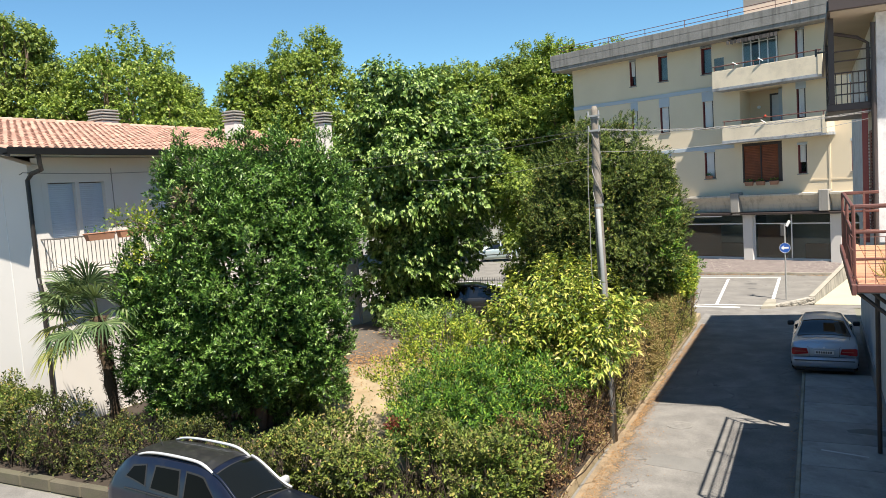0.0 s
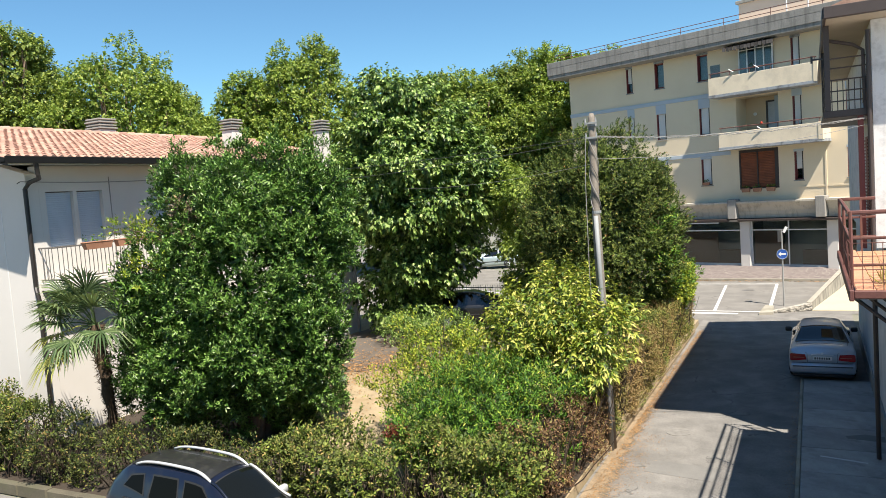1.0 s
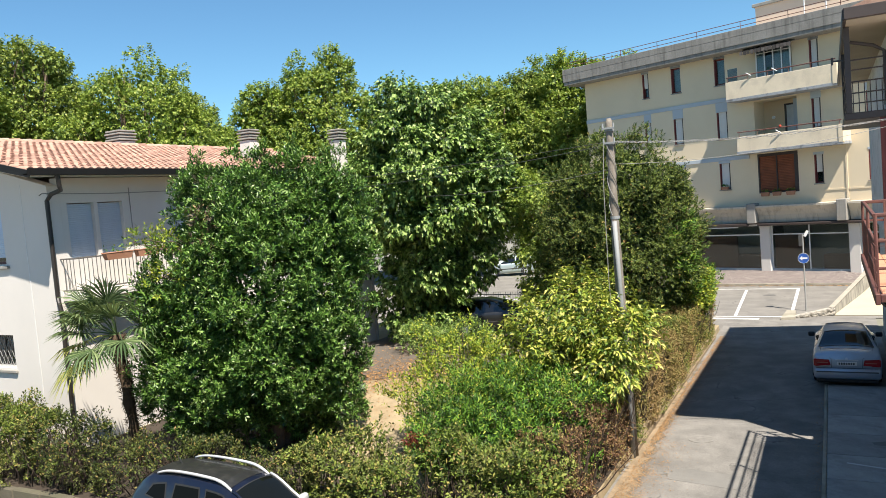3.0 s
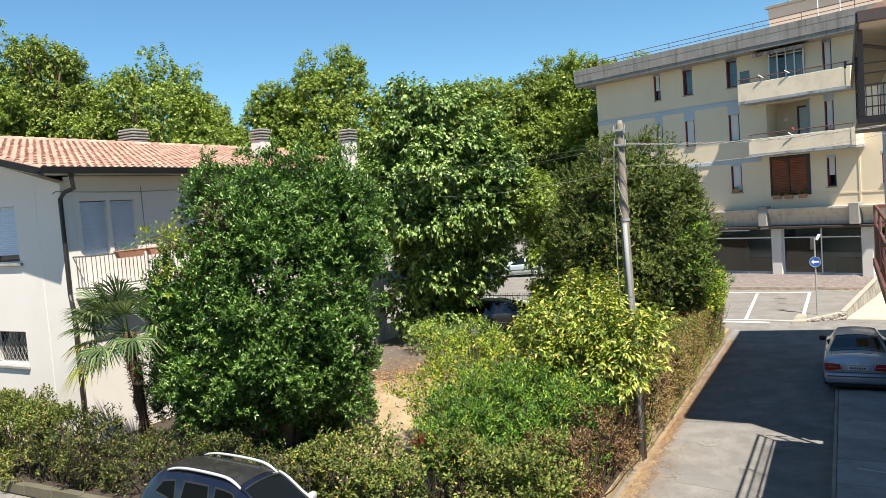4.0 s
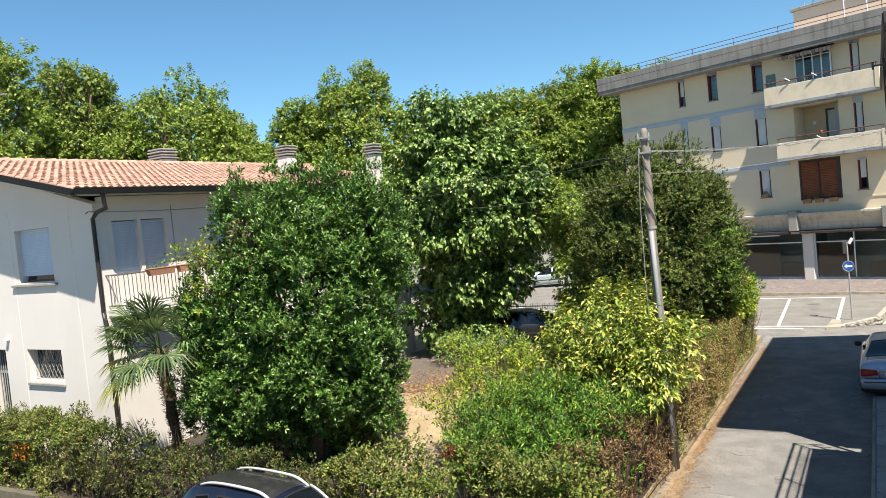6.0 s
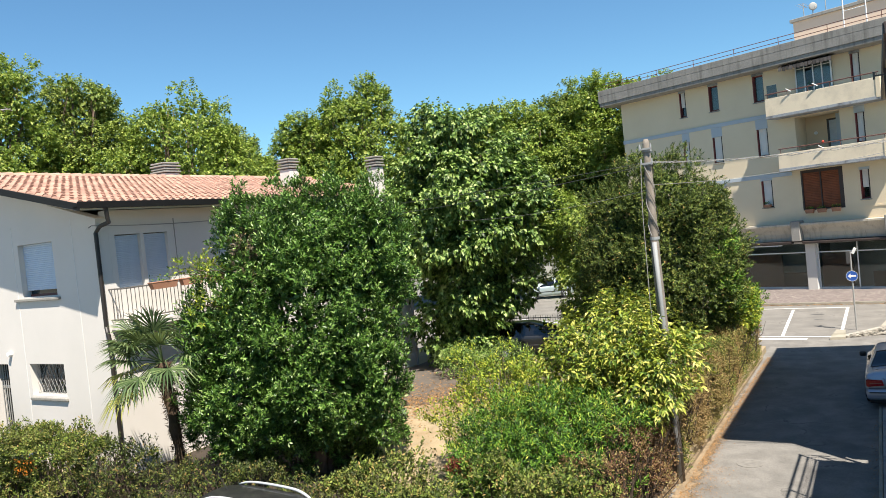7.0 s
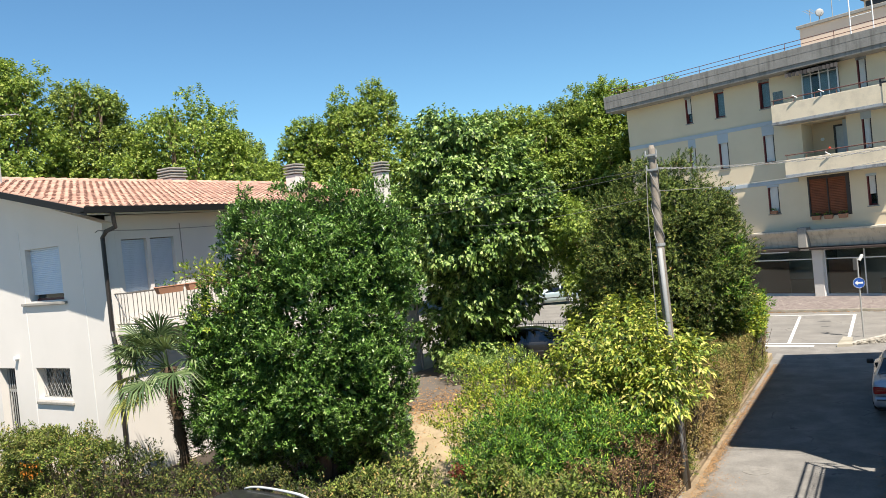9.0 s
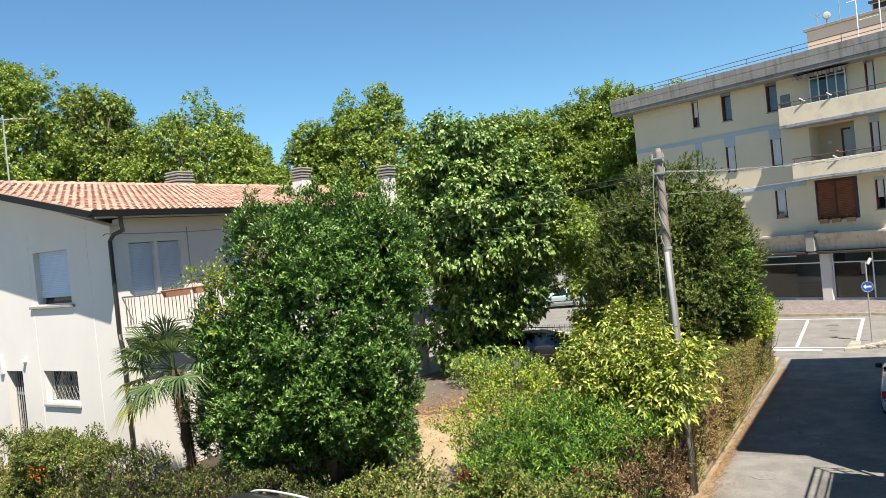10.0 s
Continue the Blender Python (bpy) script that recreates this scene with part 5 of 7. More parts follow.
# lighter deciduous foliage around the yew
tree("lane_shrub", "light green overgrown shrub at the end of the hedge", (-4.9, 28.4, G0), (-4.9, 28.4, 1.2),
     [((-4.65, 28.3, 1.9), (0.5, 0.8, 0.7)), ((-5.1, 28.6, 1.6), (0.7, 0.8, 1.0)), ((-4.5, 27.2, 2.15), (0.5, 0.9, 0.85)), ((-4.45, 28.6, 2.1), (0.4, 0.6, 0.7))], 0.05, "lime", 1900, 8, 0.25, (0.12, 0.06), 33, inner=0.6, lump=0.2, up=0.3, core=0.4, stems=3, group="garden shrubs", category="shrub")
tree("tall_shrub", "tall fresh green shrub grown up against the yew", (-5.0, 27.4, G0), (-5.0, 27.4, 1.8),
     [((-4.8, 27.3, 3.7), (0.4, 0.5, 1.3)), ((-4.55, 25.3, 4.1), (0.26, 0.35, 0.9)), ((-4.7, 26.4, 2.9), (0.35, 0.9, 0.6)), ((-4.6, 27.6, 2.3), (0.5, 0.6, 1.0))], 0.05, "nandina", 1100, 8, 0.2, (0.11, 0.05), 36, inner=0.5, lump=0.2, up=0.5, core=0.3, stems=3, clump=(80, 0.34, 1.1), group="garden shrubs", category="shrub")
tree("young_tree", "slender light green tree between linden and yew", (-10.3, 28.3, G0), (-10.3, 28.3, 2.4),
     [((-10.2, 28.3, 4.0), (1.2, 1.1, 2.4)), ((-9.8, 28.0, 2.4), (1.0, 1.0, 1.4)), ((-10.6, 28.8, 5.6), (0.9, 0.9, 1.2))], 0.08, "far", 1900, 8, 0.3, (0.13, 0.09), 35, inner=0.5, lump=0.2, up=0.0, hang=0.3, droop=0.2, core=0.4, clump=(70, 0.5, 0.6), group="garden trees")
# yellowing small trees and shrubs inside the corner of the hedges
tree("yellow_shrub", "small garden tree with yellowing long leaves", (-5.5, 16.6, G0), (-5.6, 16.5, 1.4),
     [((-5.4, 16.5, 3.15), (0.85, 0.9, 0.85)), ((-4.75, 16.9, 3.1), (0.5, 0.6, 0.6)), ((-3.95, 16.9, 2.55), (0.45, 0.45, 0.38)), ((-4.25, 15.4, 2.45), (0.5, 0.35, 0.45)), ((-4.75, 15.5, 3.0), (0.45, 0.35, 0.4)), ((-6.05, 16.2, 2.75), (0.65, 0.7, 0.75)), ((-5.3, 16.1, 2.3), (0.9, 0.8, 0.6)), ((-6.7, 16.1, 3.1), (0.16, 0.2, 0.7)), ((-4.9, 16.5, 2.3), (0.6, 0.6, 0.5)), ((-5.9, 15.8, 2.1), (0.7, 0.6, 0.6))],
     0.05, "shrub", 1550, 8, 0.36, (0.14, 0.056), 41, inner=0.35, lump=0.26, lump_scale=3.0, up=0.55, hang=0.35, droop=0.25, core=0.15, clump=(85, 0.36, 1.0), stems=3, group="garden shrubs", category="shrub")
tree("lime_shrub", "loose lime-green shrub on the dry lawn", (-7.8, 15.5, G0), (-7.8, 15.5, 0.9),
     [((-7.9, 15.4, 2.0), (0.95, 0.9, 0.85)), ((-7.1, 15.7, 1.75), (0.8, 0.8, 0.75)), ((-8.6, 15.0, 1.4), (0.7, 0.7, 0.75)), ((-6.7, 15.6, 1.7), (0.8, 0.8, 0.9)), ((-8.4, 15.1, 2.6), (0.3, 0.3, 0.45)), ((-7.7, 15.4, 2.75), (0.3, 0.3, 0.4))], 0.03, "lime", 2000, 8, 0.26, (0.09, 0.036), 43, inner=0.5, lump=0.2, lump_scale=3.2, up=0.6, core=0.3, clump=(110, 0.32, 1.0), stems=6, group="garden shrubs", category="shrub")
tree("nandina_shrub", "fresh green nandina shrub behind the front hedge", (-6.3, 13.3, G0), (-6.3, 13.3, 0.7),
     [((-6.3, 13.2, 1.35), (1.3, 1.0, 0.9)), ((-5.6, 13.7, 1.25), (0.8, 0.9, 0.8)), ((-7.2, 13.4, 1.2), (0.8, 0.7, 0.7)), ((-5.7, 14.3, 1.6), (0.9, 0.8, 0.7))], 0.03, "nandina", 3000, 9, 0.24, (0.09, 0.03), 45, inner=0.55, lump=0.24, lump_scale=3.5, up=0.6, core=0.35, clump=(150, 0.3, 0.9), stems=6, fill=500, group="garden shrubs", category="shrub")
tree("yard_bush", "low grey-green bush at the corner of the yard", (-14.6, 25.0, G0), (-14.6, 25.0, 0.5),
     [((-14.8, 25.2, 0.8), (1.0, 0.8, 0.6)), ((-13.6, 25.6, 0.7), (0.8, 0.7, 0.5)), ((-12.2, 25.0, 0.9), (0.9, 0.8, 0.7))], 0.03, "linden", 700, 8, 0.2, (0.08, 0.04), 47, inner=0.6, lump=0.15, up=0.6, core=0.3, stems=4, group="garden shrubs", category="shrub")

# tall park trees that close the view
FAR = [((-51.1, 28.6), 21.3, 4.3, "far"), ((-51, 34.6), 20.4, 4.8, "far_dark"), ((-43.6, 37.9), 18.1, 5.6, "far"), ((-44.4, 42.8), 16.2, 2.6, "far_dark"), ((-38.9, 46.3), 16.5, 3.5, "far"), ((-35.3, 48.9), 18.5, 4.7, "far"),
       ((-30.5, 51.8), 14.9, 4.5, "far"), ((-27.5, 55.5), 16.0, 4.0, "far_dark"), ((-24.4, 55), 15.4, 4.2, "far"), ((-21.3, 57.5), 16.3, 3.8, "far_dark"), ((-18.2, 58), 17.2, 4.1, "far"), ((-14.8, 62), 16.8, 3.8, "far"), ((-41.6, 44.9), 13.8, 3.2, "far")]
for i, ((x, y), top, rad, leaf) in enumerate(FAR):
    r = np.random.default_rng(100 + i)
    top -= 0.8
    lobes = [((x, y, top * 0.54), (rad * 0.88, rad * 0.88, top * 0.38)), ((x + r.normal() * 0.4, y, top - rad * 0.55), (rad * 0.55, rad * 0.55, rad * 0.52))]
    for k in range(9):
        a = 2 * math.pi * k / 9 + r.uniform(-0.3, 0.3)
        lobes.append(((x + rad * 0.66 * math.cos(a), y + rad * 0.66 * math.sin(a), top * r.uniform(0.36, 0.72)), (rad * 0.4, rad * 0.4, rad * r.uniform(0.4, 0.6))))
    for k in range(5):
        a = r.uniform(0, 6.28)
        q = rad * r.uniform(0.16, 0.26)
        d = rad * r.uniform(0.25, 0.6)
        lobes.append(((x + d * math.cos(a), y + d * math.sin(a), top - q * 1.2 - d * r.uniform(0.35, 0.8)), (q, q, q * 1.5)))
    for k in range(6):
        a = r.uniform(0, 6.28)
        q = rad * r.uniform(0.09, 0.14)
        d = rad * r.uniform(0.1, 0.7)
        lobes.append(((x + d * math.cos(a), y + d * math.sin(a), top - d * d / rad * 0.8 - q * r.uniform(0.2, 1.5)), (q, q, q * 2.3)))
    tree("park_tree", "tall sunlit broadleaf park tree beyond the houses", (x, y, -0.03), (x, y, top * 0.3), lobes, 0.3, leaf, 6000, 7, 0.44, (0.21, 0.165), 200 + i, inner=0.86, lump=0.1, lump_scale=1.2, up=0.3, hang=0.2, droop=0.2, core=0, fill=9000, fill_size=(1.2, 1.8), clump=(300, 0.74, 0.85), deep=0.95, group="park trees")


# ---- hedges ----
def hedge(name, label, x0, y0, z0, x1, y1, z1, n, lw, leaf, seed, lump=0.1, bare=0.0, twigs=200):
    r = np.random.default_rng(seed)
    t = thing(name, label, "hedge", ((x0 + x1) / 2, (y0 + y1) / 2, z0), group="hedges")
    A = np.array([(x1 - x0) * (y1 - y0), (x1 - x0) * (z1 - z0), (x1 - x0) * (z1 - z0), (y1 - y0) * (z1 - z0), (y1 - y0) * (z1 - z0)])
    k = r.choice(5, n, p=A / A.sum())
    U = r.uniform(0, 1, (n, 3))
    N = np.zeros((n, 3))
    for i, (ax, v) in enumerate(((2, 1), (1, 0), (1, 1), (0, 0), (0, 1))):
        U[k == i, ax] = v
        N[k == i, ax] = 1 if v else -1
    P = np.array([x0, y0, z0]) + U * [x1 - x0, y1 - y0, z1 - z0]
    P = P - N * (r.uniform(0, 1, n) ** 1.6 * 0.22)[:, None] + N * (lump * (wobble(P, 2.4, 1.0, seed) - 1) + lump * 0.6 * (wobble(P, 6.0, 1.0, seed + 2) - 1))[:, None]
    tuft = (wobble(P, 7.0, 1.0, seed + 9) > 0.84) | (r.uniform(size=n) < 0.3)
    P, N = P[tuft], N[tuft]
    n = len(P)
    if bare:
        gap = (wobble(P, 3.1, 1.0, seed + 5) < 1 + 0.25 - (1.0 - np.clip((P[:, 2] - z0) / (z1 - z0), 0, 1)) * bare) | (r.uniform(size=n) < 0.25)
        P, N = P[gap], N[gap]
    D = unit(N * 0.5 + [0, 0, 0.55] + r.normal(size=N.shape) * 0.5)
    if lump > 0.2:
        up = (N[:, 2] > 0.5) & (wobble(P, 3.3, 1.0, seed + 4) > 1.1)
        P = P + np.c_[np.zeros(len(P)), np.zeros(len(P)), np.where(up, r.uniform(0, 0.4, len(P)), 0)]
    b, w, f = sprigs(P, D, r, 6, 0.15, 0.9)
    s = r.uniform(0.7, 1.25, len(b))
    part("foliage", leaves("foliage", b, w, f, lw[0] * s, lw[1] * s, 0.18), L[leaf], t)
    bm = B()
    for i in range(twigs):
        p = np.array([r.uniform(x0 + 0.1, x1 - 0.1), r.uniform(y0 + 0.1, y1 - 0.1), z0])
        q = p + [r.normal() * 0.25, r.normal() * 0.2, (z1 - z0) * r.uniform(0.75, 1.03)]
        limb(bm, p, q, 0.016, 0.005, r, 4, 0.12, 5)
    tagged(part("brushwood", bm, M["twig"], t), kind="stuff")
    return t


hedge("lane_hedge", "clipped privet hedge along the lane, browned by drought", -5.3, 16.75, 0.13, -4.22, 29.4, 1.7, 16000, (0.06, 0.03), "hedge", 51, lump=0.1, twigs=330)
hedge("lane_hedge", "dry brown end of the hedge, half bare", -5.3, 12.4, 0.1, -4.3, 16.1, 1.6, 4200, (0.055, 0.027), "hedge_dry", 53, lump=0.12, bare=0.5, twigs=420)
hedge("front_hedge", "overgrown mixed front hedge, sparse at the foot", -9.4, 10.4, 0.15, -4.4, 12.0, 1.5, 7600, (0.08, 0.042), "hedge_front", 55, lump=0.3, bare=0.15, twigs=110)
hedge("front_hedge", "thin stretch of the front hedge under the laurel, shade toned into its leaves", -15.0, 10.4, 0.22, -9.4, 12.2, 1.0, 2900, (0.075, 0.036), "hedge_shade", 57, lump=0.3, bare=0.3, twigs=120)
hedge("front_hedge", "overgrown mixed front hedge with bushy tops", -20.4, 10.3, 0.12, -17.0, 11.6, 1.65, 5200, (0.08, 0.042), "hedge_front", 59, lump=0.3, bare=0.1, twigs=50)
hedge("front_hedge", "low gap in the front hedge before the bin", -21.9, 10.4, 0.15, -20.4, 11.3, 0.4, 700, (0.09, 0.045), "hedge_front", 60, lump=0.2, bare=0.3, twigs=50)
hedge("front_hedge", "overgrown mixed front hedge at the house door", -24.5, 10.3, 0.12, -21.9, 11.7, 1.6, 3600, (0.08, 0.042), "hedge_front", 64, lump=0.3, bare=0.1, twigs=60)
hedge("front_hedge", "gappy front hedge of bare stems and few leaves", -17.0, 10.3, 0.12, -15.0, 11.4, 1.6, 2000, (0.075, 0.036), "hedge_shade", 61, lump=0.36, bare=0.2, twigs=80)
tree("clipped_bush", "round-topped bush rising from the front hedge", (-19.6, 11.3, 0.28), (-19.6, 11.3, 0.9), [((-19.5, 11.2, 1.62), (0.75, 0.6, 0.32)), ((-20.1, 11.2, 1.5), (0.45, 0.5, 0.3))], 0.035, "hedge_front", 460, 8, 0.16, (0.08, 0.04), 63, inner=0.6, core=0.4, stems=3, group="garden shrubs", category="shrub")

# ---- neighbouring building at the lane ----
nb = thing("corner_building", "white building with dark brown eaves and balconies along the lane", "building", (1.3, 16.8, 0))
NW = mat("flaking_white_plaster", (0.62, 0.61, 0.6), 0.9, var=0.05, scale=0.8, fine=40, bump=0.2, stain=(0.34, 0.33, 0.32), stain_amount=0.85, stain_scale=3.2)
NL = mat("pale_base_plaster", (0.56, 0.56, 0.55), 0.9, var=0.08, scale=0.8, stain=(0.3, 0.3, 0.29), stain_amount=0.5, stain_scale=1.2)
part("lower_wall", cbox(1.32, -6, 0, 9, 29.0, 4.2), NL, nb)
part("upper_wall", cbox(1.12, 16.9, 4.35, 9, 28.2, 8.79), NW, nb)
part("plinth", cbox(1.27, 9.0, 0.0, 1.318, 29.0, 0.5), M["concrete"], nb)
roof = part("roof", cbox(0.34, 16.2, 8.8, 9.2, 28.4, 8.86), mat("tan_soffit", (0.4, 0.34, 0.26), 0.9, var=0.1, scale=1.5), nb, "flat eaves with a dark brown fascia")
part("fascia", cbox(0.3, 16.1, 8.8, 9.2, 16.2, 9.02, bevel=0.01), M["dark_brown"], roof)
part("fascia", cbox(0.28, 16.2, 8.8, 0.34, 28.4, 9.02, bevel=0.01), M["dark_brown"], roof)
bm = poly(B(), [(0.34, 16.21, 8.87), (9.2, 16.21, 8.87), (9.2, 16.21, 10.6), (5.0, 16.21, 10.6), (0.34, 16.21, 9.01)], (0, 12.15, 0))
part("roof_slope", bm, M["roof_tile"], roof)
# upper balcony: dark steel frame with rails
ub = part("balcony", cbox(0.26, 16.9, 6.98, 1.1, 21.0, 7.12, bevel=0.01), M["dark_brown"], nb, "upper balcony of dark brown steel")
part("corner_post", cbox(0.3, 16.9, 7.12, 0.4, 17.0, 8.79), M["dark_brown"], ub)
part("corner_post", cbox(0.3, 20.8, 7.12, 0.38, 20.9, 8.79), M["dark_brown"], ub)
for z in (7.3, 7.5, 7.72, 7.95, 8.14):
    part("rail", tube(B(), [(1.1, 16.95, z), (0.33, 16.95, z), (0.33, 20.85, z)], 0.014, n=6), M["dark_brown"], ub)
bal = bpy.data.meshes.new("baluster")
tb = rod(B(), (0, 0, 7.12), (0, 0, 7.72), 0.009, n=5)
tb.to_mesh(bal)
tb.free()
bal.materials.append(M["dark_brown"])
inv = nb.matrix_basis.inverted()
for i in range(7):
    piece("baluster", bal, inv @ Matrix.Translation((0.42 + i * 0.1, 16.95, 0)), ub)
for i in range(26):
    piece("baluster", bal, inv @ Matrix.Translation((0.33, 17.1 + i * 0.145, 0)), ub)
part("brace", tube(B(), [(0.4, 16.98, 8.5), (0.8, 16.98, 8.38), (0.98, 16.98, 8.25), (1.0, 16.98, 7.0)], 0.035, n=8), M["dark_brown"], ub)
part("wall_lamp", cbox(0.1, 16.92, 8.15, 0.28, 16.96, 8.18), M["black_plastic"], ub)
part("wall_lamp_head", cbox(0.06, 16.9, 8.1, 0.1, 16.98, 8.24), M["black_plastic"], ub)
# downpipe, post and shutters between the two levels
part("post", cbox(0.86, 16.94, 4.35, 0.96, 17.04, 6.98), M["maroon"], nb)
part("downpipe", rod(B(), (1.06, 16.82, 0.1), (1.06, 16.82, 8.6), 0.045, n=10), M["dark_brown"], nb)
sh = part("shutter", cbox(1.085, 17.8, 4.45, 1.118, 18.8, 6.6), M["maroon"], nb, "maroon louvred shutter")
for i in range(30):
    part("slat", cbox(1.06, 17.85, 4.5 + i * 0.069, 1.09, 18.75, 4.53 + i * 0.069), M["maroon"], sh)
part("window", cbox(1.095, 18.9, 7.4, 1.118, 19.7, 8.3), M["glass"], nb)
# terracotta terrace with a rusty maroon railing
tr = part("terrace", cbox(0.46, 11.35, 4.22, 1.9, 16.7, 4.32, bevel=0.012), M["concrete"], nb, "narrow terrace of terracotta tiles with rusty railing")
part("terrace_edge", cbox(0.42, 11.3, 4.2, 0.48, 16.7, 4.35, bevel=0.01), M["rust_rail"], tr)
part("terrace_edge", cbox(0.48, 11.3, 4.235, 1.9, 11.36, 4.345, bevel=0.01), M["rust_rail"], tr)
part("coping", cbox(0.5, 11.37, 4.322, 0.74, 16.6, 4.36, bevel=0.012), M["terracotta"], tr, "terracotta coping along the terrace")
tm = bpy.data.meshes.new("floor_tile")
tb = box(B(), 0, 0, 0, 0.29, 0.29, 0.02, bevel=0.004)
tb.to_mesh(tm)
tb.free()
tm.materials.append(mat("littered_tile", (0.42, 0.2, 0.11), 0.9, var=0.3, scale=4, fine=30, bump=0.4, stain=(0.5, 0.42, 0.25), stain_amount=0.9, stain_scale=3.5))
inv = nb.matrix_basis.inverted()
for i in range(4):
    for j in range(17):
        piece("floor_tile", tm, inv @ Matrix.Translation((0.75 + i * 0.29, 11.4 + j * 0.3, 4.32 + 0.004 * ((i * 7 + j * 3) % 3))), tr)
for z in (4.62, 5.0, 5.36):
    part("rail", tube(B(), [(1.85, 11.9, z), (0.47, 11.9, z), (0.5, 16.6, z), (1.1, 16.6, z)], 0.032 if z > 5.3 else 0.022, n=6), M["rust_rail"], tr)
for y in (11.9, 14.3, 16.6):
    part("post", rod(B(), (0.48, y, 4.3), (0.48, y, 5.38), 0.026, n=6), M["rust_rail"], tr)
for x, y in ((1.2, 11.9), (0.85, 16.6)):
    part("post", cbox(x - 0.02, y - 0.02, 4.32, x + 0.02, y + 0.02, 5.38), M["rust_rail"], tr)
bal = bpy.data.meshes.new("baluster")
tb = rod(B(), (0.48, 0, 4.33), (0.48, 0, 5.0), 0.012, n=5)
tb.to_mesh(bal)
tb.free()
bal.materials.append(M["rust_rail"])
for i in range(36):
    piece("baluster", bal, inv @ Matrix.Translation((0, 12.0 + i * 0.128, 0)), tr)
# wire mesh round the front of the terrace
bm = B()
for i in range(12):
    rod(bm, (0.47 + i * 0.12, 11.38, 4.3), (0.47 + i * 0.12, 11.38, 4.98), 0.007, n=4)
for i in range(5):
    rod(bm, (0.46, 11.4 + i * 0.125, 4.3), (0.42, 11.4 + i * 0.125, 4.98), 0.005, n=4)
for k in range(4):
    z = 4.44 + k * 0.18
    rod(bm, (0.45, 11.38, z), (1.9, 11.38, z), 0.006, n=4)
    rod(bm, (0.45, 11.38, z), (0.44, 11.9, z), 0.006, n=4)
part("wire_mesh", bm, M["rust_rail"], tr, "rusty wire mesh guard")
for y in (11.6, 13.0, 14.6, 16.4):
    part("bracket", rod(B(), (0.5, y, 4.2), (1.3, y, 3.5), 0.03, n=6), M["dark_brown"], tr)
# dry plants on the terrace
r = np.random.default_rng(5)
n = 130
P = np.c_[r.uniform(0.85, 1.3, n), r.uniform(11.6, 12.4, n), np.full(n, 4.33)]
A = unit(r.normal(size=(n, 3)) * 0.35 + [0, 0, 1])
weeds = thing("terrace_weeds", "straw-yellow weeds growing on the terrace", "plant", (1.05, 12.0, 4.33))
part("stems", leaves("stems", P, A, unit(r.normal(size=(n, 3))), r.uniform(0.2, 0.5, n), 0.02, 0.1), leaf_mat("dry_weed", ((0, (0.3, 0.28, 0.08)), (1, (0.55, 0.45, 0.18))), (0.5, 0.45, 0.1)), weeds)
# the building behind the camera, never in view, that closes the lane
solo("own_building", cbox(-14, -9, 0, 1.28, -1.4, 9.0), M["cream_plaster"], "plain rendered house front behind the viewpoint", "building")

# pavement slabs, one by one
ps = bpy.data.meshes.new("paving_slab")
pb = box(B(), 0, 0, 0, 1.65, 1.405, 0.03, bevel=0.01)
pb.to_mesh(ps)
pb.free()
ps.materials.append(M["slab"])
for j in range(20):
    piece("paving_slab", ps, Matrix.Translation((-0.355, -5.7 + j * 1.435, 0.052)), pave)

# ---- cars (local x forward) ----
def spline(xs, ys, x):
    """Monotone cubic through points."""
    xs, ys = np.array(xs, float), np.array(ys, float)
    d = np.diff(ys) / np.diff(xs)
    m = np.zeros(len(xs))
    m[0], m[-1] = d[0], d[-1]
    for i in range(1, len(xs) - 1):
        m[i] = 0 if d[i - 1] * d[i] <= 0 else 2 * d[i - 1] * d[i] / (d[i - 1] + d[i])
    i = np.clip(np.searchsorted(xs, x) - 1, 0, len(xs) - 2)
    h = xs[i + 1] - xs[i]
    t = (x - xs[i]) / h
    return ys[i] * (1 + 2 * t) * (1 - t) ** 2 + m[i] * h * t * (1 - t) ** 2 + ys[i + 1] * t * t * (3 - 2 * t) + m[i + 1] * h * t * t * (t - 1)


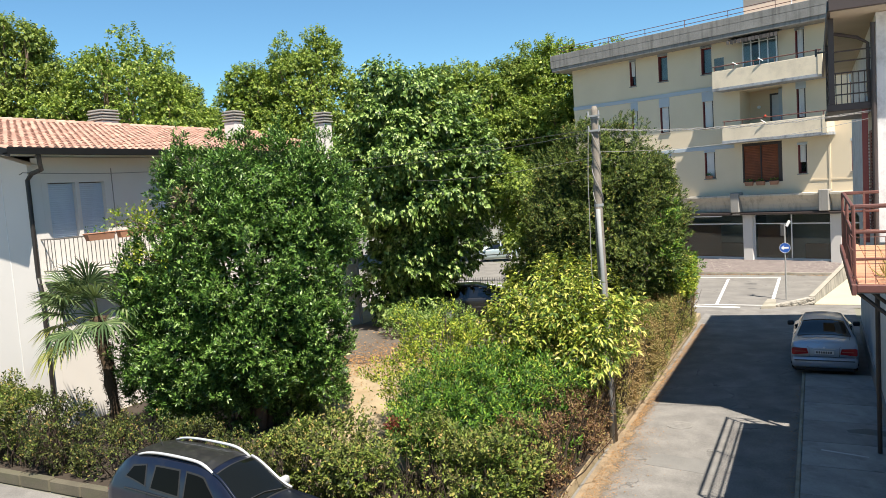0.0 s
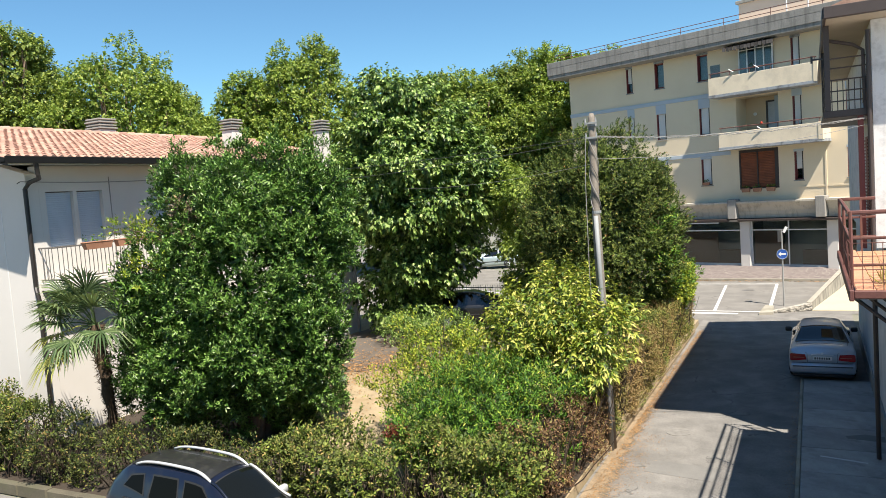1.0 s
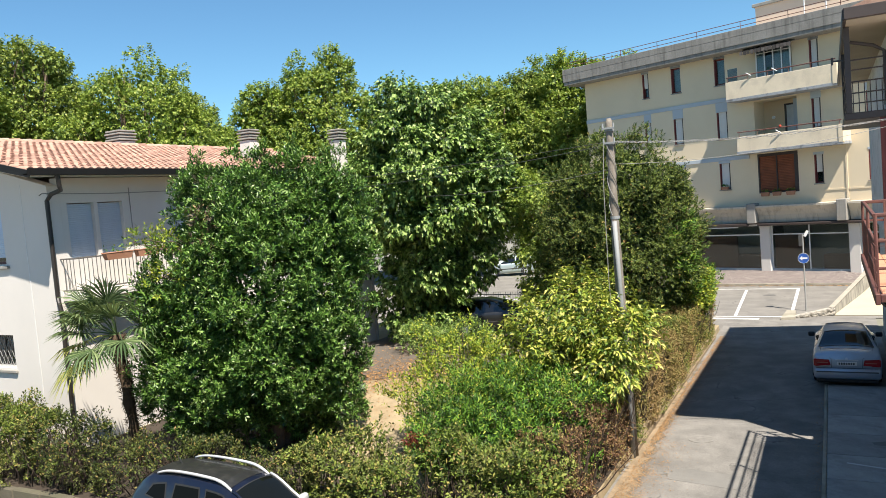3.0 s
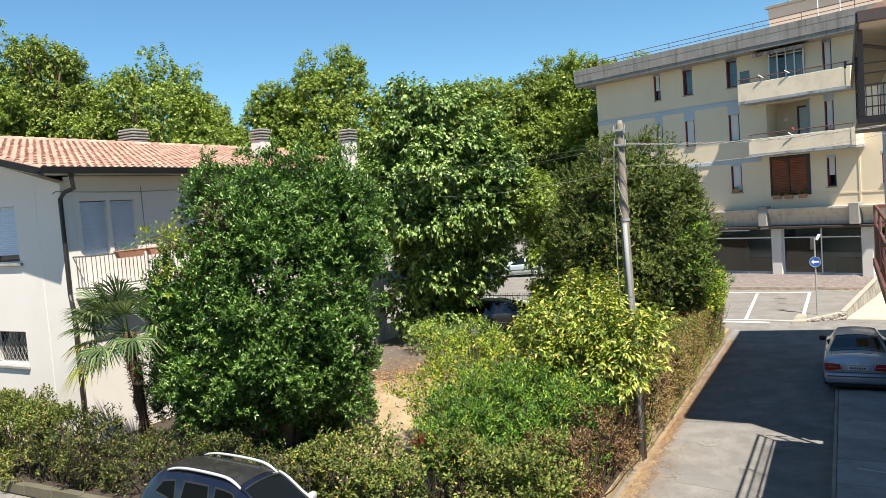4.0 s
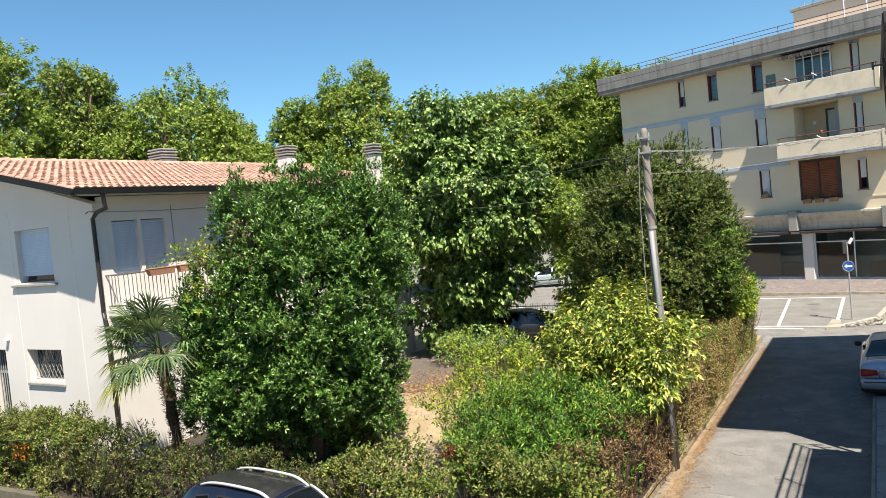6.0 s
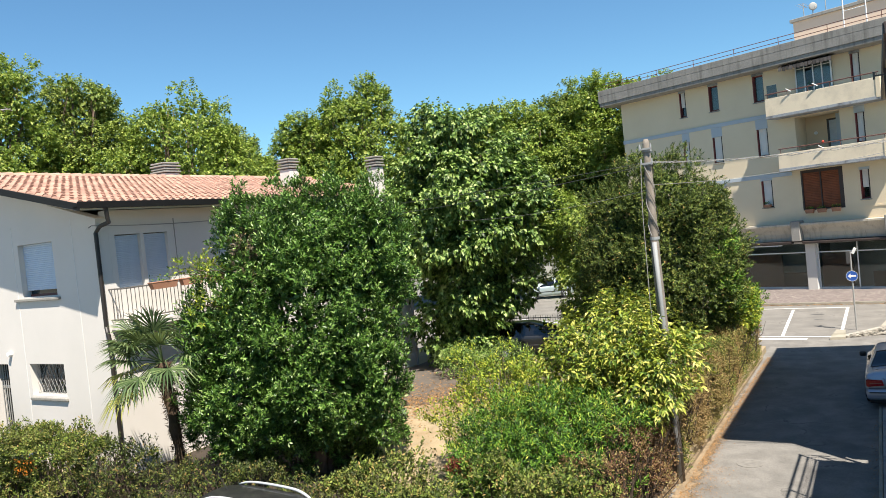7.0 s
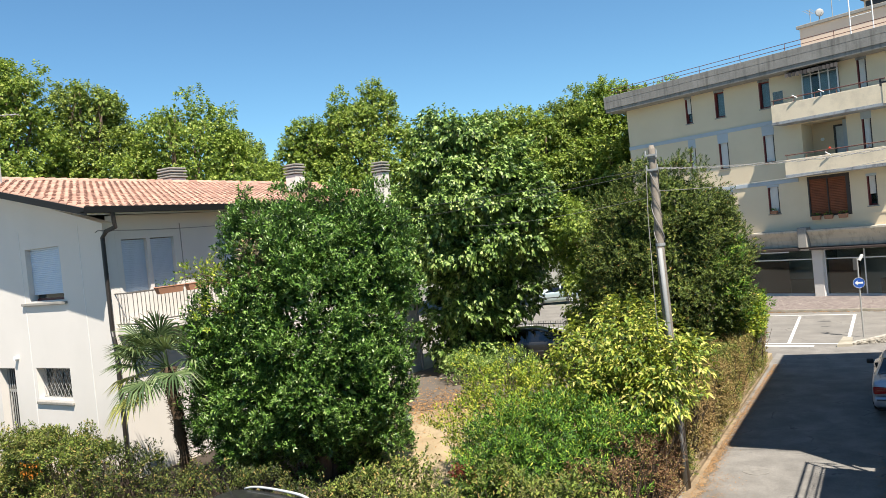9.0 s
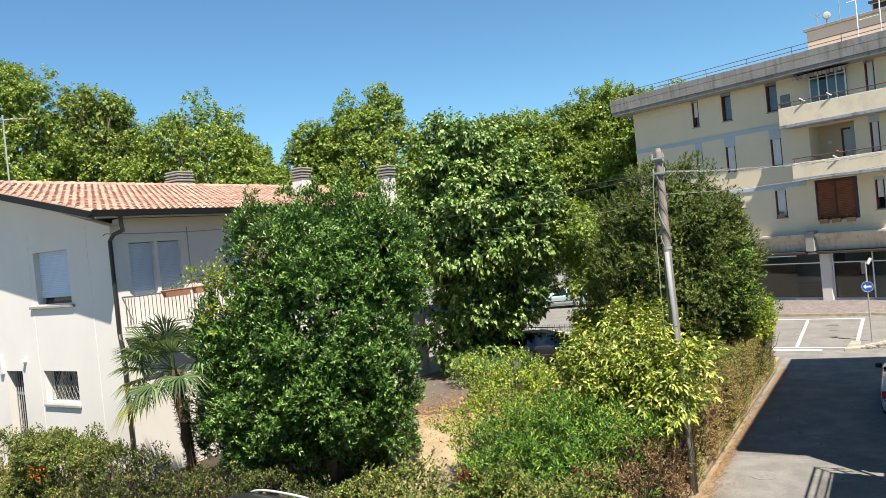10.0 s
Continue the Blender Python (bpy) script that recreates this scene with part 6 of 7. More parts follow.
class Shape:
    """A car's outline: stations of (x, sill, belt, top, half width, half width at belt, half width at top)."""

    def __init__(self, rows, crown=0.05):
        self.x, *self.c = [list(c) for c in zip(*rows)]
        self.crown = crown

    def at(self, x):
        return [float(spline(self.x, c, x)) for c in self.c]

    def ring(self, x):
        zs, zb, zt, w, wb, wt = self.at(x)
        pts = [(0, zs), (w * 0.8, zs), (w * 0.96, zs + 0.06), (w, zs + 0.2), (w * 1.005, (zs + zb) / 2 + 0.05), (w * 0.99, zb - 0.08), (wb, zb), (wb * 0.5 + wt * 0.5, zb * 0.5 + zt * 0.5),
               (wt, zt - 0.035), (wt - 0.05, zt - 0.005)]
        for k in (0.7, 0.35, 0.0):
            pts.append((wt * k * 0.93, zt + self.crown * (1 - k * k)))
        return pts

    def body(self, n=64):
        V, F = [], []
        xs = np.unique(np.r_[np.linspace(self.x[0], self.x[-1], n), self.x])
        for x in xs:
            half = self.ring(x)
            V += [(x, y, z) for y, z in half] + [(x, -y, z) for y, z in half[-2:0:-1]]
        m = 2 * len(half) - 2
        for i in range(len(xs) - 1):
            for k in range(m):
                F.append((i * m + k, i * m + (k + 1) % m, (i + 1) * m + (k + 1) % m, (i + 1) * m + k))
        F += [tuple(range(m))[::-1], tuple(range((len(xs) - 1) * m, len(xs) * m))]
        me = bpy.data.meshes.new("body")
        me.from_pydata(V, [], F)
        me.shade_smooth()
        return me

    def top_patch(self, x0, x1, k0, k1, n=10, lift=0.012):
        """A pane on the upper surface between two stations, of part k of its width at each."""
        bm = B()
        rows = []
        for i in range(n + 1):
            x = x0 + (x1 - x0) * i / n
            k = k0 + (k1 - k0) * i / n
            _, _, zt, _, _, wt = self.at(x)
            rows.append([bm.verts.new((x, wt * k * s, zt + self.crown * (1 - (k * s / 0.93) ** 2) + lift)) for s in np.linspace(-1, 1, 9)])
        for a, b in zip(rows, rows[1:]):
            for i in range(8):
                bm.faces.new((a[i], a[i + 1], b[i + 1], b[i]))
        return bm

    def side_patch(self, pts, side, lift=0.01, n=8):
        """A pane on the flank: a top and a bottom line of (x, share of the height from belt to top)."""
        bm = B()
        (a0, a1), (b0, b1) = pts
        grid = []
        for i in range(n + 1):
            t = i / n
            row = []
            for s in np.linspace(0, 1, 5):
                x = (a0[0] + (a1[0] - a0[0]) * t) * (1 - s) + (b0[0] + (b1[0] - b0[0]) * t) * s
                k = (a0[1] + (a1[1] - a0[1]) * t) * (1 - s) + (b0[1] + (b1[1] - b0[1]) * t) * s
                _, zb, zt, _, wb, wt = self.at(x)
                row.append(bm.verts.new((x, side * (wb + (wt - wb) * k + lift), zb + (zt - 0.035 - zb) * k)))
            grid.append(row)
        for a, b in zip(grid, grid[1:]):
            for i in range(4):
                bm.faces.new((a[i], a[i + 1], b[i + 1], b[i]))
        return bm


def wheel(t, x, y, r, side):
    bm = B()
    for q0, q1, rr in ((-0.1, -0.085, r - 0.02), (-0.085, 0.085, r), (0.085, 0.1, r - 0.02)):
        rod(bm, (x, y + q0, r), (x, y + q1, r), rr if q0 > -0.09 else rr, rr, n=28)
    w = part("wheel", bm, M["tyre"], t, local=True, smooth=False)
    bm = rod(B(), (x, y + side * 0.07, r), (x, y + side * 0.108, r), r * 0.62, r * 0.58, n=24)
    for i in range(7):
        a = 2 * math.pi * i / 7
        c = Vector((x, y + side * 0.11, r))
        rod(bm, c, c + Vector((math.cos(a) * r * 0.55, 0, math.sin(a) * r * 0.55)), 0.022, n=5)
    part("rim", bm, M["alu"], w, local=True)
    arch = tube(B(), [(x + (r + 0.05) * math.cos(a), y + side * 0.085, r + (r + 0.05) * math.sin(a)) for a in np.linspace(-0.25, math.pi + 0.25, 18)], 0.045, n=6)
    part("wheel_arch", arch, M["black_plastic"], t, local=True)


def mirror(t, x, y, z, side, material):
    bm = box(B(), x - 0.06, y, z - 0.07, x + 0.06, y + side * 0.2, z + 0.08, bevel=0.03)
    part("mirror", bm, material, t, local=True, smooth=True)


def plate(t, x, z, face):
    p = part("number_plate", cbox(x, -0.26, z - 0.055, x + face * 0.012, 0.26, z + 0.055, bevel=0.004), M["plate"], t, "white number plate with dark bars", local=True)
    for k in range(7):
        y = -0.2 + k * 0.062
        part("bar", cbox(x + face * 0.0125, y, z - 0.03, x + face * 0.015, y + 0.038, z + 0.03), M["black_plastic"], p, local=True)


PAINT = {"blue": mat("dark_blue_car_paint", (0.007, 0.01, 0.024), 0.3, metal=0.2, var=0.08, scale=2, fine=300, bump=0.0, coat=0.35, stain=(0.05, 0.047, 0.04), stain_amount=0.25, stain_scale=3),
         "silver": mat("silver_blue_car_paint", (0.4, 0.46, 0.54), 0.3, metal=0.35, var=0.05, scale=2, fine=300, bump=0.0, coat=0.6),
         "pale": mat("pale_green_silver_car_paint", (0.42, 0.5, 0.5), 0.35, metal=0.5, var=0.05, scale=2, bump=0.0, coat=0.6),
         "black": mat("black_car_paint", (0.012, 0.012, 0.013), 0.3, var=0.1, scale=2, bump=0.0, coat=0.6)}

# station wagon style four-wheel car by the kerb
suv = Shape([(-2.42, 0.5, 0.8, 0.9, 0.8, 0.77, 0.68), (-2.36, 0.36, 0.98, 1.1, 0.88, 0.85, 0.74), (-2.18, 0.3, 1.06, 1.36, 0.92, 0.88, 0.68), (-1.82, 0.28, 1.06, 1.58, 0.92, 0.87, 0.62), (-0.9, 0.28, 1.04, 1.645, 0.9, 0.86, 0.6),
             (-0.1, 0.28, 1.02, 1.635, 0.9, 0.86, 0.6), (0.35, 0.28, 1.01, 1.54, 0.9, 0.86, 0.62), (1.05, 0.29, 1.0, 1.1, 0.9, 0.84, 0.72), (1.25, 0.3, 0.99, 1.05, 0.9, 0.84, 0.74), (1.8, 0.32, 0.95, 0.99, 0.88, 0.8, 0.7), (2.1, 0.4, 0.82, 0.87, 0.78, 0.7, 0.58), (2.18, 0.5, 0.7, 0.74, 0.68, 0.6, 0.5)])
suv.c[3], suv.c[4], suv.c[5] = [[w * 0.72 for w in c] for c in suv.c[3:6]]
t = thing("parked_suv", "dark blue compact four-wheel-drive car with silver roof rails", "car", (-9.24, 9.33, 0.0), -5)
part("body", suv.body(), PAINT["blue"], t, local=True)
part("roof_skin", suv.top_patch(-1.85, 0.22, 0.86, 0.86, lift=0.006), mat("dusty_black_roof", (0.015, 0.0148, 0.014), 0.5, var=0.2, scale=3, stain=(0.05, 0.047, 0.04), stain_amount=0.5, stain_scale=4, coat=0.3), t, "dusty dark roof", local=True)
part("windscreen_frame", suv.top_patch(0.33, 1.13, 0.97, 1.0, lift=0.006), M["black_plastic"], t, local=True)
part("windscreen", suv.top_patch(0.36, 1.1, 0.9, 0.95), M["screen_glass"], t, local=True)
part("rear_window", suv.top_patch(-2.24, -1.95, 0.85, 0.85), M["suv_glass"], t, local=True)
for s in (1, -1):
    for pts in ((((-1.86, 0.42), (-1.34, 0.22)), ((-1.7, 0.74), (-1.38, 0.8))), (((-1.16, 0.18), (-0.46, 0.16)), ((-1.1, 0.8), (-0.5, 0.82))), (((-0.3, 0.15), (0.6, 0.12)), ((-0.3, 0.82), (0.1, 0.8)))):
        (a0, a1), (b0, b1) = pts
        rim = (((a0[0] - 0.04, a0[1] - 0.05), (a1[0] + 0.04, a1[1] - 0.05)), ((b0[0] - 0.03, b0[1] + 0.05), (b1[0] + 0.03, b1[1] + 0.05)))
        part("window_seal", suv.side_patch(rim, s, lift=0.006), M["black_plastic"], t, local=True)
        part("side_window", suv.side_patch(pts, s), M["suv_glass"], t, local=True)
    for x in (-0.38, -1.24):
        part("door_seam", tube(B(), [(x, s * (suv.at(x)[3] * 1.0 + 0.004), 0.45), (x, s * (suv.at(x)[3] + 0.004), 0.8), (x, s * (suv.at(x)[4] + 0.004), suv.at(x)[1])], 0.006, n=4), M["black_plastic"], t, local=True)
    part("window_trim", tube(B(), [(x, s * (suv.at(x)[4] + 0.012), suv.at(x)[1] + 0.012) for x in np.linspace(-1.85, 0.8, 14)], 0.012, n=5), M["black_plastic"], t, local=True)
    xs = np.linspace(-1.66, 0.28, 25)
    hs = np.interp(xs, (-1.66, -1.54, -1.3, -0.6, -0.1, 0.12, 0.28), (0.02, 0.055, 0.07, 0.075, 0.07, 0.045, -0.06))
    run = np.array([(x, s * (suv.at(x)[5] - 0.03), suv.at(min(x, 0.1))[2] + h) for x, h in zip(xs, hs)])
    for k in range(4):
        run[1:-1] = (run[:-2] + run[1:-1] * 2 + run[2:]) / 4
    rail = tube(B(), [tuple(p) for p in run.tolist()], np.interp(xs, (-1.66, -1.3, -0.1, 0.12, 0.28), (0.018, 0.024, 0.027, 0.027, 0.018)).tolist(), n=8)
    part("roof_rail", rail, M["alu"], t, "silver roof rail", local=True, smooth=True)
    mirror(t, 0.7, s * 0.66, 1.05, s, M["alu"] if s > 0 else PAINT["blue"])
    part("screen_pillar", tube(B(), [(x, s * suv.at(x)[5] * 0.97, suv.at(x)[2] + 0.02) for x in np.linspace(0.3, 1.12, 8)], 0.022, n=6), M["alu"] if s > 0 else PAINT["blue"], t, local=True, smooth=True)
    part("sill_trim", cbox(-1.2, s * 0.69 - 0.02, 0.26, 1.2, s * 0.69 + 0.02, 0.42, bevel=0.01), M["black_plastic"], t, local=True)
    part("door_handle", cbox(-0.95, s * 0.69 - 0.02, 0.9, -0.75, s * 0.69 + 0.02, 0.93, bevel=0.006), PAINT["blue"], t, local=True)
    part("door_handle", cbox(-0.02, s * 0.69 - 0.02, 0.9, 0.18, s * 0.69 + 0.02, 0.93, bevel=0.006), PAINT["blue"], t, local=True)
    part("tail_lamp", cbox(-2.38, s * 0.54 - 0.08, 0.72, -2.28, s * 0.54 + 0.08, 0.98, bevel=0.02), M["red_lamp"], t, local=True)
    part("headlamp", cbox(2.0, s * 0.52 - 0.14, 0.68, 2.13, s * 0.52 + 0.14, 0.84, bevel=0.03), M["alu"], t, local=True)
    for x in (-1.34, 1.33):
        wheel(t, x, s * 0.6, 0.34, s)
part("aerial", rod(B(), (-1.5, 0, 1.66), (-1.72, 0, 1.95), 0.008, 0.004, n=5), M["black_plastic"], t, local=True)
part("wiper", tube(B(), [(1.08, 0.3, 1.15), (1.0, 0.0, 1.2), (0.98, -0.35, 1.2)], 0.01, n=5), M["black_plastic"], t, local=True)
part("dashboard", cbox(0.3, -0.6, 0.75, 0.95, 0.6, 0.98, bevel=0.05), M["black_plastic"], t, local=True)
part("steering_wheel", tube(B(), [(0.3 - 0.06 * math.sin(a), 0.36 + 0.18 * math.cos(a), 1.02 + 0.17 * math.sin(a)) for a in np.linspace(0, 6.28, 20)], 0.016, n=6), M["black_plastic"], t, local=True)

# silver saloon parked on the pavement
M["bumper_grey"] = mat("bumper_grey", (0.07, 0.075, 0.085), 0.6, var=0.1, scale=6, bump=0.05)
sal = Shape([(-2.4, 0.3, 0.9, 0.95, 0.82, 0.79, 0.7), (-2.34, 0.25, 0.96, 1.01, 0.88, 0.84, 0.75), (-2.2, 0.23, 0.98, 1.04, 0.9, 0.85, 0.76), (-1.68, 0.22, 0.98, 1.07, 0.9, 0.85, 0.75), (-0.95, 0.22, 0.96, 1.37, 0.9, 0.86, 0.6), (-0.35, 0.22, 0.95, 1.43, 0.9, 0.86, 0.58), (0.3, 0.22, 0.93, 1.4, 0.9, 0.86, 0.58),
             (1.15, 0.22, 0.92, 1.0, 0.9, 0.85, 0.72), (1.9, 0.26, 0.84, 0.88, 0.88, 0.8, 0.7), (2.3, 0.3, 0.7, 0.74, 0.8, 0.7, 0.6), (2.4, 0.42, 0.55, 0.6, 0.66, 0.6, 0.5)])


def saloon(label, at, rz, paint, shape, scale=1.0):
    t = thing("parked_car", label, "car", at, rz, "parked cars")
    part("body", shape.body(), paint, t, local=True)
    part("rear_window", shape.top_patch(-1.66, -0.9, 0.95, 0.93), M["car_glass"], t, local=True)
    part("windscreen", shape.top_patch(0.38, 1.08, 0.9, 0.94), M["car_glass"], t, local=True)
    part("boot_seam", tube(B(), [(-2.0, y, shape.at(-2.0)[2] + 0.05 * (1 - (y / 0.69) ** 2) + 0.002) for y in np.linspace(-0.6, 0.6, 9)], 0.006, n=4), M["black_plastic"], t, local=True)
    for s in (1, -1):
        for pts in ((((-1.35, 0.06), (-0.3, 0.05)), ((-0.9, 0.9), (-0.3, 0.93))), (((-0.22, 0.05), (0.85, 0.05)), ((-0.22, 0.93), (0.3, 0.92)))):
            part("side_window", shape.side_patch(pts, s), M["car_glass"], t, local=True)
        y0, y1 = s * 0.42, s * 0.83
        lamp = poly(B(), [(-2.44, y0, 0.7), (-2.44, y1, 0.66), (-2.4, s * 0.868, 0.68), (-2.4, s * 0.868, 0.84), (-2.44, y1, 0.87), (-2.44, y0 + s * 0.04, 0.85)], (0.2, 0, 0))
        tl = part("tail_lamp", lamp, M["red_lamp"], t, "wide red tail lamp", local=True)
        part("lens_band", cbox(-2.446, min(y0, y1) + 0.06, 0.755, -2.44, max(y0, y1) - 0.05, 0.775), mat("pale_red_lens", (0.5, 0.16, 0.12), 0.2, bump=0), tl, local=True)
        mirror(t, 0.75, s * 0.88, 0.98, s, M["black_plastic"])
        part("side_trim", cbox(-1.9, s * 0.905 - 0.012, 0.5, 1.9, s * 0.905 + 0.012, 0.56, bevel=0.006), M["black_plastic"], t, local=True)
        part("headlamp", cbox(2.22, s * 0.55 - 0.16, 0.58, 2.36, s * 0.55 + 0.16, 0.72, bevel=0.04), M["alu"], t, local=True)
        for x in (-1.42, 1.42):
            wheel(t, x, s * 0.8, 0.315, s)
    bp = part("bumper", cbox(-2.54, -0.87, 0.3, -2.2, 0.87, 0.6, bevel=0.06), paint, t, local=True, smooth=True)
    part("bumper_strip", cbox(-2.552, -0.8, 0.505, -2.535, 0.8, 0.54, bevel=0.006), M["bumper_grey"], bp, local=True)
    part("valance", cbox(-2.5, -0.8, 0.2, -2.2, 0.8, 0.31, bevel=0.03), M["black_plastic"], bp, local=True)
    part("boot_trim", cbox(-2.435, -0.3, 0.83, -2.41, 0.3, 0.86, bevel=0.006), M["alu"], t, "chrome strip over the number plate", local=True)
    part("rear_window_seal", shape.top_patch(-1.7, -0.86, 0.99, 0.97, lift=0.006), M["black_plastic"], t, local=True)
    part("boot_seam", tube(B(), [(-2.43, y, 0.61) for y in np.linspace(-0.8, 0.8, 5)], 0.007, n=4), M["black_plastic"], t, local=True)
    for s in (1, -1):
        part("boot_seam", tube(B(), [(-2.42, s * 0.4, 0.62), (-2.42, s * 0.4, 0.88), (-2.3, s * 0.66, 1.02), (-1.7, s * 0.69, 1.09)], 0.006, n=4), M["black_plastic"], t, local=True)
    plate(t, -2.435, 0.745, -1)
    part("badge", rod(B(), (-2.39, 0, 0.88), (-2.41, 0, 0.88), 0.035, n=14), M["alu"], t, "round chrome badge", local=True)
    part("exhaust", rod(B(), (-2.4, 0.45, 0.27), (-2.1, 0.45, 0.27), 0.03, n=8), M["grey_iron"], t, local=True)
    part("rear_seat", cbox(-1.05, -0.6, 0.6, -0.85, 0.6, 1.1, bevel=0.06), M["black_plastic"], t, local=True)
    return t


saloon("silver-blue saloon parked half on the pavement", (0.126, 25.2, 0.0), 90, PAINT["silver"], sal).scale = (0.96, 0.94, 0.95)
hatch = Shape([(-2.0, 0.45, 0.7, 0.8, 0.74, 0.7, 0.62), (-1.95, 0.3, 0.9, 1.0, 0.83, 0.79, 0.66), (-1.65, 0.24, 0.95, 1.36, 0.85, 0.8, 0.56), (-0.9, 0.22, 0.95, 1.47, 0.86, 0.82, 0.56), (-0.2, 0.22, 0.94, 1.47, 0.86, 0.82, 0.56), (0.4, 0.22, 0.93, 1.34, 0.86, 0.82, 0.58),
               (1.2, 0.22, 0.92, 1.0, 0.86, 0.81, 0.7), (1.7, 0.28, 0.82, 0.86, 0.82, 0.74, 0.64), (1.98, 0.4, 0.58, 0.62, 0.66, 0.58, 0.5)])


def hatchback(label, at, rz, paint):
    t = thing("parked_car", label, "car", at, rz, "parked cars")
    part("body", hatch.body(), paint, t, local=True)
    part("rear_window", hatch.top_patch(-1.92, -1.66, 0.85, 0.85), M["car_glass"], t, local=True)
    part("windscreen", hatch.top_patch(0.42, 1.12, 0.9, 0.94), M["car_glass"], t, local=True)
    for s in (1, -1):
        for pts in ((((-1.5, 0.06), (-0.5, 0.05)), ((-1.35, 0.9), (-0.5, 0.93))), (((-0.42, 0.05), (0.85, 0.05)), ((-0.42, 0.93), (0.25, 0.92)))):
            part("side_window", hatch.side_patch(pts, s), M["car_glass"], t, local=True)
        part("side_trim", cbox(-1.5, s * 0.865 - 0.012, 0.52, 1.5, s * 0.865 + 0.012, 0.58, bevel=0.006), M["black_plastic"], t, local=True)
        part("headlamp", cbox(1.75, s * 0.5 - 0.14, 0.6, 1.9, s * 0.5 + 0.14, 0.74, bevel=0.04), M["alu"], t, local=True)
        part("tail_lamp", cbox(-2.0, s * 0.6 - 0.08, 0.7, -1.9, s * 0.6 + 0.12, 0.95, bevel=0.02), M["red_lamp"], t, local=True)
        mirror(t, 0.75, s * 0.84, 0.98, s, paint)
        for x in (-1.2, 1.25):
            wheel(t, x, s * 0.77, 0.3, s)
    return t


hatchback("pale silver-green hatchback in the car park", (-22.3, 53.0, 0.0), 204, PAINT["pale"])
hatchback("black hatchback parked in the yard of the house", (-13.3, 29.5, 0.22), 20, PAINT["black"])

# ---- small things on the apartment building ----
def pot(at, rx, rz, hgt, seed, bloom):
    t = thing("flower_box", "terracotta flower box with a little greenery", "flower pot", at, rz, "flower boxes")
    bm = B()
    poly(bm, [(-rx, -0.09, 0), (rx, -0.09, 0), (rx, 0.09, 0), (-rx, 0.09, 0)], (0, 0, hgt))
    for v in bm.verts:
        if v.co.z < 0.01:
            v.co.x *= 0.85
            v.co.y *= 0.8
    part("box", bm, M["terracotta"], t, local=True)
    part("rim", cbox(-rx - 0.01, -0.1, hgt, rx + 0.01, 0.1, hgt + 0.025, bevel=0.005), M["terracotta"], t, local=True)
    r = np.random.default_rng(seed)
    n = 40
    P = np.c_[r.uniform(-rx, rx, n), r.uniform(-0.08, 0.08, n), hgt + r.uniform(0.02, 0.18, n)]
    A = unit(r.normal(size=(n, 3)) + [0, 0, 0.7])
    tagged(part("greenery", leaves("greenery", P, A, unit(r.normal(size=(n, 3))), 0.09, 0.04, 0.2), L["nandina"], t, local=True), kind="stuff")
    return t


for x in (11.85, 12.5, 13.25):
    p = fac(x, -0.16, 4.83)
    pot(p, 0.24, -20, 0.2, int(x * 10), 0)
p = fac(9.5, -0.12, 5.38)
pot(p, 0.2, -20, 0.14, 3, 0)
p = fac(13.3, -1.22, 8.6)
bm = B()
bmesh.ops.create_icosphere(bm, subdivisions=2, radius=0.07, matrix=Matrix.Translation(p + Vector((0, 0, 0.1))))
solo("flower_pot_red", bm, mat("red_glaze", (0.5, 0.06, 0.03), 0.4), "small orange-red pot on the balcony rail", "flower pot")


def aerial(at, h, rz=0, arms=6):
    t = thing("tv_aerial", "thin grey television aerial on a mast", "aerial", at, rz, "aerials")
    part("mast", rod(B(), (0, 0, 0), (0, 0, h), 0.025, n=6), M["grey_iron"], t, local=True)
    bm = rod(B(), (-0.7, 0, h - 0.15), (0.7, 0, h - 0.15), 0.015, n=5)
    for i in range(arms):
        x = -0.65 + i * 1.3 / (arms - 1)
        rod(bm, (x, -0.28, h - 0.15), (x, 0.28, h - 0.15), 0.01, n=5)
    part("yagi", bm, M["grey_iron"], t, local=True)
    return t


aerial(fac(11.0, 6.5, 17.1), 2.6, 30)
aerial(fac(9.8, 6.2, 17.1), 1.0, 80, 4)
aerial((-22.9, 12.6, 8.8), 2.35, 40, 7)
dish = thing("satellite_dish", "pale grey satellite dish on the roof house", "satellite dish", fac(10.6, 5.6, 17.1), 20)
bm = B()
rings = []
for k in range(5):
    r = 0.25 * k / 4
    rings.append([bm.verts.new((r * math.cos(a), 0.5 * r * r - 0.1, 0.5 + r * math.sin(a))) for a in np.linspace(0, 2 * math.pi, 20, endpoint=False)] if k else [bm.verts.new((0, -0.1, 0.5))])
for i in range(20):
    bm.faces.new((rings[0][0], rings[1][i], rings[1][(i + 1) % 20]))
    for k in range(1, 4):
        bm.faces.new((rings[k][i], rings[k + 1][i], rings[k + 1][(i + 1) % 20], rings[k][(i + 1) % 20]))
reflector = part("reflector", bm, M["grey_iron"], dish, local=True, smooth=True)
sd = reflector.modifiers.new("thick", "SOLIDIFY")
sd.thickness = 0.02
part("stand", rod(B(), (0, 0.05, 0), (0, 0.0, 0.5), 0.03, n=6), M["grey_iron"], dish, local=True)
part("arm", rod(B(), (0, -0.05, 0.2), (0, -0.5, 0.42), 0.015, n=5), M["grey_iron"], dish, local=True)

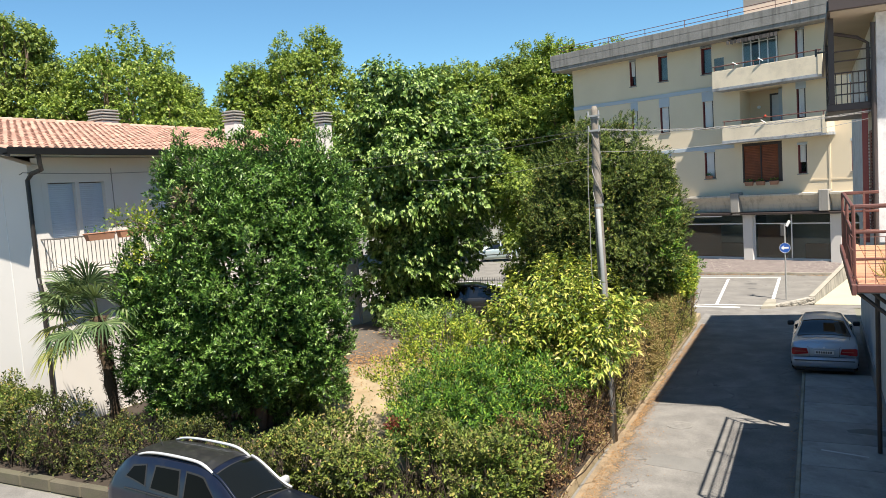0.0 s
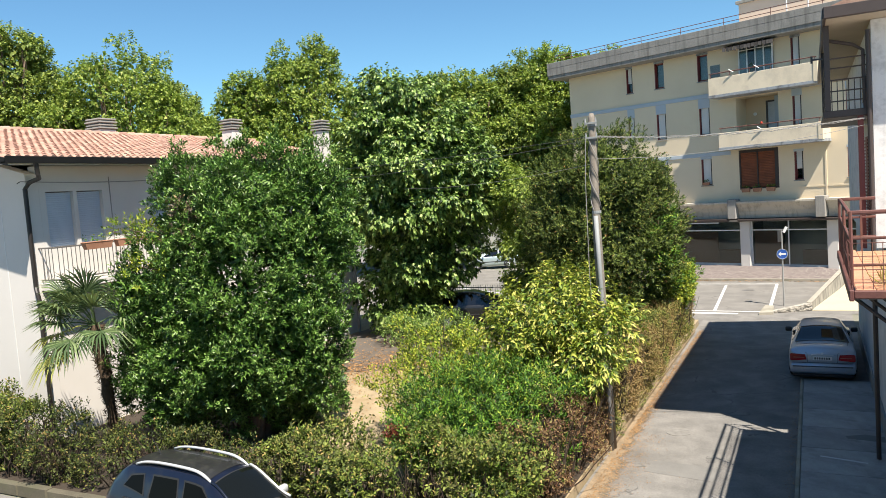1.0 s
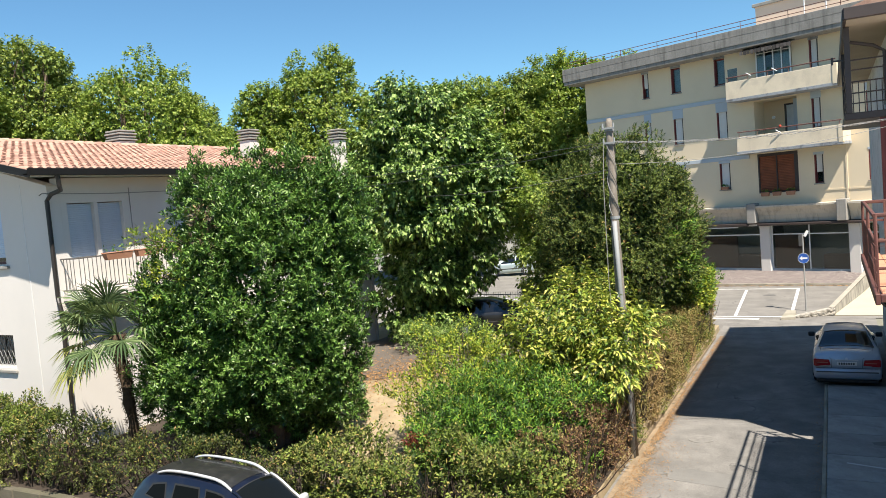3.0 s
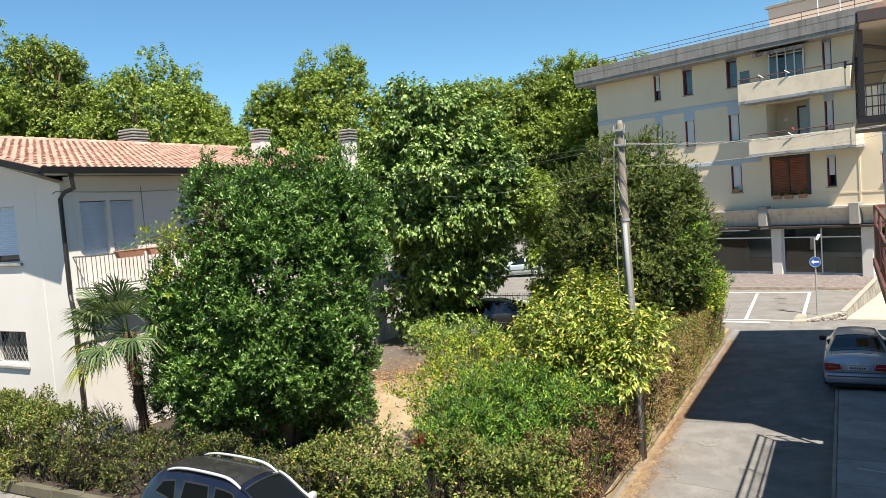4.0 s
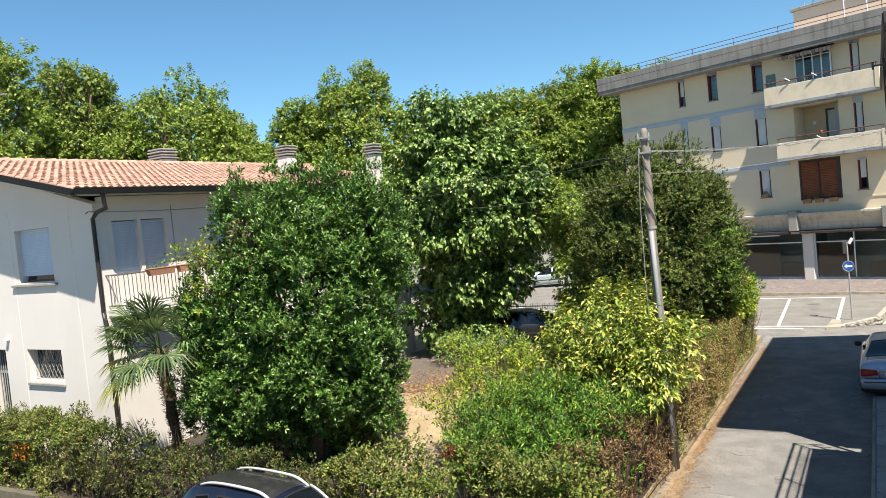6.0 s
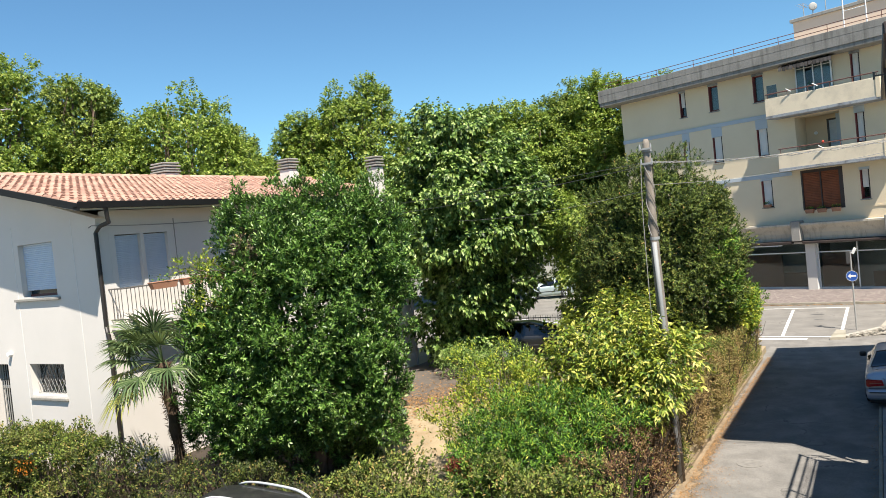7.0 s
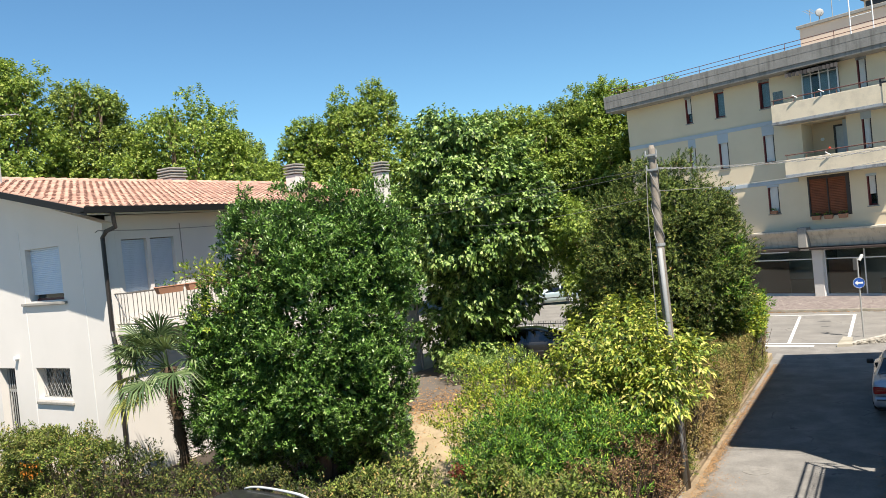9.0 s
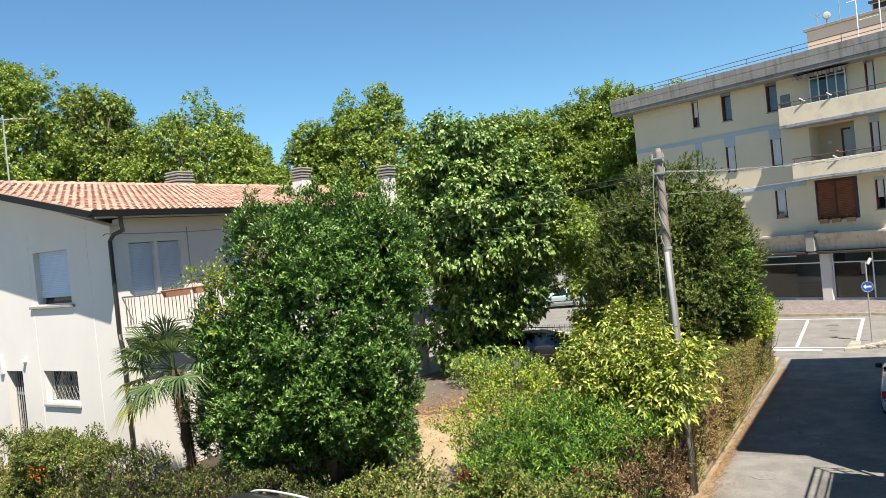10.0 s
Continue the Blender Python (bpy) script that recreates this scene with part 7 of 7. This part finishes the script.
# ---- palm by the house corner ----
palm = thing("fan_palm", "fan palm with a shaggy brown trunk beside the house", "palm", (-15.23, 12.17, 0.2))
r = np.random.default_rng(77)
base, head = np.array([-15.23, 12.17, 0.2]), np.array([-15.37, 11.99, 3.5])
pts = [base + (head - base) * i / 14 + [0.03 * math.sin(i), 0.03 * math.cos(i * 1.3), 0] for i in range(15)]
trunk = part("trunk", tube(B(), pts, [0.085 + 0.014 * math.sin(i * 2.1) + 0.006 * i for i in range(15)], n=12), M["fibre"], palm, "trunk wrapped in brown fibre", smooth=True)
n = 1500
k = r.uniform(0, 1, n)
a = r.uniform(0, 6.28, n)
rad = 0.08 + 0.08 * k
P = base + (head - base) * k[:, None] + np.c_[np.cos(a) * rad, np.sin(a) * rad, np.zeros(n)]
A = unit(np.c_[np.cos(a), np.sin(a), r.normal(-0.2, 0.9, n)] + r.normal(size=(n, 3)) * 0.3)
part("fibre", leaves("fibre", P, A, unit(r.normal(size=(n, 3))), r.uniform(0.06, 0.15, n), 0.018, 0.1), M["fibre"], trunk)


def frond(elev, az, stalk, fan, old, droop):
    """A fan leaf: a stalk, then about thirty blades spread like a hand."""
    d = np.array([math.cos(az) * math.cos(elev), math.sin(az) * math.cos(elev), math.sin(elev)])
    tip = head + d * stalk + np.array([0, 0, -droop * stalk * 0.35])
    f = part("frond", tube(B(), [head, head + d * stalk * 0.5 + [0, 0, 0.02], tip], [0.022, 0.014, 0.01], n=5), L["palm_old"] if old else L["palm"], palm, "yellowing fan frond" if old else "grey-green fan frond")
    d2 = unit((d + [0, 0, -0.5 * droop])[None])[0]
    side = unit(np.cross(d2, [0, 0, 1.0])[None])[0]
    nn = np.cross(side, d2)
    m = 34
    ang = np.linspace(-2.1, 2.1, m)
    W = unit(np.cos(ang)[:, None] * d2 + np.sin(ang)[:, None] * side + nn * (0.12 * np.cos(np.arange(m) * math.pi))[:, None] * 0.4)
    V, F = [], []
    for i in range(m):
        ln = fan * (0.86 + 0.14 * math.cos(ang[i])) * r.uniform(0.92, 1.06)
        w, s = W[i], unit(np.cross(W[i], nn)[None])[0]
        c = len(V)
        bend = np.array([0, 0, -1.0]) * ln * (0.1 + 0.35 * droop + r.uniform(0, 0.12))
        mid, end = tip + w * ln * 0.6, tip + w * ln + bend
        V += [tip + s * 0.008, tip - s * 0.008, mid + s * 0.024 + nn * 0.012, mid - s * 0.024 + nn * 0.012, mid - nn * 0.004, end]
        F += [(c, c + 2, c + 4), (c + 1, c + 4, c + 3), (c, c + 4, c + 1), (c + 2, c + 5, c + 4), (c + 4, c + 5, c + 3)]
    tagged(part("leaf_fan", tri_mesh("blades", np.array(V), np.array(F)), L["palm_old"] if old else L["palm"], f), kind="stuff")


FRONDS = ((82, 0, 0.1, 0), (66, 12, 0.1, 0), (52, -20, 0.15, 0), (38, 25, 0.2, 0), (24, -8, 0.15, 0), (72, 70, 0.1, 0), (44, 85, 0.3, 0), (33, -85, 0.3, 0), (12, 10, 0.2, 0), (-4, -18, 0.4, 1), (-22, 15, 0.45, 1),
          (2, 55, 0.7, 0), (25, 150, 0.5, 0), (8, 100, 0.7, 0), (46, 45, 0.2, 0), (30, -45, 0.3, 0), (-12, -50, 0.9, 0))
for elev, turn, droop, old in FRONDS:
    frond(radians(elev + r.uniform(-4, 4)), radians(232 + turn + r.uniform(-6, 6)), r.uniform(0.8, 1.0), r.uniform(0.74, 0.9), bool(old), droop)

# ---- utility pole and its cables ----
pole = thing("utility_pole", "weathered wooden utility pole with a grey conduit", "utility pole", (-4.27, 16.38, 0.0))
part("shaft", tube(B(), [(-4.25, 16.39, -0.1), (-4.28, 16.38, 2.5), (-4.31, 16.39, 5.0), (-4.3, 16.4, 7.45), (-4.3, 16.4, 7.56)], [0.122, 0.108, 0.092, 0.078, 0.048], n=14), M["pole_wood"], pole, smooth=True)
part("conduit", tube(B(), [(-4.2, 16.24, 0.0), (-4.22, 16.24, 2.0), (-4.26, 16.25, 4.0), (-4.29, 16.27, 5.3)], 0.05, n=10), M["pipe_grey"], pole, "grey metal conduit", smooth=True)
for z in (7.28, 6.98, 5.35):
    part("band", rod(B(), (-4.3, 16.4, z), (-4.3, 16.4, z + 0.06), 0.104, n=14), M["pipe_grey"], pole)
for z, w in ((7.32, 0.13), (7.0, 0.13)):
    part("bracket", cbox(-4.3 - w, 16.27, z, -4.3 + w, 16.31, z + 0.04), M["pipe_grey"], pole)
    for s in (1, -1):
        part("insulator", rod(B(), (-4.3 + s * w * 0.9, 16.29, z + 0.03), (-4.3 + s * w * 0.9, 16.29, z + 0.13), 0.022, 0.016, n=8), M["pipe_grey"], pole)
for k in range(4):
    p = [(-4.3 + 0.105 * math.cos(a * 1.3 + k * 2), 16.39 + 0.105 * math.sin(a * 1.3 + k * 2) - 0.01, 7.0 - a * 0.3) for a in np.linspace(0, 5.2, 24)]
    part("wrapped_wire", tube(B(), p, 0.008, n=5), M["cable_dark"] if k % 2 else M["cable"], pole)
part("junction_box", cbox(-4.33, 16.22, 3.6, -4.25, 16.29, 3.72, bevel=0.01), M["white_paint"], pole)


def cable(name, label, a, b, sag, rr, material, n=24, twist=None):
    a, b = np.array(a, float), np.array(b, float)
    pts = [a + (b - a) * i / n - np.array([0, 0, 4 * sag * (i / n) * (1 - i / n)]) for i in range(n + 1)]
    if twist is not None:
        pts = [p + 0.016 * np.array([0, math.cos(twist + 0.95 * i), math.sin(twist + 0.95 * i)]) for i, p in enumerate(pts)]
    return solo(name, tube(B(), pts, rr, n=6), material, label, "cable", "overhead cables")


cable("overhead_cable", "pale overhead cable from the pole to the house", (-4.4, 16.35, 7.05), (-18.18, 17.4, 7.05), 0.18, 0.005, M["cable_dark"])
cable("overhead_cable", "thin dark overhead cable from the pole to the house", (-4.4, 16.35, 6.98), (-18.18, 17.0, 6.7), 0.25, 0.0055, M["cable_dark"])
cable("overhead_cable", "thin lower overhead cable into the trees", (-4.35, 16.4, 6.45), (-15.4, 26.5, 6.4), 0.2, 0.0045, M["cable"])
for k in range(3):
    cable("overhead_cable", "twisted pale overhead cable from the pole to the corner building", (-4.2, 16.32, 7.04), (1.06, 16.86, 6.93), 0.13 + 0.01 * k, 0.006, M["cable"], 90, 2.1 * k)
cable("overhead_cable", "thin single overhead wire", (-4.2, 16.32, 6.55), (1.06, 16.85, 6.8), 0.16, 0.005, M["cable"])
cable("wall_cable", "slack cable along the wall of the house", (-18.17, 12.42, 7.1), (-18.17, 17.4, 7.1), 0.05, 0.012, M["cable"])
solo("cable_hook", tube(B(), [(-18.16, 12.4, 7.1), (-18.05, 12.3, 7.08), (-17.85, 12.1, 7.03)], 0.012, n=6), M["iron"], "dark twisted hook at the wall cable's end", "hook")
drop = [(-4.42, 16.25, 7.0), (-4.46, 16.2, 6.0), (-4.47, 16.15, 4.0), (-4.42, 16.15, 2.0), (-4.4, 16.1, 0.3)]
solo("hanging_cable", tube(B(), drop, 0.008, n=6), M["cable"], "loose pale cable hanging down beside the pole", "cable", "overhead cables")

# ---- road sign with a lamp on its post ----
sg = thing("direction_sign", "round blue sign with a white arrow on a grey post", "road sign", (-1.25, 35.8, 0.0))
part("post", rod(B(), (0, 0, 0), (0, 0, 3.35), 0.032, n=10), M["grey_iron"], sg, local=True)
disc_part = part("sign_disc", rod(B(), (0, -0.06, 2.32), (0, -0.045, 2.32), 0.22, n=40), M["sign_blue"], sg, "blue disc", local=True)
part("sign_rim", tube(B(), [(0.217 * math.cos(a), -0.062, 2.32 + 0.217 * math.sin(a)) for a in np.linspace(0, 2 * math.pi, 41)], 0.006, n=5), M["white_paint"], disc_part, local=True)
bm = poly(B(), [(x * 0.8, -0.064, 2.32 + z * 0.75) for x, z in ((-0.2, 0), (-0.06, 0.14), (-0.06, 0.05), (0.19, 0.05), (0.19, -0.05), (-0.06, -0.05), (-0.06, -0.14))], (0, -0.004, 0))
part("arrow", bm, M["white_paint"], disc_part, "white arrow", local=True)
part("lamp_box", cbox(-0.17, -0.06, 2.85, -0.035, 0.06, 3.35, bevel=0.01), M["iron"], sg, local=True)
bm = box(B(), -0.06, -0.05, -0.14, 0.06, 0.05, 0.14, bevel=0.02)
bm.transform(Matrix.Translation((0.14, 0, 3.38)) @ Matrix.Rotation(radians(28), 4, "Y"))
part("lamp_head", bm, M["white_paint"], sg, local=True)

# ---- railing fence at the back of the yard ----
fence = thing("railing_fence", "grey vertical-bar railing on a low wall", "fence", (-12, 31.3, 0.0))
part("low_wall", cbox(-18.1, 31.2, -0.02, -5.4, 31.4, 0.42, bevel=0.015), M["kerb"], fence)
for z in (0.55, 1.55):
    part("rail", cbox(-18.1, 31.28, z, -5.4, 31.32, z + 0.04), M["grey_iron"], fence)
bmh = bpy.data.meshes.new("bar")
tb = rod(B(), (0, 0, 0.42), (0, 0, 1.7), 0.012, n=5)
tb.to_mesh(bmh)
tb.free()
bmh.materials.append(M["grey_iron"])
for i in range(106):
    piece("bar", bmh, Matrix.Translation((-18.05 + 12 + i * 0.12, 0, 0)), fence)

# ---- odds and ends ----
bn = thing("waste_bin", "orange plastic bin with a blue lid behind the hedge", "bin", (-21.45, 11.75, 0.2))
part("tub", poly(B(), [(-0.25, -0.2, 0), (0.25, -0.2, 0), (0.25, 0.2, 0), (-0.25, 0.2, 0)], (0, 0, 0.62)), mat("orange_plastic", (0.7, 0.24, 0.03), 0.45), bn, local=True)
part("lid", cbox(-0.27, -0.22, 0.62, 0.27, 0.22, 0.7, bevel=0.03), mat("blue_plastic", (0.04, 0.12, 0.4), 0.45), bn, "blue lid", local=True)
for i, (y, ww) in enumerate(((14.0, 0.45), (15.0, 0.4), (16.0, 0.42))):
    p = pot((HX + 0.65, y, 5.2), ww, 90, 0.18, 300 + i, 0)
L["dry"] = leaf_mat("dead_leaf", ((0, (0.05, 0.04, 0.025)), (0.7, (0.12, 0.095, 0.06)), (1, (0.26, 0.2, 0.08))), (0.2, 0.13, 0.05), 0.7, 0.1)
L["red"] = leaf_mat("dark_red_leaf", ((0, (0.1, 0.02, 0.012)), (1, (0.22, 0.05, 0.03))), (0.3, 0.06, 0.03), 0.5, 0.2)
tree("dead_bough", "bough of withered brown leaves caught in the laurel", (-13.3, 14.2, G0), (-13.3, 13.7, 4.2), [((-13.1, 12.85, 6.15), (0.2, 0.25, 0.3)), ((-13.0, 12.8, 5.5), (0.2, 0.25, 0.45))], 0.03, "dry", 48, 8, 0.22, (0.12, 0.05), 81, inner=0.3, core=0.2, group="garden shrubs", category="bough")
tree("red_shrub", "small dark red barberry shrub in front of the nandina", (-7.45, 12.5, G0), (-7.45, 12.45, 0.8), [((-7.42, 12.35, 1.32), (0.24, 0.24, 0.2))], 0.012, "red", 120, 8, 0.12, (0.06, 0.03), 83, inner=0.3, core=0.2, stems=3, group="garden shrubs", category="shrub")
# fallen leaves and grit along the foot of the hedge, the far kerb and the wall
n = 9000
yy = r.uniform(12.2, 30, n)
P = np.c_[-4.08 + np.abs(r.normal(0, 0.33, n)) * np.where(yy < 17.5, 1.2, 0.45), yy, np.full(n, 0.004)]
m2 = 700
P = np.concatenate([P, np.c_[-0.45 - np.abs(r.normal(0, 0.09, m2)), r.uniform(8, 22, m2), np.full(m2, 0.004)]])
near = len(P)
q = np.array([(x - 14.5, 45.2 - 0.108 * (x - 1.0) - abs(d), 0.006) for x, d in zip(np.r_[r.uniform(2, 16, 1100), r.normal(7.5, 0.9, 500)], r.normal(0, 0.13, 1600))])
P = np.concatenate([P, q])
n = len(P)
A = unit(np.c_[r.normal(size=(n, 2)), np.abs(r.normal(0, 0.12, n))])
N = unit(np.c_[r.normal(size=(n, 2)) * 0.3, np.ones(n)])
solo("fallen_leaves", leaves("fallen_leaves", P, A, N, r.uniform(0.015, 0.045, n) * np.where(np.arange(n) < near, 1, 3), r.uniform(0.008, 0.022, n) * np.where(np.arange(n) < near, 1, 3.5), 0.12), M["dry_leaf"], "dry fallen leaves along the foot of the hedge", "leaf litter", kind="stuff")
n = 5200
P = np.c_[np.r_[r.uniform(-17, -8, 1800), r.normal(-13.2, 1.5, n - 1800)], np.r_[r.uniform(16, 28, 1800), r.normal(21.6, 1.2, n - 1800)], np.full(n, 0.222)]
A = unit(np.c_[r.normal(size=(n, 2)), np.abs(r.normal(0, 0.12, n))])
solo("lawn_litter", leaves("lawn_litter", P, A, unit(np.c_[r.normal(size=(n, 2)) * 0.3, np.ones(n)]), r.uniform(0.05, 0.12, n), r.uniform(0.03, 0.06, n), 0.12), M["dry_leaf"], "rust-brown leaves strewn on the dry lawn", "leaf litter", kind="stuff")
